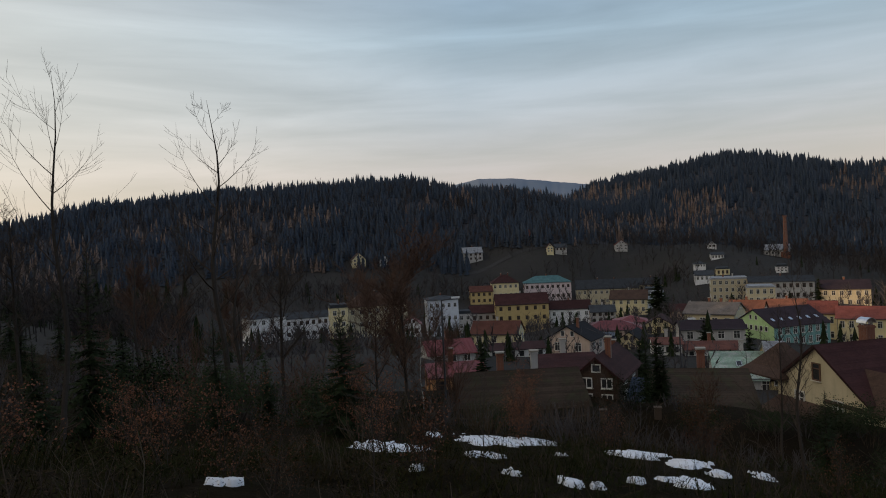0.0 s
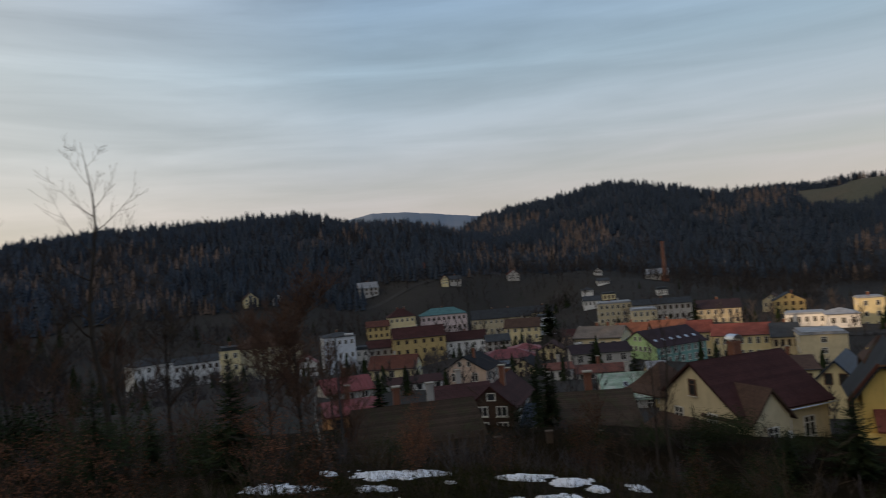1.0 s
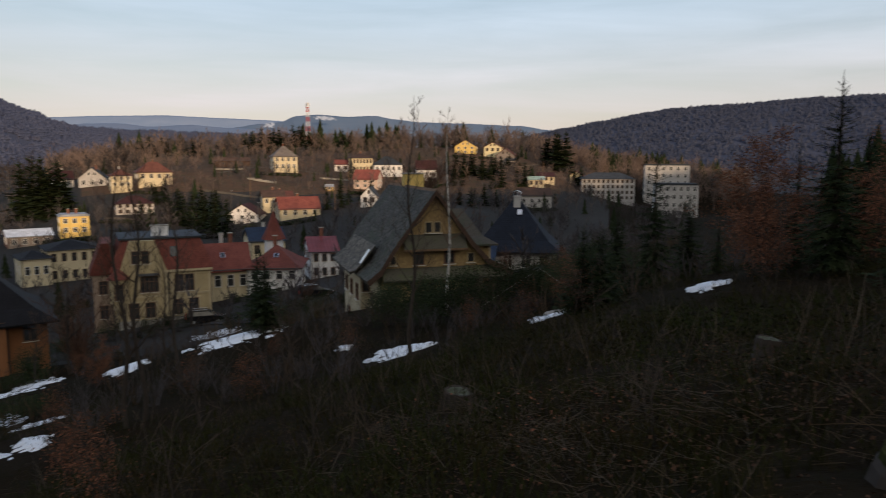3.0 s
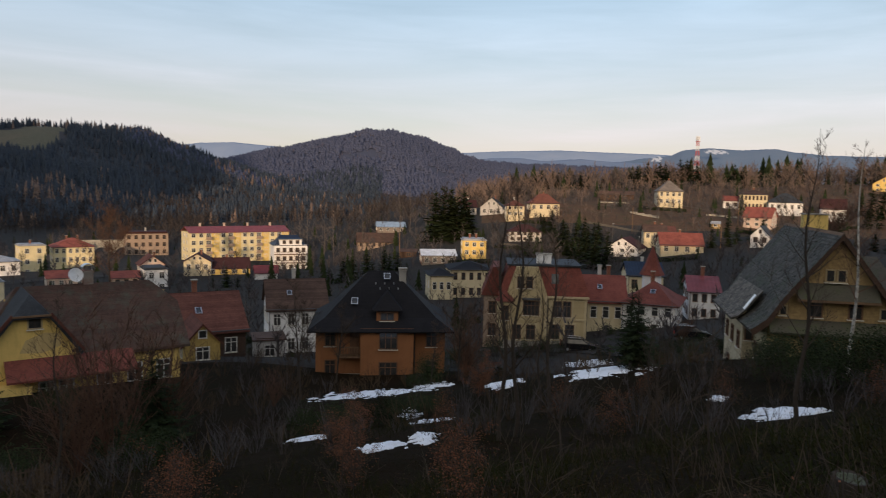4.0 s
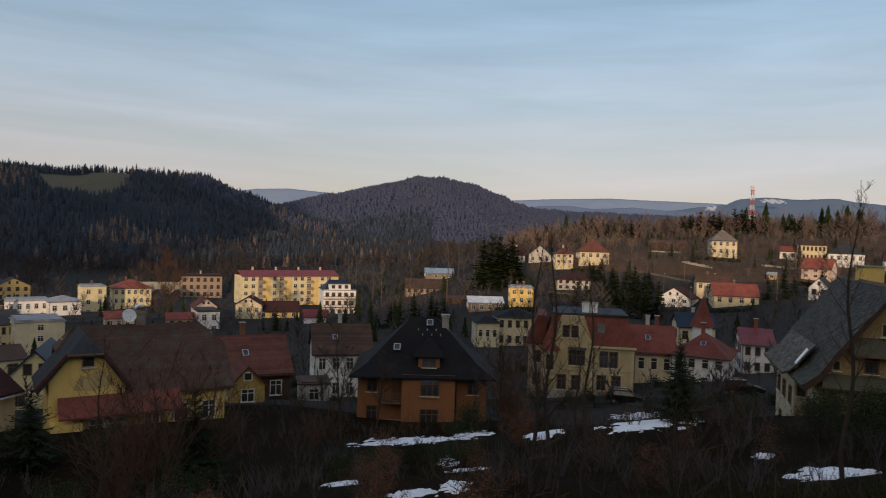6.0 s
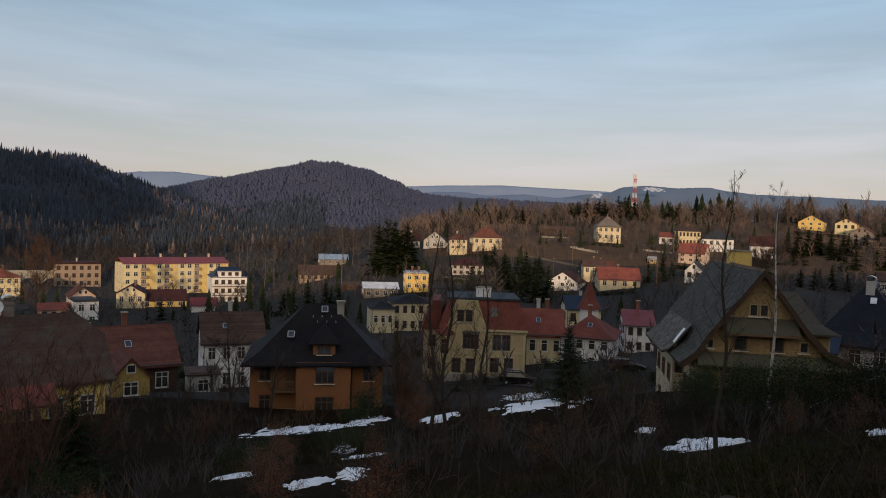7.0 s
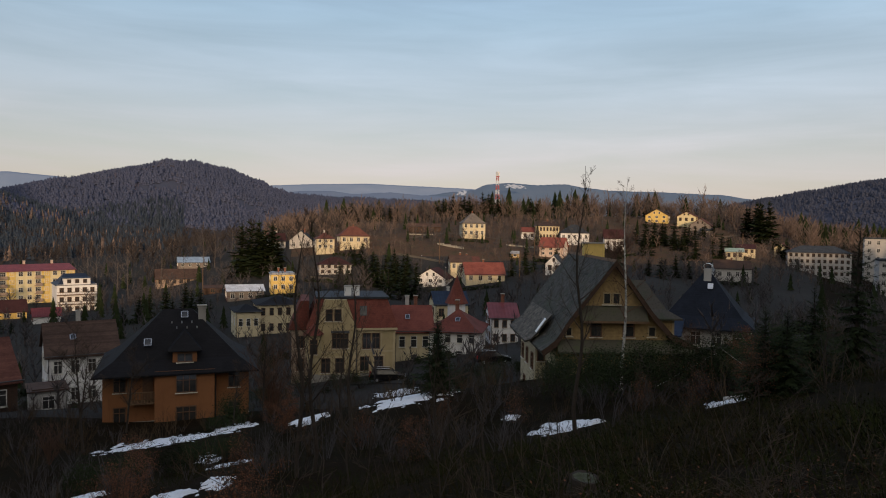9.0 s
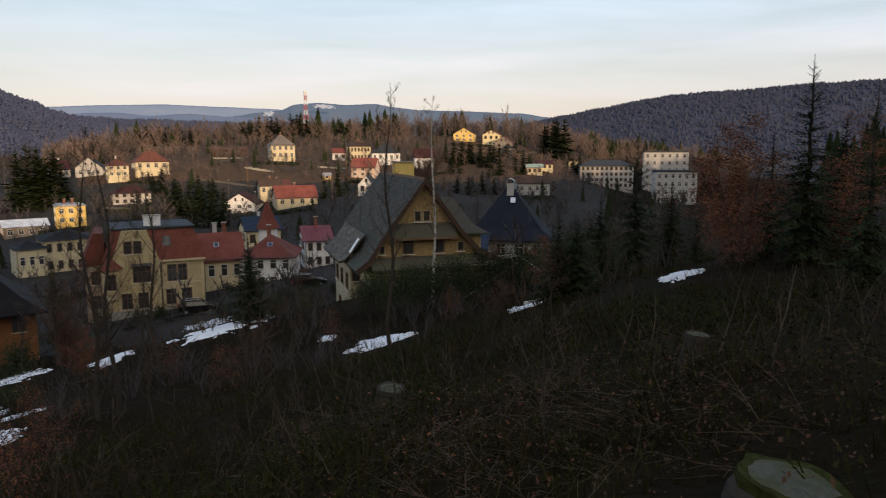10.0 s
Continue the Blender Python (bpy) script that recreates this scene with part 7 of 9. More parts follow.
shrub_dark = tree_thing("shrub", "tall dark yew-like shrub in the garden", "shrub", shrub_meshes(83, 1.5, 2.6, 2300, leaf=0.075), "garden shrubs")
grow_to(shrub_dark, [(91.4, 25.7, -20.2), (89.5, 20.6, -19.8), (90.2, 17.8, -19.2), (79.5, 5.0, -15.6), (81.4, 3.0, -14.9), (81.5, 1.2, -14.8), (85.3, -0.6, -16.0), (80.9, 27.9, -19.6), (69.1, 21.1, -17.0), (60.5, 22.3, -15.8), (46.2, -4.5, -7.8), (45.1, -5.4, -6.7), (41.7, -6.1, -6.3), (41.6, -7.1, -5.8), (39.2, -7.8, -5.5), (39.4, -9.2, -5.1), (38.7, -10.2, -5.3), (38.9, -11.4, -4.8), (36.9, -12.0, -4.7), (35.5, -12.6, -4.0), (31.9, -12.3, -2.9)])


def replicate(name, label, category, template, spots, mat, kind="stuff", smooth=False):
    """One joined mesh of many copies of a small template: spots are rows of x, y, z, size, turn, stretch."""
    tv, tf = template
    tv = np.array(tv, float)
    spots = np.array(spots, float)
    n, k = len(spots), len(tv)
    c, s = np.cos(spots[:, 4])[:, None], np.sin(spots[:, 4])[:, None]
    x = (tv[None, :, 0] * c - tv[None, :, 1] * s) * spots[:, 3:4] + spots[:, 0:1]
    y = (tv[None, :, 0] * s + tv[None, :, 1] * c) * spots[:, 3:4] + spots[:, 1:2]
    z = tv[None, :, 2] * spots[:, 3:4] * spots[:, 5:6] + spots[:, 2:3]
    verts = np.stack([x, y, z], 2).reshape(-1, 3)
    sizes = np.array([len(q) for q in tf])
    flat = np.concatenate([np.array(q) for q in tf])
    loops = (flat[None, :] + (np.arange(n) * k)[:, None]).ravel()
    totals = np.tile(sizes, n)
    starts = np.concatenate([[0], np.cumsum(totals)[:-1]])
    me = bpy.data.meshes.new(name)
    me.vertices.add(len(verts))
    me.vertices.foreach_set("co", verts.ravel().astype(np.float32))
    me.loops.add(len(loops))
    me.loops.foreach_set("vertex_index", loops.astype(np.int32))
    me.polygons.add(len(totals))
    me.polygons.foreach_set("loop_start", starts.astype(np.int32))
    me.polygons.foreach_set("loop_total", totals.astype(np.int32))
    me.polygons.foreach_set("use_smooth", np.full(len(totals), smooth))
    me.update(calc_edges=True)
    me.validate()
    me.materials.append(MATS[mat])
    return tagged(new(name, me), label, category, kind=kind)


def far_conifer(seed, tiers=4, n=7, wide=0.185):
    """One metre high: ragged tiers of star-shaped skirts."""
    rnd = random.Random(seed)
    v, f = [], []
    for k in range(tiers):
        z0, z1 = 0.06 + 0.9 * k / tiers * 0.92, min(1.0, 0.06 + 0.9 * (k + 1.55) / tiers)
        r = wide * (1 - k / tiers) ** 0.8 + 0.02
        i = len(v)
        for j in range(2 * n):
            a = j * math.pi / n + rnd.uniform(-0.15, 0.15)
            q = r * (rnd.uniform(0.85, 1.2) if j % 2 == 0 else rnd.uniform(0.45, 0.65))
            v.append((q * math.cos(a), q * math.sin(a), z0 + (rnd.uniform(-0.05, 0.02) if j % 2 == 0 else 0.03)))
        v.append((rnd.uniform(-0.01, 0.01), rnd.uniform(-0.01, 0.01), z1))
        f += [(i + j, i + (j + 1) % (2 * n), i + 2 * n) for j in range(2 * n)]
    return v, f


def far_bare(seed, n=46, w=0.0075):
    """One metre high: a thin trunk, limbs that fork upwards and outwards, and fine twigs on them."""
    rnd = random.Random(seed)
    v, f = [], []

    def blade(p, q, w):
        i = len(v)
        s = (q - p).cross(Vector((rnd.uniform(-1, 1), rnd.uniform(-1, 1), 0.2))).normalized() * w
        v.extend([tuple(p - s), tuple(p + s), tuple(q)])
        f.append((i, i + 1, i + 2))
    top = Vector((rnd.uniform(-0.05, 0.05), rnd.uniform(-0.05, 0.05), 0.9))
    for _ in range(2):
        blade(Vector((0, 0, -0.03)), top, max(0.013, w))
    limbs = max(5, n // 6)
    for k in range(limbs):
        z = 0.2 + 0.5 * k / limbs + rnd.uniform(-0.05, 0.05)
        a = k * 2.4 + rnd.uniform(-0.4, 0.4)
        out_r = rnd.uniform(0.5, 0.95)
        d = Vector((math.cos(a) * out_r, math.sin(a) * out_r, 1)).normalized()
        p = top * (z / 0.9)
        e = p + d * rnd.uniform(0.25, 0.42) * (1.2 - 0.6 * z)
        blade(p, e, w * 1.2)
        for _ in range(max(2, n // limbs - 1)):
            b = p.lerp(e, rnd.uniform(0.25, 0.95))
            t = (d * 0.8 + Vector((rnd.uniform(-1, 1), rnd.uniform(-1, 1), rnd.uniform(0, 0.9))) * 0.8).normalized()
            blade(b, b + t * rnd.uniform(0.08, 0.22), w * 0.8)
    return v, f


def scatter(n, az0, az1, r0, r1, size0, size1, keep, seed, wide=1.0):
    """Random rooted spots in a sector; keep(x, y, z, bearing, r) says where they may grow."""
    rng = np.random.default_rng(seed)
    az = np.radians(rng.uniform(az0, az1, n))
    r = np.sqrt(rng.uniform(r0 ** 2, r1 ** 2, n))
    x, y = r * np.sin(az), r * np.cos(az)
    z = ground(x, y)
    ok = keep(x, y, z, np.degrees(az), r)
    size = rng.uniform(size0, size1, n) * rng.choice([1, 1, 1, 0.8, 1.15], n)
    rows = np.stack([x, y, z - 0.3, size, rng.uniform(0, 6.283, n), rng.uniform(0.85, 1.2, n)], 1)
    return rows[ok]


def patchy(x, y, s, off=0.0):
    return hash_noise(x + off, y - off, s) + 0.5 * hash_noise(x - off, y, s * 2.7)


def clear_of_houses(x, y, z, b, r):
    ok = np.ones(len(x), bool)
    for px, py, pz, size in PADS:
        if size > 5.5:
            ok &= (x - px) ** 2 + (y - py) ** 2 > (size * 0.62 + 1.0) ** 2
    return ok


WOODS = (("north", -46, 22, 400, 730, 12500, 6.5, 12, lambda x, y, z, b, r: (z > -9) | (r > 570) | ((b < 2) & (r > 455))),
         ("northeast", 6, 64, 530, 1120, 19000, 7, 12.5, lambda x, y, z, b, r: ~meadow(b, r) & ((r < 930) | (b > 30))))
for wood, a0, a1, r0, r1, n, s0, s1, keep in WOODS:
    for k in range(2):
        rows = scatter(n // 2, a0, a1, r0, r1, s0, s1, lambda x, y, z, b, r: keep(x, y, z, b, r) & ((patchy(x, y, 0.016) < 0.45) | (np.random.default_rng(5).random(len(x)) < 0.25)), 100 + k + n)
        replicate("spruce_wood", "dense dark spruce wood on the hillside", "forest", far_conifer(k + 5, 5, 3, 0.2), rows, "needles_hazed", smooth=True)
    rows = scatter(n // 3, a0, a1, r0, r1, s0 * 0.85, s1 * 0.95, lambda x, y, z, b, r: keep(x, y, z, b, r) & (patchy(x, y, 0.016) > 0.35), 200 + n)
    replicate("larch_wood", "russet leafless larches among the spruces", "forest", far_conifer(9, 4, 3, 0.18), rows, "larch_far", smooth=True)


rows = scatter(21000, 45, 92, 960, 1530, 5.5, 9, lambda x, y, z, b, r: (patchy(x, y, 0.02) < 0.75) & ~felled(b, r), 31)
replicate("far_wood", "wooded hill in the middle distance", "forest", far_conifer(12, 2, 4, 0.46), rows, "wood_hazed", smooth=True)
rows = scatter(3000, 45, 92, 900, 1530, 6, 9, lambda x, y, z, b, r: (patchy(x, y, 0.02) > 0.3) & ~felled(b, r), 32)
replicate("far_wood", "brown leafless woodland on the far hill", "forest", far_bare(3, 16, 0.02), rows, "larch_hazed")
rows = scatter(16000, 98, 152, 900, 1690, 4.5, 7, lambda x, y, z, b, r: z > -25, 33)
replicate("far_wood", "wooded ridge beyond the estate", "forest", far_conifer(13, 2, 4, 0.5), rows, "ridge_hazed", smooth=True)
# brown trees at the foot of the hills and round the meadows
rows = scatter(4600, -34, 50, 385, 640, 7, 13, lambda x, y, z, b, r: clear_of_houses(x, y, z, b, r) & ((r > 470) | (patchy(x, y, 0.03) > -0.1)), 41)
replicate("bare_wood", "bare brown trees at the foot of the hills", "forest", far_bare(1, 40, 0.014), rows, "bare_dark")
# bare_dark puts the valley floor's shadow into these trees
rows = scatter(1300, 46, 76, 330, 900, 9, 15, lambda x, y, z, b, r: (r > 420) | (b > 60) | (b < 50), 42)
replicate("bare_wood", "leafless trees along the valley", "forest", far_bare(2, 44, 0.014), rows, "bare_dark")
# belt of trees along the crest with the mast, russet and brightened for the sun
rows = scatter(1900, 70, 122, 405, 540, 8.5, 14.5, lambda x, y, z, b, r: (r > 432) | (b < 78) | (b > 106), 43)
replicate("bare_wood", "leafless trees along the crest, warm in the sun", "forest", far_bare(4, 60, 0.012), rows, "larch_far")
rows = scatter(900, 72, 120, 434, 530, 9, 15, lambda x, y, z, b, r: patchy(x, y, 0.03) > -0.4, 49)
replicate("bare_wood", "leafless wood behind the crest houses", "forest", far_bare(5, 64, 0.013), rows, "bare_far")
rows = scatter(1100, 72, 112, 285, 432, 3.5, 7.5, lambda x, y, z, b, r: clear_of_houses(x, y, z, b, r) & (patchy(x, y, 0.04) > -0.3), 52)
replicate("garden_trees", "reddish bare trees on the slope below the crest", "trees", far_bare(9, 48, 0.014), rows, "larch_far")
rows = scatter(520, 74, 120, 432, 530, 10, 16.5, lambda x, y, z, b, r: patchy(x, y, 0.035) > 0.1, 44)
replicate("spruce_wood", "spruces along the crest", "forest", far_conifer(21, 6, 8, 0.24), rows, "needles")
# unseen wood added on the hill behind the path to shade the town
rows = scatter(1500, 165, 308, 45, 330, 11, 15, lambda x, y, z, b, r: (r > 60), 45)
replicate("spruce_wood", "unseen spruce wood added behind the path for shade", "forest", far_conifer(22, 2, 3), rows, "needles")
rows = scatter(900, 112, 165, 120, 320, 7, 12, lambda x, y, z, b, r: b > 127, 46)
replicate("spruce_wood", "dark spruces beside the clearing", "forest", far_conifer(23, 5, 7), rows, "needles")
rows = scatter(1400, -70, -20, 90, 420, 8, 13, lambda x, y, z, b, r: r > 30, 47)
replicate("bare_wood", "dark leafless trees below the path", "forest", far_bare(6, 80, 0.009), rows, "bare_dark")
rows = scatter(420, -70, -20, 300, 440, 8, 13, lambda x, y, z, b, r: r > 30, 48)
replicate("spruce_wood", "spruces below the path", "forest", far_conifer(24, 5, 7), rows, "needles")

# single trees between the houses
town_spruce = tree_thing("spruce", "dark spruce standing between the houses", "tree", conifer_meshes(5, 12, 3.1, 22, 9, 0.0, 2, 1.8), "spruces in the town")
town_spots = [(433.8, 106.7, 10.6), (430.1, 100.8, 12.7), (433.5, 94.8, 13.3), (442.5, 91.3, 12.6), (434.0, 83.1, 13.2), (439.9, 78.9, 12.0), (429.7, 44.3, 16.4), (436.3, 39.2, 18.8), (430.9, 31.9, 18.0), (441.6, 21.5, 20.7), (437.9, 16.2, 19.2), (452.0, 12.6, 19.2), (432.2, -7.9, 18.3), (383.5, -122.7, 15.3), (377.0, -126.6, 16.5), (54.7, 128.9, -18.5), (91.0, 306.8, -18.2), (3.5, 74.9, -10.7), (51.0, 141.1, -17.8), (-8.6, 119.7, -14.5), (139.4, 265.6, -20.7), (24.7, 91.7, -14.1), (265.3, 100.3, 1.3), (263.2, 96.5, 2.0), (264.0, 94.4, -1.0), (277.6, 59.6, -6.6), (267.4, 45.2, -9.2), (266.1, -37.4, -4.7), (310.2, -75.1, -2.4), (314.8, -86.9, -1.0), (344.5, -124.1, -2.9), (340.5, -59.8, 3.9), (336.0, -62.9, 3.2), (338.2, -72.1, 3.6), (337.2, -76.6, 2.7), (366.3, -97.0, 4.9), (190.0, 89.9, -17.0), (181.7, 95.8, -19.0), (182.5, 99.2, -19.9), (186.5, 86.5, -18.2), (242.0, 36.7, -11.1), (254.4, 49.1, -11.0), (265.1, -15.0, -7.4), (259.5, -4.0, -7.5), (220.0, 38.5, -12.9), (225.9, 34.9, -14.9), (168.3, 129.2, -22.9)] + [(287, 62, -7), (262, 52, -9), (258, 40, -10), (243, 60, -13), (352, -82, 2.5), (326, -70, -1), (318, -58, -3), (300, -38, -6), (276, -60, -9), (262, -52, -10)]
rc = random.Random(29)
for x, y, top in town_spots[:]:
    if math.hypot(x, y) > 200:
        for _ in range(2):
            town_spots.append((x + rc.uniform(-3, 6), y + rc.choice((-1, 1)) * rc.uniform(2.5, 5.0), top - rc.uniform(0.5, 4.5)))
grow_to(town_spruce, town_spots)
crest_birch = tree_thing("bare_tree", "tall leafless tree on the crest, warm in the sun", "tree", branching(93, 14.0, 0.6, 4, 0.3, "twig_town", "twig_town", kids=6, thick=0.009, up=0.5, reach=0.6, fine=0.025), "bare trees on the crest")
grow_to(crest_birch, [(407.9, 107.0, 7.2), (406.7, 65.5, 12.6), (409.7, 59.5, 14.7), (408.7, 51.8, 12.9), (404.5, 45.3, 8.4), (422.1, 6.7, 16.1), (427.2, 0.3, 17.0), (431.9, -19.3, 16.9), (431.5, -27.3, 17.6), (429.4, -50.7, 21.8), (430.9, -55.5, 23.6), (428.1, -61.3, 23.2), (428.9, -69.2, 21.4), (425.9, -75.4, 22.0), (424.4, -83.6, 20.8), (410.3, -100.9, 18.6), (408.7, -107.6, 18.0), (398.0, -109.0, 15.9), (391.4, -113.9, 14.6), (381.0, -130.2, 11.2), (229.7, 143.7, -7.0), (232.9, 142.4, -6.0), (242.7, 141.6, -7.1), (241.2, 123.9, -10.8), (240.4, 135.7, -9.0), (301.8, 136.6, -1.6), (308.4, 134.2, -0.7), (311.4, 127.2, -1.6), (323.5, 109.5, -7.5), (410.4, -39.9, 10.1), (393.8, -83.5, 9.7)])
town_tree = tree_thing("bare_tree", "bare garden tree with a brown crown", "tree", branching(91, 8.5, 0.7, 4, 0.2, "bark", "twig_town", kids=4, thick=0.013, up=0.4, fine=0.02), "bare trees in the town")
rt = random.Random(17)
spots = [(294.3, 43.0, -1.8), (292.2, 33.3, -5.0), (294.2, 6.0, -3.2), (277.9, 1.2, -6.1), (271.3, 11.5, -8.4), (258.3, 22.8, -11.3), (223.4, -11.4, -11.4), (245.0, 2.5, -13.0), (336.7, -25.8, 1.0), (330.2, -50.6, 0.4), (326.9, -85.7, 1.2), (364.1, -105.2, 2.9), (341.9, -105.9, 0.4), (338.5, -116.3, -1.7), (303.4, -110.5, -5.7), (279.6, -30.1, -5.3), (290.3, -50.1, -7.1), (265.9, 66.9, -9.8), (265.4, 80.2, -8.0), (250.3, 86.2, -11.0), (253.4, 111.8, -12.9), (283.4, 135.7, -12.4), (281.1, 163.1, -15.6), (209.4, 60.8, -13.1), (223.3, 48.2, -13.4), (286.8, 77.3, -2.6), (278.2, 93.8, -6.4), (207.5, 37.8, -15.5), (208.9, -1.5, -15.8), (213.6, -5.4, -12.7), (168.1, -6.7, -15.0), (285.7, 147.2, -15.2), (287.9, 159.0, -16.9), (295.2, 177.0, -14.0), (296.0, 183.2, -11.6), (212.2, 120.3, -20.7), (179.4, 79.8, -19.6), (200.8, 63.4, -14.3), (270.8, 44.7, -9.3), (240.4, 28.6, -15.5), (222.9, -19.6, -11.1), (394.3, -145.5, 3.9), (291.7, -88.9, -8.1), (291.5, -76.9, -8.5)]
spots = [(x, y, (top - gz(x, y)) / 10.5) for x, y, top in spots]
while len(spots) < 120:
    b, r = rt.uniform(-20, 118), rt.uniform(70, 420)
    x, y = polar(b, r)
    if all((x - p[0]) ** 2 + (y - p[1]) ** 2 > (p[3] * 0.75 + 2.5) ** 2 for p in PADS):
        spots.append((x, y, rt.uniform(0.45, 1.0) * (0.8 if r < 130 else 1.0)))
grow(town_tree, spots)
rows = scatter(900, -24, 118, 150, 440, 5, 9.5, lambda x, y, z, b, r: clear_of_houses(x, y, z, b, r) & (patchy(x, y, 0.03) > -0.2), 53)
replicate("garden_trees", "leafless fruit trees and alders between the houses", "trees", far_bare(8, 90, 0.012), rows, "bare_far")

# garden scrub and small trees that fill the gaps between the houses
rows = scatter(8000, -24, 118, 80, 430, 2.0, 6.0, lambda x, y, z, b, r: clear_of_houses(x, y, z, b, r) & (patchy(x, y, 0.05) > -0.55), 51)
replicate("garden_scrub", "bare brown bushes and small trees between the houses", "bushes", far_bare(7, 34, 0.022), rows, "bare_far")
rows = scatter(520, -24, 118, 110, 430, 3.0, 8.0, lambda x, y, z, b, r: clear_of_houses(x, y, z, b, r), 52)
replicate("garden_conifers", "small dark conifers in the gardens", "bushes", far_conifer(31, 5, 8), rows, "needles")


def hedge(x0, y0, x1, y1, h, seed):
    """A clipped hedge that follows the ground: a bank of small leaf clumps over stems."""
    rng = np.random.default_rng(seed)
    ln = math.hypot(x1 - x0, y1 - y0)
    n = int(ln * 45)
    u, q = rng.random(n), rng.uniform(-0.5, 0.5, n)
    x = x0 + (x1 - x0) * u - (y1 - y0) / ln * q
    y = y0 + (y1 - y0) * u + (x1 - x0) / ln * q
    z = ground(x, y) + h * rng.uniform(0.05, 1.0, n) * (0.85 + 0.15 * np.sin(u * ln * 1.3))
    d = rng.normal(0, 1, (n, 2, 3))
    d /= np.linalg.norm(d, axis=2, keepdims=True)
    c = np.stack([x, y, z], 1)
    a, b = d[:, 0] * 0.3, d[:, 1] * 0.22
    v = np.stack([c - a, c + b, c + a, c - b], 1).reshape(-1, 3)
    me = bpy.data.meshes.new("hedge")
    me.from_pydata(v.tolist(), [], [(4 * k, 4 * k + 1, 4 * k + 2, 4 * k + 3) for k in range(n)])
    me.materials.append(MATS["shrub"])
    tagged(new("hedge", me), "clipped dark garden hedge", "hedge", "garden hedges")


def garden_wall(points, h):
    """Low rubble wall with a flat coping, stepping along a terrace."""
    s, cope = Shape(), Shape()
    for (x0, y0), (x1, y1) in zip(points, points[1:]):
        n = max(2, int(math.hypot(x1 - x0, y1 - y0) / 3))
        dx, dy = (x1 - x0) / n, (y1 - y0) / n
        for k in range(n):
            px, py = x0 + dx * (k + 0.5), y0 + dy * (k + 0.5)
            ux, uy = dx / math.hypot(dx, dy), dy / math.hypot(dx, dy)
            hl = math.hypot(dx, dy) / 2
            z = gz(px, py)
            for shape, r, za, zb in ((s, 0.22, z - 1.2, z + h), (cope, 0.28, z + h, z + h + 0.1)):
                c = [(px + sx * ux * hl - sy * uy * r, py + sx * uy * hl + sy * ux * r, zz) for zz in (za, zb) for sy in (-1, 1) for sx in (-1, 1)]
                shape.add(c, [(0, 2, 3, 1), (4, 5, 7, 6), (0, 1, 5, 4), (2, 6, 7, 3), (0, 4, 6, 2), (1, 3, 7, 5)])
    t = thing("garden_wall", "low pale rubble wall holding a garden terrace", "wall", None, "garden walls")
    part("masonry", s, "stone", t)
    part("coping", cope, "w_stone", t)


for k, (x0, y0, x1, y1, h) in enumerate(((287, 60, 286, 74, 1.3), (322, 12, 323, 30, 1.5), (333, -8, 331, -24, 1.3), (284, -8, 283, -22, 1.4), (238, 4, 237, 18, 1.4), (241, 24, 240, 38, 1.3),
                                         (400, -68, 396, -88, 1.4), (310, -82, 312, -98, 1.5), (268, -70, 270, -88, 1.5), (205, 62, 201, 74, 1.4), (256, 62, 254, 76, 1.5), (178, 92, 172, 104, 1.5), (320, -36, 317, -52, 1.4))):
    hedge(x0, y0, x1, y1, h, 70 + k)
garden_wall([(312, 34), (306, 22)], 0.7)
garden_wall([(318, 4), (320, -8)], 0.6)
garden_wall([(334, 50), (338, 38)], 0.6)


def thicket(seed):
    """A bare shrub one metre high with forked shoots."""
    rnd = random.Random(seed)
    s = Shape()
    for _ in range(9):
        a = rnd.uniform(0, 6.283)
        d = Vector((math.cos(a) * rnd.uniform(0.1, 0.7), math.sin(a) * rnd.uniform(0.1, 0.7), 1)).normalized()
        p = Vector((math.cos(a) * 0.08, math.sin(a) * 0.08, -0.05))
        m = p + d * rnd.uniform(0.35, 0.55)
        e = m + (d + Vector((rnd.uniform(-0.4, 0.4), rnd.uniform(-0.4, 0.4), 0.1))).normalized() * rnd.uniform(0.3, 0.5)
        s.tube(p, m, 0.010, 0.007, 3, False).tube(m, e, 0.007, 0.003, 3, False)
        for _ in range(4):
            b = p.lerp(m, rnd.uniform(0.5, 1.0)) if rnd.random() < 0.5 else m.lerp(e, rnd.random())
            t = b + (d + Vector((rnd.uniform(-1, 1), rnd.uniform(-1, 1), 0.2))).normalized() * rnd.uniform(0.12, 0.3)
            s.tube(b, t, 0.005, 0.002, 3, False)
    return s.v, s.f


rows = scatter(1000, -45, 125, 15, 85, 0.9, 2.4, lambda x, y, z, b, r: clear_of_houses(x, y, z, b, r) & (patchy(x, y, 0.12) > -0.2) & ~((b > 60) & (r < 30)), 61)
replicate("thicket", "dense bare thicket on the lower slope", "bushes", thicket(3), rows, "brush")

rows = scatter(700, 20, 112, 62, 135, 1.0, 2.8, lambda x, y, z, b, r: clear_of_houses(x, y, z, b, r) & (patchy(x, y, 0.09) > -0.3) & (np.hypot(x - 88, y - 14) > 8), 62)
replicate("thicket", "bare hedges and brush in the gardens below", "bushes", thicket(5), rows, "bare_brush")
rows = scatter(170, 20, 112, 62, 135, 0.9, 2.2, lambda x, y, z, b, r: clear_of_houses(x, y, z, b, r) & (patchy(x, y, 0.07) > 0.2) & (np.hypot(x - 88, y - 14) > 8), 63)
bush = shrub_meshes(84, 0.75, 1.0, 500, leaf=0.12)[1][1]
replicate("garden_shrubs", "dark evergreen bushes in the gardens", "bushes", ([tuple(q.co) for q in bush.vertices], [tuple(q.vertices) for q in bush.polygons]), rows, "shrub")

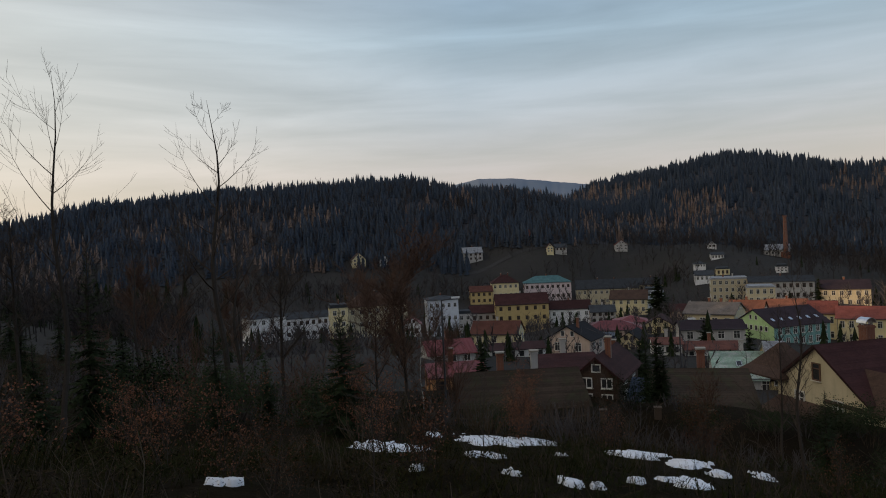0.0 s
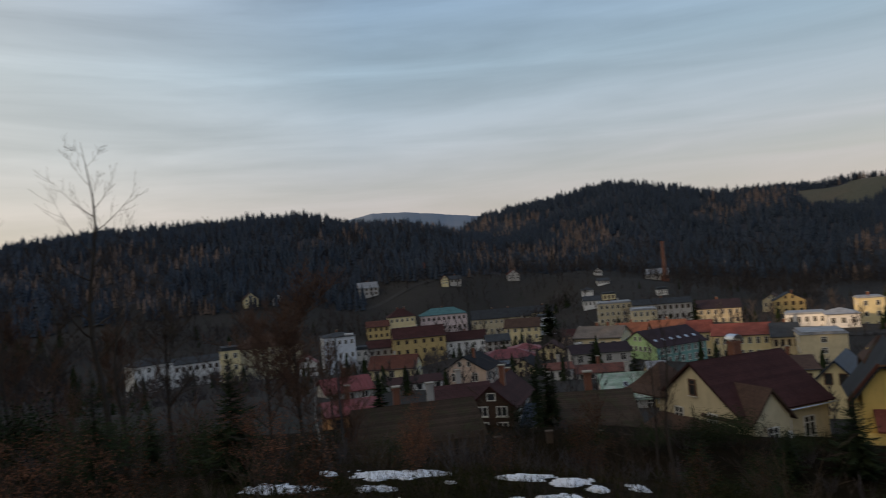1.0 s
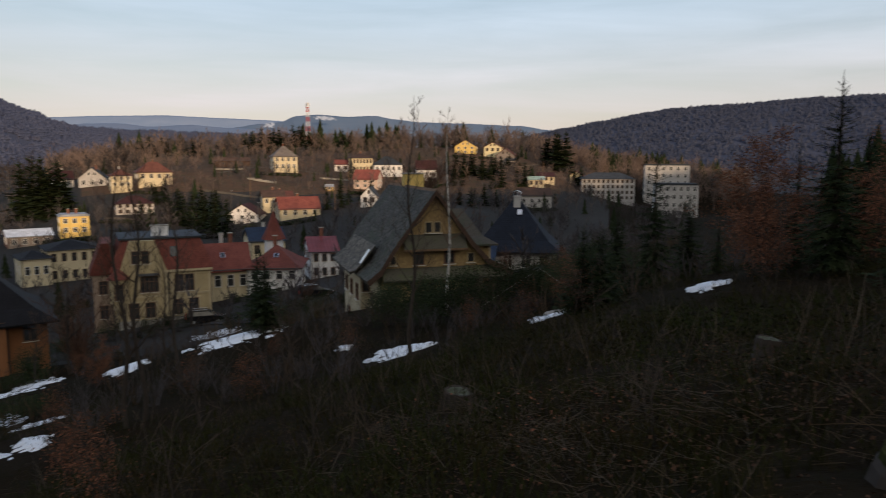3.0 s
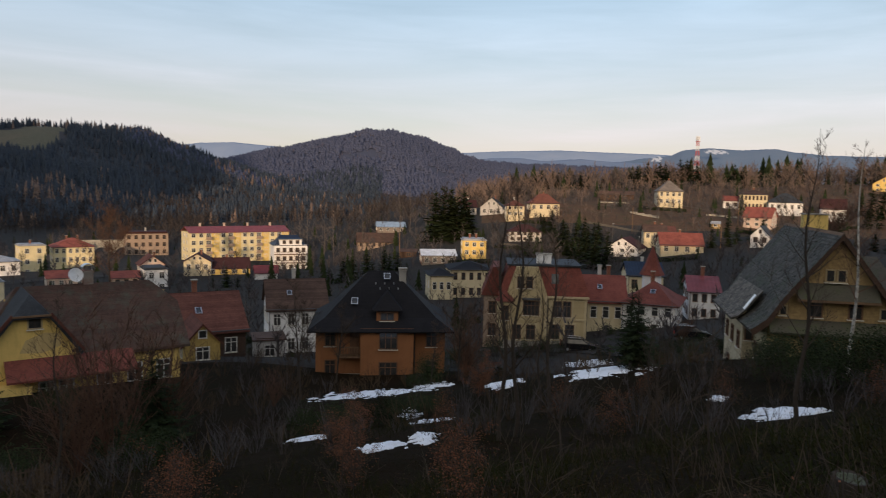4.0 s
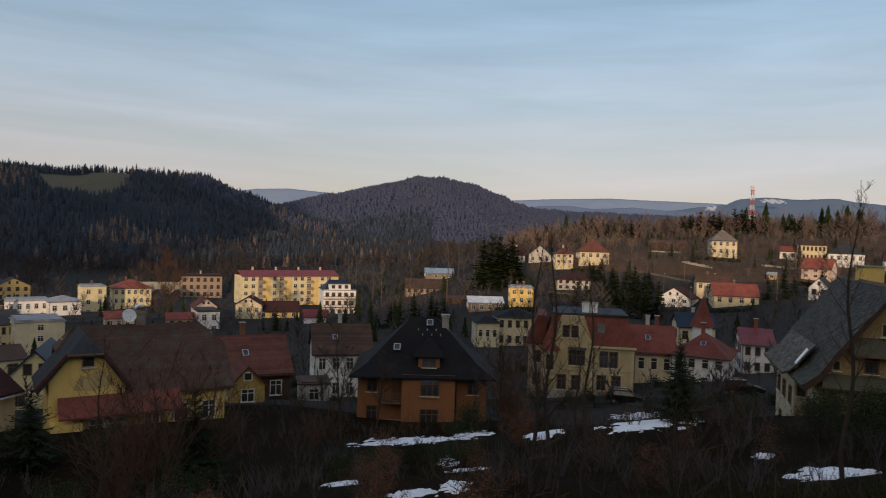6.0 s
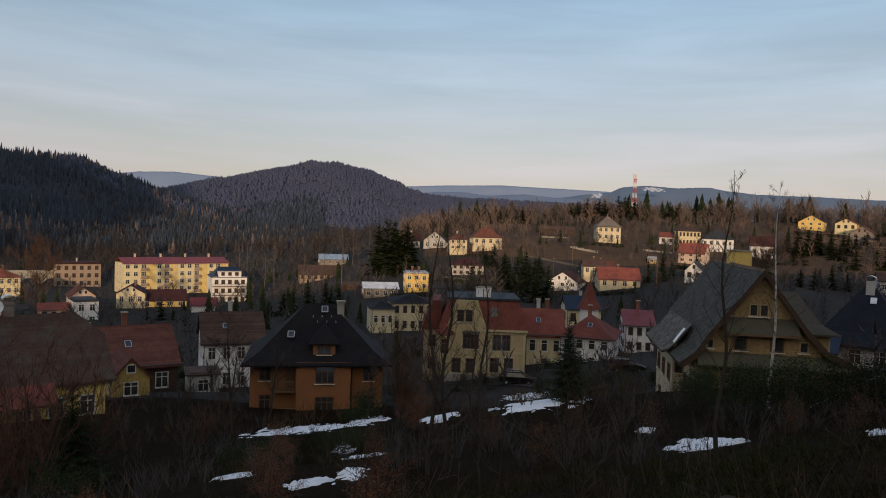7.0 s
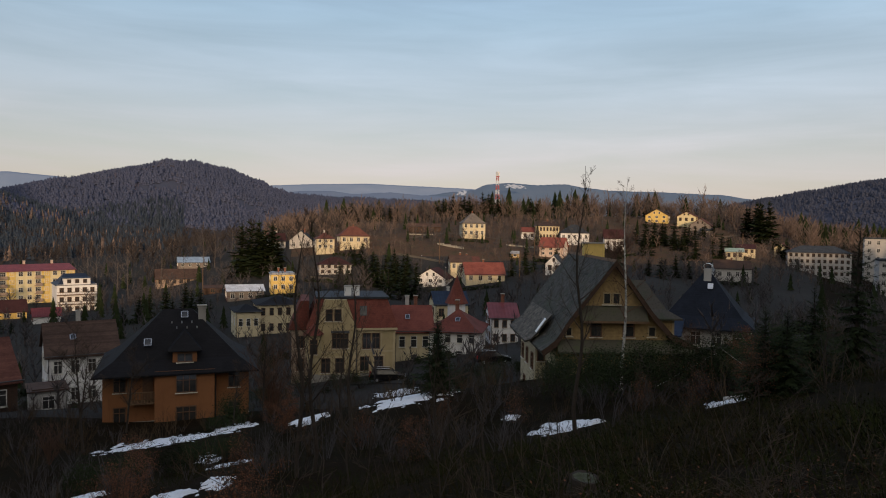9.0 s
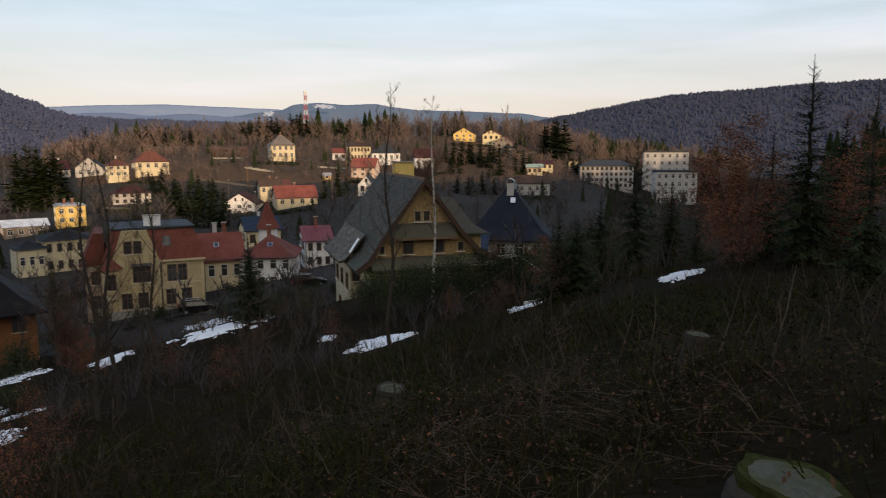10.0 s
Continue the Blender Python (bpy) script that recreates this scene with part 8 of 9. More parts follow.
# ---- snow left on the slope ----
SNOW = []


def snow_patch(x, y, rx, ry, yaw):
    """A thin drift: its surface sinks into the ground along a ragged melting edge, with bare spots inside."""
    rx, ry = rx * 1.02, ry * 1.3
    SNOW.append((x, y, rx, ry, radians(yaw)))
    seed = (x * 1.7 + y * 0.9) % 50
    nu, nv = int(min(70, 26 + rx * 14)), int(min(70, 26 + ry * 14))
    u, v = np.meshgrid(np.linspace(-1.25, 1.25, nu), np.linspace(-1.25, 1.25, nv))
    u, v = u.ravel(), v.ravel()
    a = radians(yaw)
    px, py = x + u * rx * math.cos(a) - v * ry * math.sin(a), y + u * rx * math.sin(a) + v * ry * math.cos(a)
    k = 1.6 / (0.3 + 0.35 * min(max(rx, ry), 4))
    rough = np.array([noise.noise((p * k, q * k, seed)) + 0.55 * noise.noise((p * k * 2.6, q * k * 2.6, seed + 9)) + 0.3 * noise.noise((p * k * 6, q * k * 6, seed + 17)) for p, q in zip(px, py)])
    deep = 0.68 - (u * u + v * v) * 0.85 + rough * 1.35
    pz = ground(px, py) + np.clip(deep * 0.22, -0.35, 0.09)
    f = []
    for j in range(nv - 1):
        for i in range(nu - 1):
            q = (j * nu + i, j * nu + i + 1, (j + 1) * nu + i + 1, (j + 1) * nu + i)
            if max(deep[n] for n in q) > -0.5:
                f.append(q)
    me = Shape().add(list(zip(px, py, pz)), f).mesh("snow_patch", "snow")
    for p in me.polygons:
        p.use_smooth = True
    tagged(new("snow_patch", me), "old melting snow patch lying on dead grass", "snow", "snow patches")


snow_patch(-2.0, 22.2, 1.06, 1.46, 5)
snow_patch(-0.7, 26.8, 0.26, 0.35, 1)
snow_patch(1.4, 26.2, 1.15, 1.47, -3)
snow_patch(0.8, 17.1, 0.43, 0.44, -3)
snow_patch(1.1, 13.2, 0.21, 0.15, -5)
snow_patch(-0.7, 13.0, 0.15, 0.17, 3)
snow_patch(3.1, 27.3, 0.98, 1.35, -6)
snow_patch(2.6, 17.1, 0.15, 0.15, -9)
snow_patch(4.8, 21.0, 0.26, 0.35, -13)
snow_patch(5.6, 20.9, 0.75, 0.9, -15)
snow_patch(6.1, 18.2, 0.49, 0.67, -19)
snow_patch(2.0, 12.1, 0.18, 0.22, -9)
snow_patch(2.5, 12.1, 0.15, 0.19, -12)
snow_patch(3.3, 12.9, 0.15, 0.20, -14)
snow_patch(4.6, 14.0, 0.49, 0.62, -18)
snow_patch(6.3, 16.8, 0.26, 0.35, -21)
snow_patch(-3.0, 9.1, 0.23, 0.17, 18)
snow_patch(8.0, 18.4, 0.29, 0.37, -23)
snow_patch(48.9, 5.3, 2.62, 2.81, -81)
snow_patch(82.2, 12.0, 2.58, 2.06, -80)
snow_patch(48.6, 11.9, 0.96, 1.32, -74)
snow_patch(51.5, 23.8, 4.18, 2.81, -63)
snow_patch(43.3, 16.8, 0.72, 0.98, -66)
snow_patch(27.2, 10.4, 1.43, 0.70, -64)
snow_patch(35.2, -3.8, 1.18, 1.62, -94)
snow_patch(34.3, -5.0, 0.64, 0.47, -96)
snow_patch(29.9, -9.7, 0.69, 0.94, -106)
snow_patch(32.3, 17.7, 0.85, 1.17, -57)
snow_patch(41.9, -1.5, 0.44, 0.59, -90)
snow_patch(57.3, 20.7, 1.42, 1.69, -68)
snow_patch(49.7, 12.5, 1.10, 1.51, -74)
snow_patch(33.4, 17.9, 0.73, 1.00, -58)
snow_patch(22.8, 34.1, 0.81, 1.12, -30)
snow_patch(21.6, -12.0, 0.55, 0.5, -118)
snow_patch(39.4, 13.7, 1.12, 1.54, -67)
snow_patch(28.9, 9.9, 0.58, 0.79, -66)
snow_patch(31.3, -10.2, 0.36, 0.49, -106)


# ---- undergrowth ----
def tuft(seed, n, spread, lean, width):
    """A tuft one metre high of bent blades."""
    rnd = random.Random(seed)
    v, f = [], []
    for _ in range(n):
        a, q = rnd.uniform(0, 6.283), rnd.uniform(0, spread)
        b = a + rnd.uniform(-0.8, 0.8)
        h = rnd.uniform(0.45, 1.0)
        p = Vector((q * math.cos(a), q * math.sin(a), -0.05))
        d = Vector((math.cos(b), math.sin(b), 0))
        side = Vector((-d.y, d.x, 0)) * width * rnd.uniform(0.6, 1.3)
        mid = p + d * lean * h * 0.35 + Vector((0, 0, h * 0.62))
        tip = p + d * lean * h * rnd.uniform(0.7, 1.5) + Vector((0, 0, h * rnd.uniform(0.7, 1)))
        i = len(v)
        v += [tuple(p - side), tuple(p + side), tuple(mid + side * 0.7), tuple(mid - side * 0.7), tuple(tip)]
        f += [(i, i + 1, i + 2, i + 3), (i + 3, i + 2, i + 4)]
    return v, f


def sprigs(seed, n):
    """Heather: a low cushion of short upright sprigs with tiny leaves."""
    rnd = random.Random(seed)
    v, f = [], []
    for _ in range(n):
        a, q = rnd.uniform(0, 6.283), math.sqrt(rnd.random()) * 0.9
        p = Vector((q * math.cos(a), q * math.sin(a), -0.05))
        h = rnd.uniform(0.4, 1.0) * (1.05 - 0.55 * q)
        d = Vector((math.cos(a) * 0.45 + rnd.uniform(-0.3, 0.3), math.sin(a) * 0.45 + rnd.uniform(-0.3, 0.3), 1)).normalized()
        for k in range(3):
            c = p + d * h * (0.35 + 0.2 * k)
            b = rnd.uniform(0, 6.283)
            e = Vector((math.cos(b), math.sin(b), 0.7)).normalized() * 0.11
            w = Vector((-math.sin(b), math.cos(b), 0)) * 0.022
            i = len(v)
            v += [tuple(c - w), tuple(c + w), tuple(c + e)]
            f.append((i, i + 1, i + 2))
        i = len(v)
        w = Vector((0.012, 0.0, 0))
        v += [tuple(p - w), tuple(p + w), tuple(p + d * h)]
        f.append((i, i + 1, i + 2))
    return v, f


def sticks(seed, n):
    """Fallen twigs and brush, one metre long, lying at all angles."""
    rnd = random.Random(seed)
    s = Shape()
    for _ in range(n):
        a = rnd.uniform(0, 6.283)
        p = Vector((rnd.uniform(-0.6, 0.6), rnd.uniform(-0.6, 0.6), rnd.uniform(0.01, 0.1)))
        ln = rnd.uniform(0.3, 1.0)
        e = p + Vector((math.cos(a), math.sin(a), rnd.uniform(-0.05, 0.35))) * ln
        m = p.lerp(e, rnd.uniform(0.4, 0.6)) + Vector((rnd.uniform(-1, 1), rnd.uniform(-1, 1), rnd.uniform(-0.2, 0.5))) * ln * 0.09
        s.tube(p, m, 0.005, 0.004, 3, False).tube(m, e, 0.004, 0.002, 3, False)
        for _ in range(2):
            b, g = p.lerp(m, rnd.uniform(0.3, 1)), a + rnd.choice((-1, 1)) * rnd.uniform(0.4, 0.9)
            s.tube(b, b + Vector((math.cos(g), math.sin(g), rnd.uniform(-0.1, 0.4))) * ln * rnd.uniform(0.15, 0.4), 0.004, 0.002, 3, False)
    return s.v, s.f


def canes(seed, n):
    """Upright bare shoots with a few side twigs."""
    rnd = random.Random(seed)
    s = Shape()
    for _ in range(n):
        p = Vector((rnd.uniform(-0.35, 0.35), rnd.uniform(-0.35, 0.35), -0.05))
        d = Vector((rnd.uniform(-0.35, 0.35), rnd.uniform(-0.35, 0.35), 1)).normalized()
        h = rnd.uniform(0.5, 1.0)
        m = p + d * h * 0.55
        e = m + (d + Vector((rnd.uniform(-0.3, 0.3), rnd.uniform(-0.3, 0.3), 0))).normalized() * h * 0.45
        s.tube(p, m, 0.008, 0.006, 3, False).tube(m, e, 0.006, 0.003, 3, False)
        for _ in range(3):
            b = p.lerp(m, rnd.uniform(0.4, 1.0))
            s.tube(b, b + Vector((rnd.uniform(-1, 1), rnd.uniform(-1, 1), 0.9)).normalized() * h * 0.3, 0.004, 0.002, 3, False)
    return s.v, s.f


def litter(seed, n):
    """Dry leaves lying loose."""
    rnd = random.Random(seed)
    v, f = [], []
    for _ in range(n):
        c = Vector((rnd.uniform(-1, 1), rnd.uniform(-1, 1), rnd.uniform(0.01, 0.07)))
        d = Vector((rnd.uniform(-1, 1), rnd.uniform(-1, 1), rnd.uniform(-0.5, 0.5))).normalized() * rnd.uniform(0.014, 0.026)
        w = d.orthogonal().normalized() * rnd.uniform(0.008, 0.014)
        i = len(v)
        v += [tuple(c - d), tuple(c + w), tuple(c + d), tuple(c - w)]
        f.append((i, i + 1, i + 2, i + 3))
    return v, f


def under(n, r0, r1, s0, s1, seed, keep=None):
    """Spots on the near slope, denser close by."""
    rng = np.random.default_rng(seed)
    az = np.radians(rng.uniform(-46, 150, n))
    r = r0 * (r1 / r0) ** rng.random(n)
    x, y = r * np.sin(az) + 1.5, r * np.cos(az) - 1.0
    z = ground(x, y)
    size = rng.uniform(s0, s1, n)
    rows = np.stack([x, y, z, size, rng.uniform(0, 6.283, n), rng.uniform(0.8, 1.2, n)], 1)
    ok = np.ones(n, bool) if keep is None else keep(x, y)
    bare = np.ones(n, bool)
    for sx, sy, rx, ry, a in SNOW:
        u, v = (x - sx) * np.cos(a) + (y - sy) * np.sin(a), (y - sy) * np.cos(a) - (x - sx) * np.sin(a)
        bare &= (u / (rx * 0.95)) ** 2 + (v / (ry * 0.95 + 0.25)) ** 2 > 1
        # nothing tall grows right in front of a drift
        near = (np.abs(u) < rx) & (v < 0) & (v > -ry - 4.0)
        rows[near, 3] *= 0.5
    bare &= (x - 5.2) ** 2 + (y + 4.0) ** 2 > 0.5
    bare |= rng.random(n) < 0.3
    return rows[ok & bare & ((x - 5.1) ** 2 + (y + 3.95) ** 2 > 0.35)]


def off_snow(x, y):
    return patchy(x, y, 0.35, 3.0) > -0.5


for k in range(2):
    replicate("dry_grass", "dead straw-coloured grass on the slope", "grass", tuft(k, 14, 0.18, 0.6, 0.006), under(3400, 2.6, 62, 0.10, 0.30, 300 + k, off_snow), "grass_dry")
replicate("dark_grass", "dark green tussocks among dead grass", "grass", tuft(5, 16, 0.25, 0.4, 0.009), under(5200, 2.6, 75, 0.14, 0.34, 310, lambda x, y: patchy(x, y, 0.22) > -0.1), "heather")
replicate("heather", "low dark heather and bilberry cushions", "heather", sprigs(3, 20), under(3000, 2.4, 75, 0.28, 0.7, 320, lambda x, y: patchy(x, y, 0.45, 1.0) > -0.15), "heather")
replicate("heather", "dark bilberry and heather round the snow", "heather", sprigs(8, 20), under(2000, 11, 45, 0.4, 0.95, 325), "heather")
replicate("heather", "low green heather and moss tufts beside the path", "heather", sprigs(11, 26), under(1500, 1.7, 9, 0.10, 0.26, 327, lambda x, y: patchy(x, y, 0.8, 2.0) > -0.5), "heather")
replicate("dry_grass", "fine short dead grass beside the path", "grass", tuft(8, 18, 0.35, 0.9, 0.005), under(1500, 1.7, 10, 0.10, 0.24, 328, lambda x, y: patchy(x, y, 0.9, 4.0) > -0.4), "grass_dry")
replicate("brushwood", "fallen twigs and brushwood on the ground", "brushwood", sticks(4, 6), under(1500, 2.4, 40, 0.25, 0.7, 330), "brush")
replicate("bramble_canes", "thin bare shoots standing in the grass", "brushwood", canes(6, 4), under(520, 7.5, 70, 0.4, 1.1, 340), "twig")
replicate("pale_canes", "thin pale dead stems arching over the grass", "brushwood", canes(9, 3), under(330, 8.0, 40, 0.4, 1.1, 345), "cane_pale")
replicate("leaf_litter", "dry brown leaves scattered on the slope", "leaves", litter(7, 20), under(2600, 2.6, 30, 0.5, 0.9, 350), "leaf_fallen")
replicate("scrub", "tangled bare scrub below the path", "bushes", thicket(9), under(650, 28, 72, 0.8, 2.0, 360, lambda x, y: (np.hypot(x, y) > 24) & clear_of_houses(x, y, x, x, x)), "bare_far")


def heaped(n, x, y, r, s0, s1, seed):
    """Spots gathered round one place."""
    rng = np.random.default_rng(seed)
    px, py = rng.normal(x, r, n), rng.normal(y, r, n)
    return np.stack([px, py, ground(px, py), rng.uniform(s0, s1, n), rng.uniform(0, 6.283, n), rng.uniform(0.8, 1.2, n)], 1)


replicate("brushwood", "heap of pale broken twigs left from felling", "brushwood", sticks(14, 6), heaped(170, 9.2, -3.4, 1.3, 0.25, 0.7, 371), "cane_pale")
replicate("leaf_litter", "drift of curled brown leaves beside the stump", "leaves", litter(15, 26), heaped(60, 6.9, -5.4, 0.8, 0.6, 1.3, 372), "leaf_fallen")
replicate("leaf_litter", "curled rust-brown leaves among the twigs", "leaves", litter(16, 16), heaped(40, 8.6, -3.9, 0.6, 0.6, 1.2, 373), "leaf_beech")


# ---- things on the slope ----
def stump(x, y, r, h, label="mossy sawn tree stump with a pale top"):
    rnd = random.Random(round(x * 10))
    n = 22
    rad = [r * (1 + rnd.uniform(-0.07, 0.07)) for _ in range(n)]
    ring = lambda q, z, j=0.0: [(1.05 * rad[i] * q * math.cos(i * 6.283 / n), rad[i] * q * math.sin(i * 6.283 / n), z + rnd.uniform(-j, j)) for i in range(n)]
    v = ring(1.28, -0.25) + ring(1.12, 0.0) + ring(1.0, h * 0.6) + ring(0.99, h, 0.012)
    f = [(k * n + i, k * n + (i + 1) % n, (k + 1) * n + (i + 1) % n, (k + 1) * n + i) for k in range(3) for i in range(n)]
    t = thing("tree_stump", label, "stump", pose(x, y, gz(x, y), 4, -5, 20))
    part("stump_bark", Shape().add(v, f), "bark", t)
    inner = ring(0.8, h + 0.006, 0.008)
    part("cut_face", Shape().add(inner + ring(0.4, h + 0.012, 0.01) + [(0, 0, h + 0.012)],
                                 [(i, (i + 1) % n, n + (i + 1) % n, n + i) for i in range(n)] + [(n + i, n + (i + 1) % n, 2 * n) for i in range(n)]), "stump_top", t, "weathered grey cut face")
    part("moss_rim", Shape().add(ring(1.03, h - 0.05, 0.01) + ring(1.0, h + 0.012, 0.012) + inner, [(k * n + i, k * n + (i + 1) % n, (k + 1) * n + (i + 1) % n, (k + 1) * n + i) for k in range(2) for i in range(n)]), "moss" if r > 0.22 else "bark", t, "mossy bark on the rim")


def moss_top():
    m, nt, b = material("stump_top", 0.9)
    n, g = noise_node(nt, 2.2, 6, 0.7), noise_node(nt, 14, 5, 0.7)
    base = mixed(nt, g.outputs["Fac"], (0.095, 0.096, 0.075), (0.05, 0.054, 0.038))
    nt.links.new(mixed(nt, n.outputs["Fac"], base, (0.055, 0.060, 0.022), 0.42, 0.58), b.inputs["Base Color"])
    bumped(nt, b, g.outputs["Fac"], 0.8, 0.03)


moss_top()
stump(5.36, -4.16, 0.245, 0.09)
stump(11.8, -2.7, 0.20, 0.22, "tall grey stump with a pale sawn top")
stump(9.5, -5.9, 0.13, 0.31, "rough weathered stump in the heather")


def log(x, y, yaw, ln, r, label):
    s = Shape()
    rnd = random.Random(round(x * 10))
    q = Vector((-ln / 2, 0, r * 0.7))
    for k in range(6):
        e = q + Vector((ln / 6, rnd.uniform(-0.03, 0.03), rnd.uniform(-0.02, 0.02)))
        s.tube(q - Vector((0.01, 0, 0)), e, r * (1 - 0.05 * k), r * (0.95 - 0.05 * k), 8, k in (0, 5))
        q = e
    ob = new("log", s.mesh("log", "bark_birch"))
    slope = math.degrees(math.atan2(gz(x + math.cos(radians(yaw)) * ln / 2, y + math.sin(radians(yaw)) * ln / 2) - gz(x - math.cos(radians(yaw)) * ln / 2, y - math.sin(radians(yaw)) * ln / 2), ln))
    ob.matrix_basis = pose(x, y, gz(x, y), 0, 0, yaw) @ pose(0, 0, 0, 0, -slope, 0)
    tagged(ob, label, "log")


log(30.5, -10.6, -60, 2.2, 0.10, "grey fallen log on the bank")
log(33.0, -12.3, -120, 1.6, 0.09, "grey fallen log beside the snow")


def leaning_pole(x, y, yaw, ln, tilt, r=0.045):
    s = Shape()
    s.tube((0, 0, -0.2), (0, 0, ln * 0.5), r, r * 0.7, 6, False).tube((0, 0, ln * 0.5), (0.1, 0.05, ln), r * 0.7, r * 0.25, 6)
    ob = new("leaning_stem", s.mesh("leaning_stem", "bark_birch"))
    ob.matrix_basis = pose(x, y, gz(x, y), 0, tilt, yaw)
    tagged(ob, "pale dead birch stem leaning over the slope", "stem")


leaning_pole(43.5, -9.5, -100, 4.5, 55, 0.03)
leaning_pole(34.4, -12.8, 75, 2.6, 50, 0.025)


def picket_fence(x0, y0, x1, y1, h, label):
    """Posts, two rails and uneven pickets."""
    rnd = random.Random(round(x0 * 3 + y0))
    ln = math.hypot(x1 - x0, y1 - y0)
    t = thing("picket_fence", label, "fence", pose(x0, y0, 0, 0, 0, math.degrees(math.atan2(y1 - y0, x1 - x0))))

    def zz(u):
        return gz(x0 + (x1 - x0) * u / ln, y0 + (y1 - y0) * u / ln)
    picket = [Shape().prism([(0, 0), (0.085, 0), (0.085, h - 0.06), (0.045, h), (0, h - 0.06)], -0.012, 0.012, "y").mesh("picket", "fence_wood") for _ in range(2)]
    u = 0.0
    while u < ln:
        if rnd.random() < 0.93:
            p = part("picket", rnd.choice(picket), None, t)
            p.matrix_basis = pose(u, -0.03, zz(u) + rnd.uniform(0.0, 0.1), 0, rnd.uniform(-3, 3), 0)
        u += 0.15
    u = 0.0
    while u < ln + 0.1:
        part("post", Shape().box(u - 0.05, u + 0.05, 0.03, 0.13, zz(u) - 0.4, zz(u) + h * 0.95), "fence_wood", t)
        if u + 2.2 < ln + 0.1:
            for k in (0.3, 0.78):
                part("rail", Shape().prism([(u, zz(u) + h * k), (u + 2.2, zz(u + 2.2) + h * k), (u + 2.2, zz(u + 2.2) + h * k + 0.07), (u, zz(u) + h * k + 0.07)], -0.015, 0.028, "y"), "fence_wood", t)
        u += 2.2


picket_fence(-2.5, 45.0, 8.6, 44.0, 1.35, "weathered brown picket fence below the garden")
picket_fence(21.5, 29.2, 25.5, 27.2, 1.1, "old grey picket fence among shrubs")
# grey posts take the dark fence colour to stand for shade
for gx, gy in ((9.4, 43.8), (12.6, 43.2), (15.6, 42.4)):
    post = new("gate_post", Shape().box(-0.2, 0.2, -0.2, 0.2, -0.6, 0.9).box(-0.24, 0.24, -0.24, 0.24, 0.9, 0.98).mesh("gate_post", "fence_wood"))
    post.matrix_basis = rooted(gx, gy, -12, 1.0, 0.25)
    tagged(post, "square gate post by the fence, darkened for shade", "post", "gate posts")


def car(x, y, yaw, label):
    """Dark people carrier: body, glasshouse, wheels and lamps."""
    t = thing("car", label, "car", pose(x, y, gz(x, y) + 0.02, 0, 0, yaw))
    side = [(-2.3, 0.35), (2.25, 0.35), (2.35, 0.6), (2.2, 0.85), (1.35, 1.02), (-2.3, 1.05), (-2.38, 0.6)]
    part("body", Shape().prism(side, -0.88, 0.88, "y"), "car_black", t)
    cab = [(-2.22, 1.05), (1.3, 1.02), (0.45, 1.66), (-0.6, 1.76), (-1.95, 1.70)]
    v = [(p[0], s * (0.86 if p[1] < 1.3 else 0.70), p[1]) for s in (-1, 1) for p in cab]
    part("cabin", Shape().add(v, [(4, 3, 2, 1, 0), (5, 6, 7, 8, 9)] + [(i, (i + 1) % 5, 5 + (i + 1) % 5, 5 + i) for i in range(5)]), "car_black", t)
    for sy in (-1, 1):
        part("side_window", Shape().add([(-2.0, sy * 0.868, 1.10), (1.1, sy * 0.868, 1.10), (0.42, sy * 0.735, 1.58), (-1.85, sy * 0.735, 1.60)], [(0, 1, 2, 3)]), "pane", t)
        part("roof_rail", Shape().tube((-1.7, sy * 0.66, 1.78), (0.2, sy * 0.66, 1.80), 0.025, 0.025), "metal_bright", t)
        part("tail_lamp", Shape().box(-2.42, -2.3, sy * 0.8 - 0.08, sy * 0.8 + 0.08, 0.75, 1.2), "lamp_red", t)
        part("headlamp", Shape().box(2.15, 2.3, sy * 0.65 - 0.16, sy * 0.65 + 0.16, 0.66, 0.84), "metal_bright", t)
        for wx in (-1.45, 1.45):
            wheel = part("wheel", Shape().tube((wx, sy * 0.72, 0.32), (wx, sy * 0.92, 0.32), 0.32, 0.32, 18), "rubber", t)
            part("rim", Shape().tube((wx, sy * 0.90, 0.32), (wx, sy * 0.935, 0.32), 0.2, 0.2, 12), "metal_bright", wheel)
    part("windscreen", Shape().add([(1.22, -0.8, 1.07), (1.22, 0.8, 1.07), (0.5, 0.66, 1.64), (0.5, -0.66, 1.64)], [(0, 1, 2, 3)]), "pane", t)
    part("bumper", Shape().box(-2.44, -2.3, -0.85, 0.85, 0.35, 0.6), "rubber", t)


car(93.5, 15.0, -80, "black people carrier parked beside the beige villa")
car(96.5, 1.5, -70, "dark car parked behind bushes")


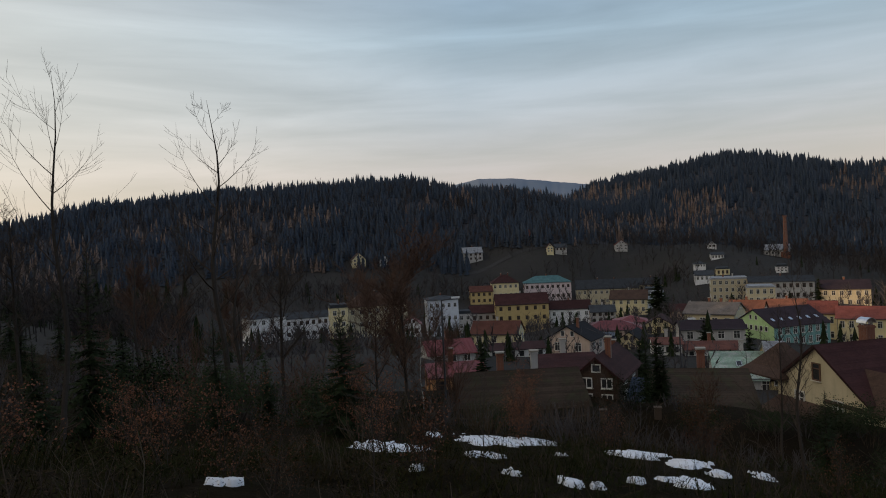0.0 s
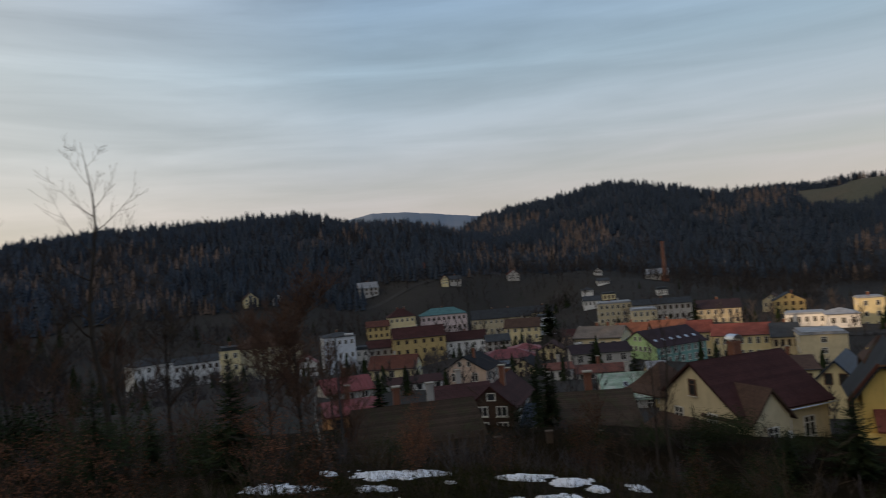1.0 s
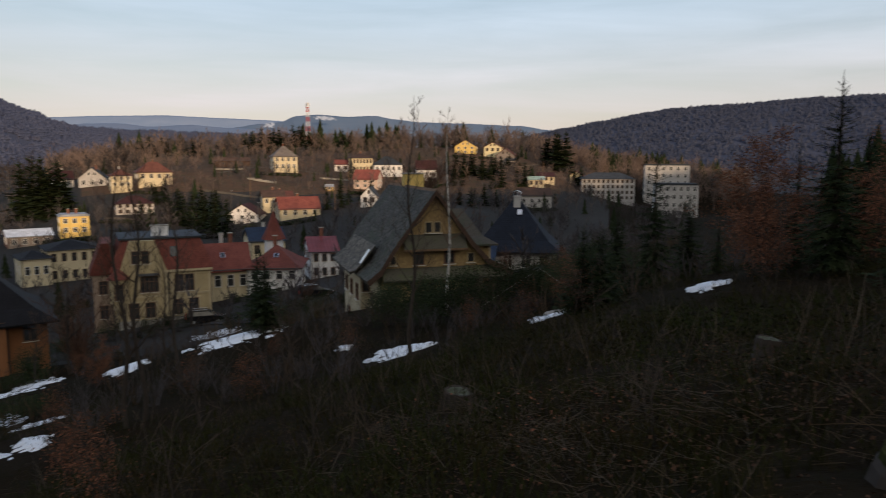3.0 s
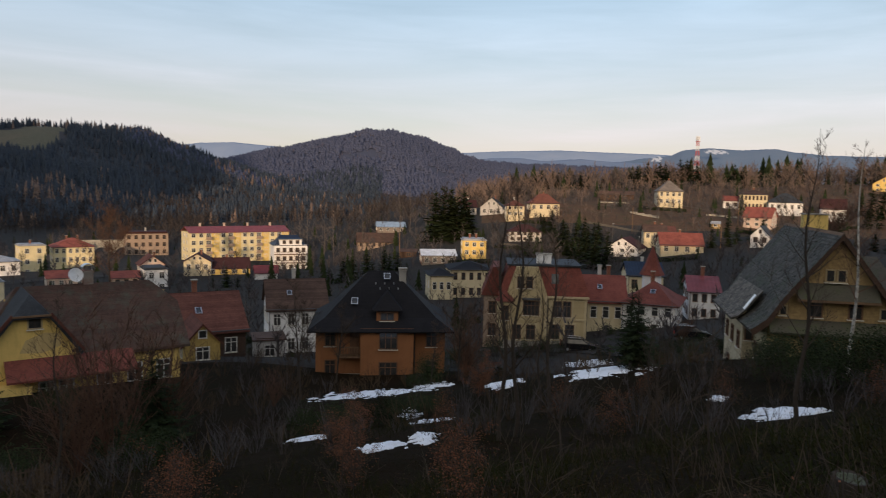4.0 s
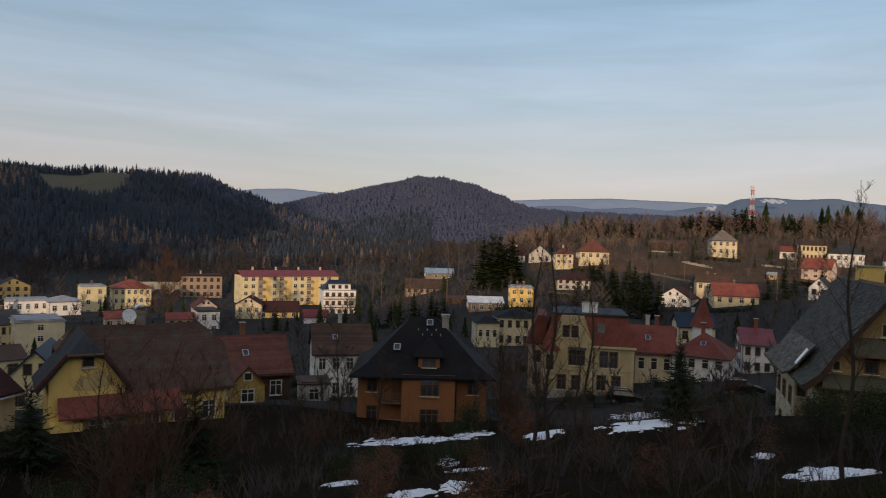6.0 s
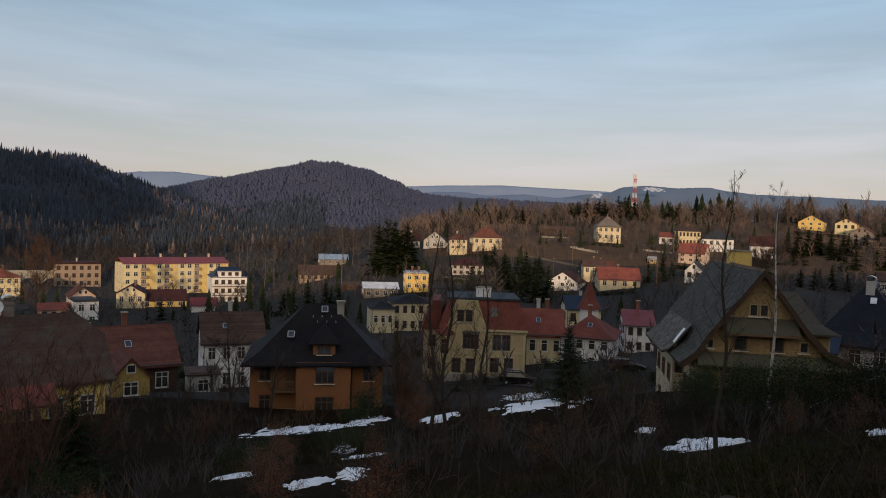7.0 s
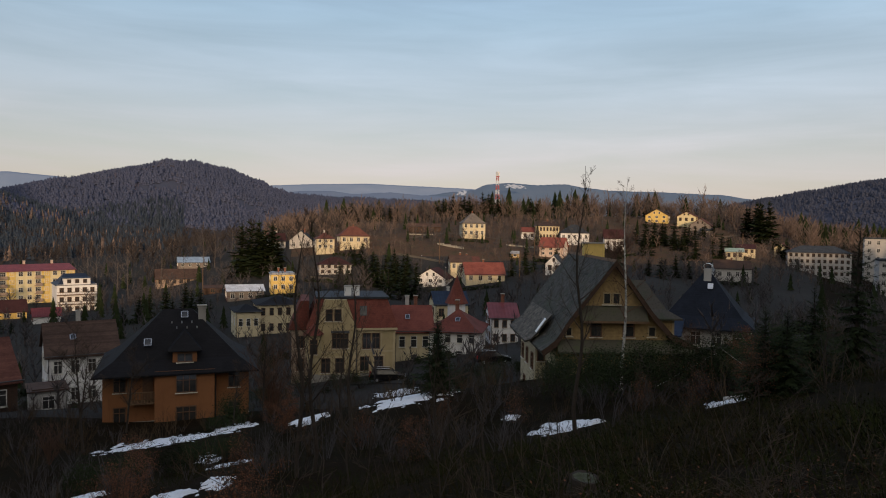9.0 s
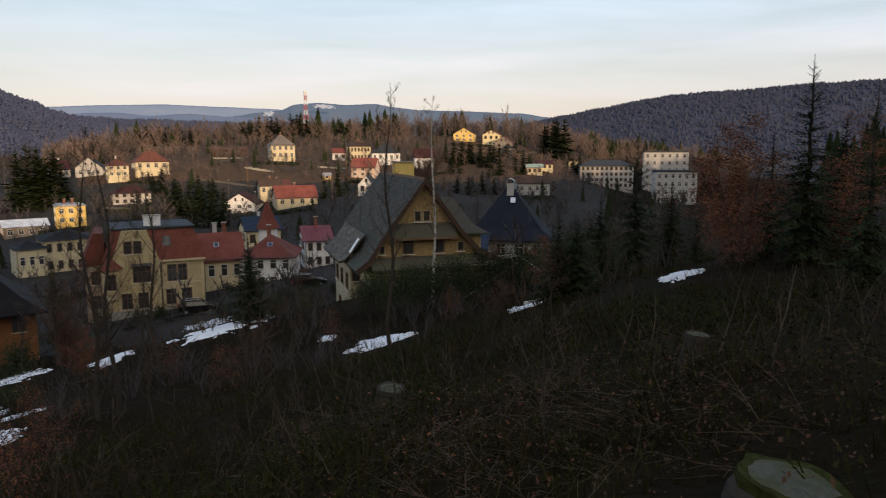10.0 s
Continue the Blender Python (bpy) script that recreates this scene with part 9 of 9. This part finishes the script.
def mast(x, y, h):
    """Lattice telecom mast in red and white bands with antennas."""
    z0 = gz(x, y)
    t = thing("telecom_mast", "red and white lattice telecom mast on the crest", "mast", pose(x, y, z0, 0, 0, 20))
    n = 10
    for k in range(n):
        za, zb = h * k / n, h * (k + 1) / n
        ra, rb = 1.5 - 1.0 * k / n, 1.5 - 1.0 * (k + 1) / n
        s = Shape()
        ca = [(ra * sx, ra * sy, za) for sx, sy in ((-1, -1), (1, -1), (1, 1), (-1, 1))]
        cb = [(rb * sx, rb * sy, zb) for sx, sy in ((-1, -1), (1, -1), (1, 1), (-1, 1))]
        for i in range(4):
            j = (i + 1) % 4
            s.tube(ca[i], cb[i], 0.10, 0.10, 5, False).tube(ca[i], cb[j], 0.05, 0.05, 4, False).tube(ca[j], cb[i], 0.05, 0.05, 4, False).tube(cb[i], cb[j], 0.05, 0.05, 4, False)
        part("mast_section", s, "paint_red" if k % 2 == 0 else "paint_white", t)
    for k in range(6):
        a = k * 1.047
        part("antenna", Shape().box(1.0 * math.cos(a) - 0.15, 1.0 * math.cos(a) + 0.15, 1.0 * math.sin(a) - 0.15, 1.0 * math.sin(a) + 0.15, h - 2.6, h - 0.2), "paint_white", t)
    part("platform", Shape().tube((0, 0, h - 3.2), (0, 0, h - 3.0), 1.3, 1.3, 10), "paint_red", t)


mast(464.0, 13.2, 29.5)


def stack(x, y, h):
    t = thing("factory_chimney", "tall slender red brick factory chimney", "chimney", pose(x, y, gz(x, y)))
    part("shaft", Shape().tube((0, 0, -1), (0, 0, h), 1.7, 0.95, 14), "w_brick", t)
    part("crown", Shape().tube((0, 0, h - 1.2), (0, 0, h), 1.2, 1.25, 14), "w_brick", t)
    part("base", Shape().box(-2.2, 2.2, -2.2, 2.2, -1, 4), "w_brick", t)


stack(216.0, 449.0, 27)


def street_lamp(x, y, h):
    t = thing("street_lamp", "grey street lamp on a thin pole", "lamp", rooted(x, y), "street lamps")
    part("pole", Shape().tube((0, 0, -0.5), (0, 0, h), 0.09, 0.05, 6), "metal_dark", t)
    part("arm", Shape().tube((0, 0, h), (0.9, 0, h + 0.15), 0.04, 0.03, 5), "metal_dark", t)
    part("lamp_head", Shape().box(0.7, 1.3, -0.12, 0.12, h + 0.1, h + 0.22), "paint_white", t)


for lx, ly, lh in ((-0.3, 50.5, 8.0), (18.8, 57.5, 7.0), (232, 22, 9.0), (268, 35, 8.0), (150, 120, 8.0)):
    street_lamp(lx, ly, lh)


def utility_pole(x, y, h):
    t = thing("utility_pole", "wooden utility pole with a crossarm", "pole", rooted(x, y), "utility poles")
    part("pole", Shape().tube((0, 0, -0.5), (0, 0, h), 0.14, 0.10, 7), "timber", t)
    part("crossarm", Shape().box(-0.8, 0.8, -0.06, 0.06, h - 0.6, h - 0.48), "timber", t)


for ux, uy, uh in ((285, 30, 10), (248, -2, 9), (300, -8, 9), (342, -60, 9), (214, 96, 9), (330, -100, 9)):
    utility_pole(ux, uy, uh)


def viaduct():
    """Arched stone railway viaduct half hidden behind the trees."""
    t = thing("viaduct", "arched pale stone railway viaduct behind trees", "bridge", pose(228, 259, -37.5, 0, 0, -46))
    n, span = 4, 8.5
    for k in range(n):
        x = k * span
        arch = [(x, 0), (x + 1.4, 0)] + [(x + span / 2 + 0.7 - (span / 2 - 0.7) * math.cos(a), 5.6 + 3.0 * math.sin(a)) for a in np.linspace(0, math.pi, 11)] + [(x + span, 0), (x + span, 11.0), (x, 11.0)]
        part("arch", Shape().prism(arch, 0, 4, "y"), "stone", t)
    part("parapet", Shape().box(-2, n * span + 2, -0.2, 0.3, 11.0, 11.9), "stone", t)


viaduct()


def road(points, width, label, mat="asphalt"):
    """A strip of asphalt laid on the ground along a bent line."""
    s = Shape()
    pts = [Vector(p).to_3d() for p in points]
    line = []
    for a, b in zip(pts, pts[1:]):
        line += [a.lerp(b, k / 8) for k in range(8)]
    line.append(pts[-1])
    v = []
    for i, p in enumerate(line):
        d = (line[min(i + 1, len(line) - 1)] - line[max(i - 1, 0)]).normalized()
        side = Vector((-d.y, d.x, 0)) * width / 2
        for q in (p - side, p, p + side):
            v.append((q.x, q.y, gz(q.x, q.y) + 0.12))
    s.add(v, [(i * 3 + k, i * 3 + 3 + k, i * 3 + 4 + k, i * 3 + 1 + k) for i in range(len(line) - 1) for k in range(2)])
    tagged(new("road", s.mesh("road", mat)), label, "road", kind="structure")


earth("asphalt", (0.06, 0.058, 0.058), (0.05, 0.048, 0.046), (0.08, 0.077, 0.074), 0.2, 1.2)
road([(70, -2), (86, 6), (93, 13.5), (97, 22), (98, 36)], 4.0, "narrow grey lane beside the villas")
road([(-10, 452), (22, 462), (52, 476), (80, 482)], 5.0, "grey road climbing the far slope")
road([(118, 232), (150, 190), (178, 168), (206, 128)], 5.0, "grey town street between the houses")
road([(206, 128), (214, 96), (228, 60), (238, 22)], 5.0, "grey street at the foot of the hill")

road([(293.4, 48.3), (291.6, 37.6), (286.3, 25.5), (271.2, 13.3), (250.6, 5.3)], 2.2, "worn earth path across the hillside gardens", "path_soil")
road([(318.8, 46.7), (343.0, 39.4), (344.2, 27.3), (341.1, 15.0), (337.5, 4.4)], 2.2, "worn earth path across the hillside gardens", "path_soil")
road([(338.5, -70.2), (372.6, -90.0), (382.5, -105.5), (392.3, -121.5)], 2.2, "worn earth path across the hillside gardens", "path_soil")
road([(260.1, 76.1), (260.0, 65.0), (234.5, 46.7)], 2.2, "worn earth path across the hillside gardens", "path_soil")


def turret():
    t = thing("turret", "slender tower with a pointed red roof", "tower", pose(121.5, 8.6, -20.5))
    part("wall", Shape().tube((0, 0, -2), (0, 0, 7.6), 1.5, 1.5, 8), "w_white", t)
    part("roof", Shape().tube((0, 0, 7.5), (0, 0, 9.0), 2.0, 1.25, 8).tube((0, 0, 9.0), (0, 0, 12.2), 1.25, 0.03, 8), "r_red", t)


turret()
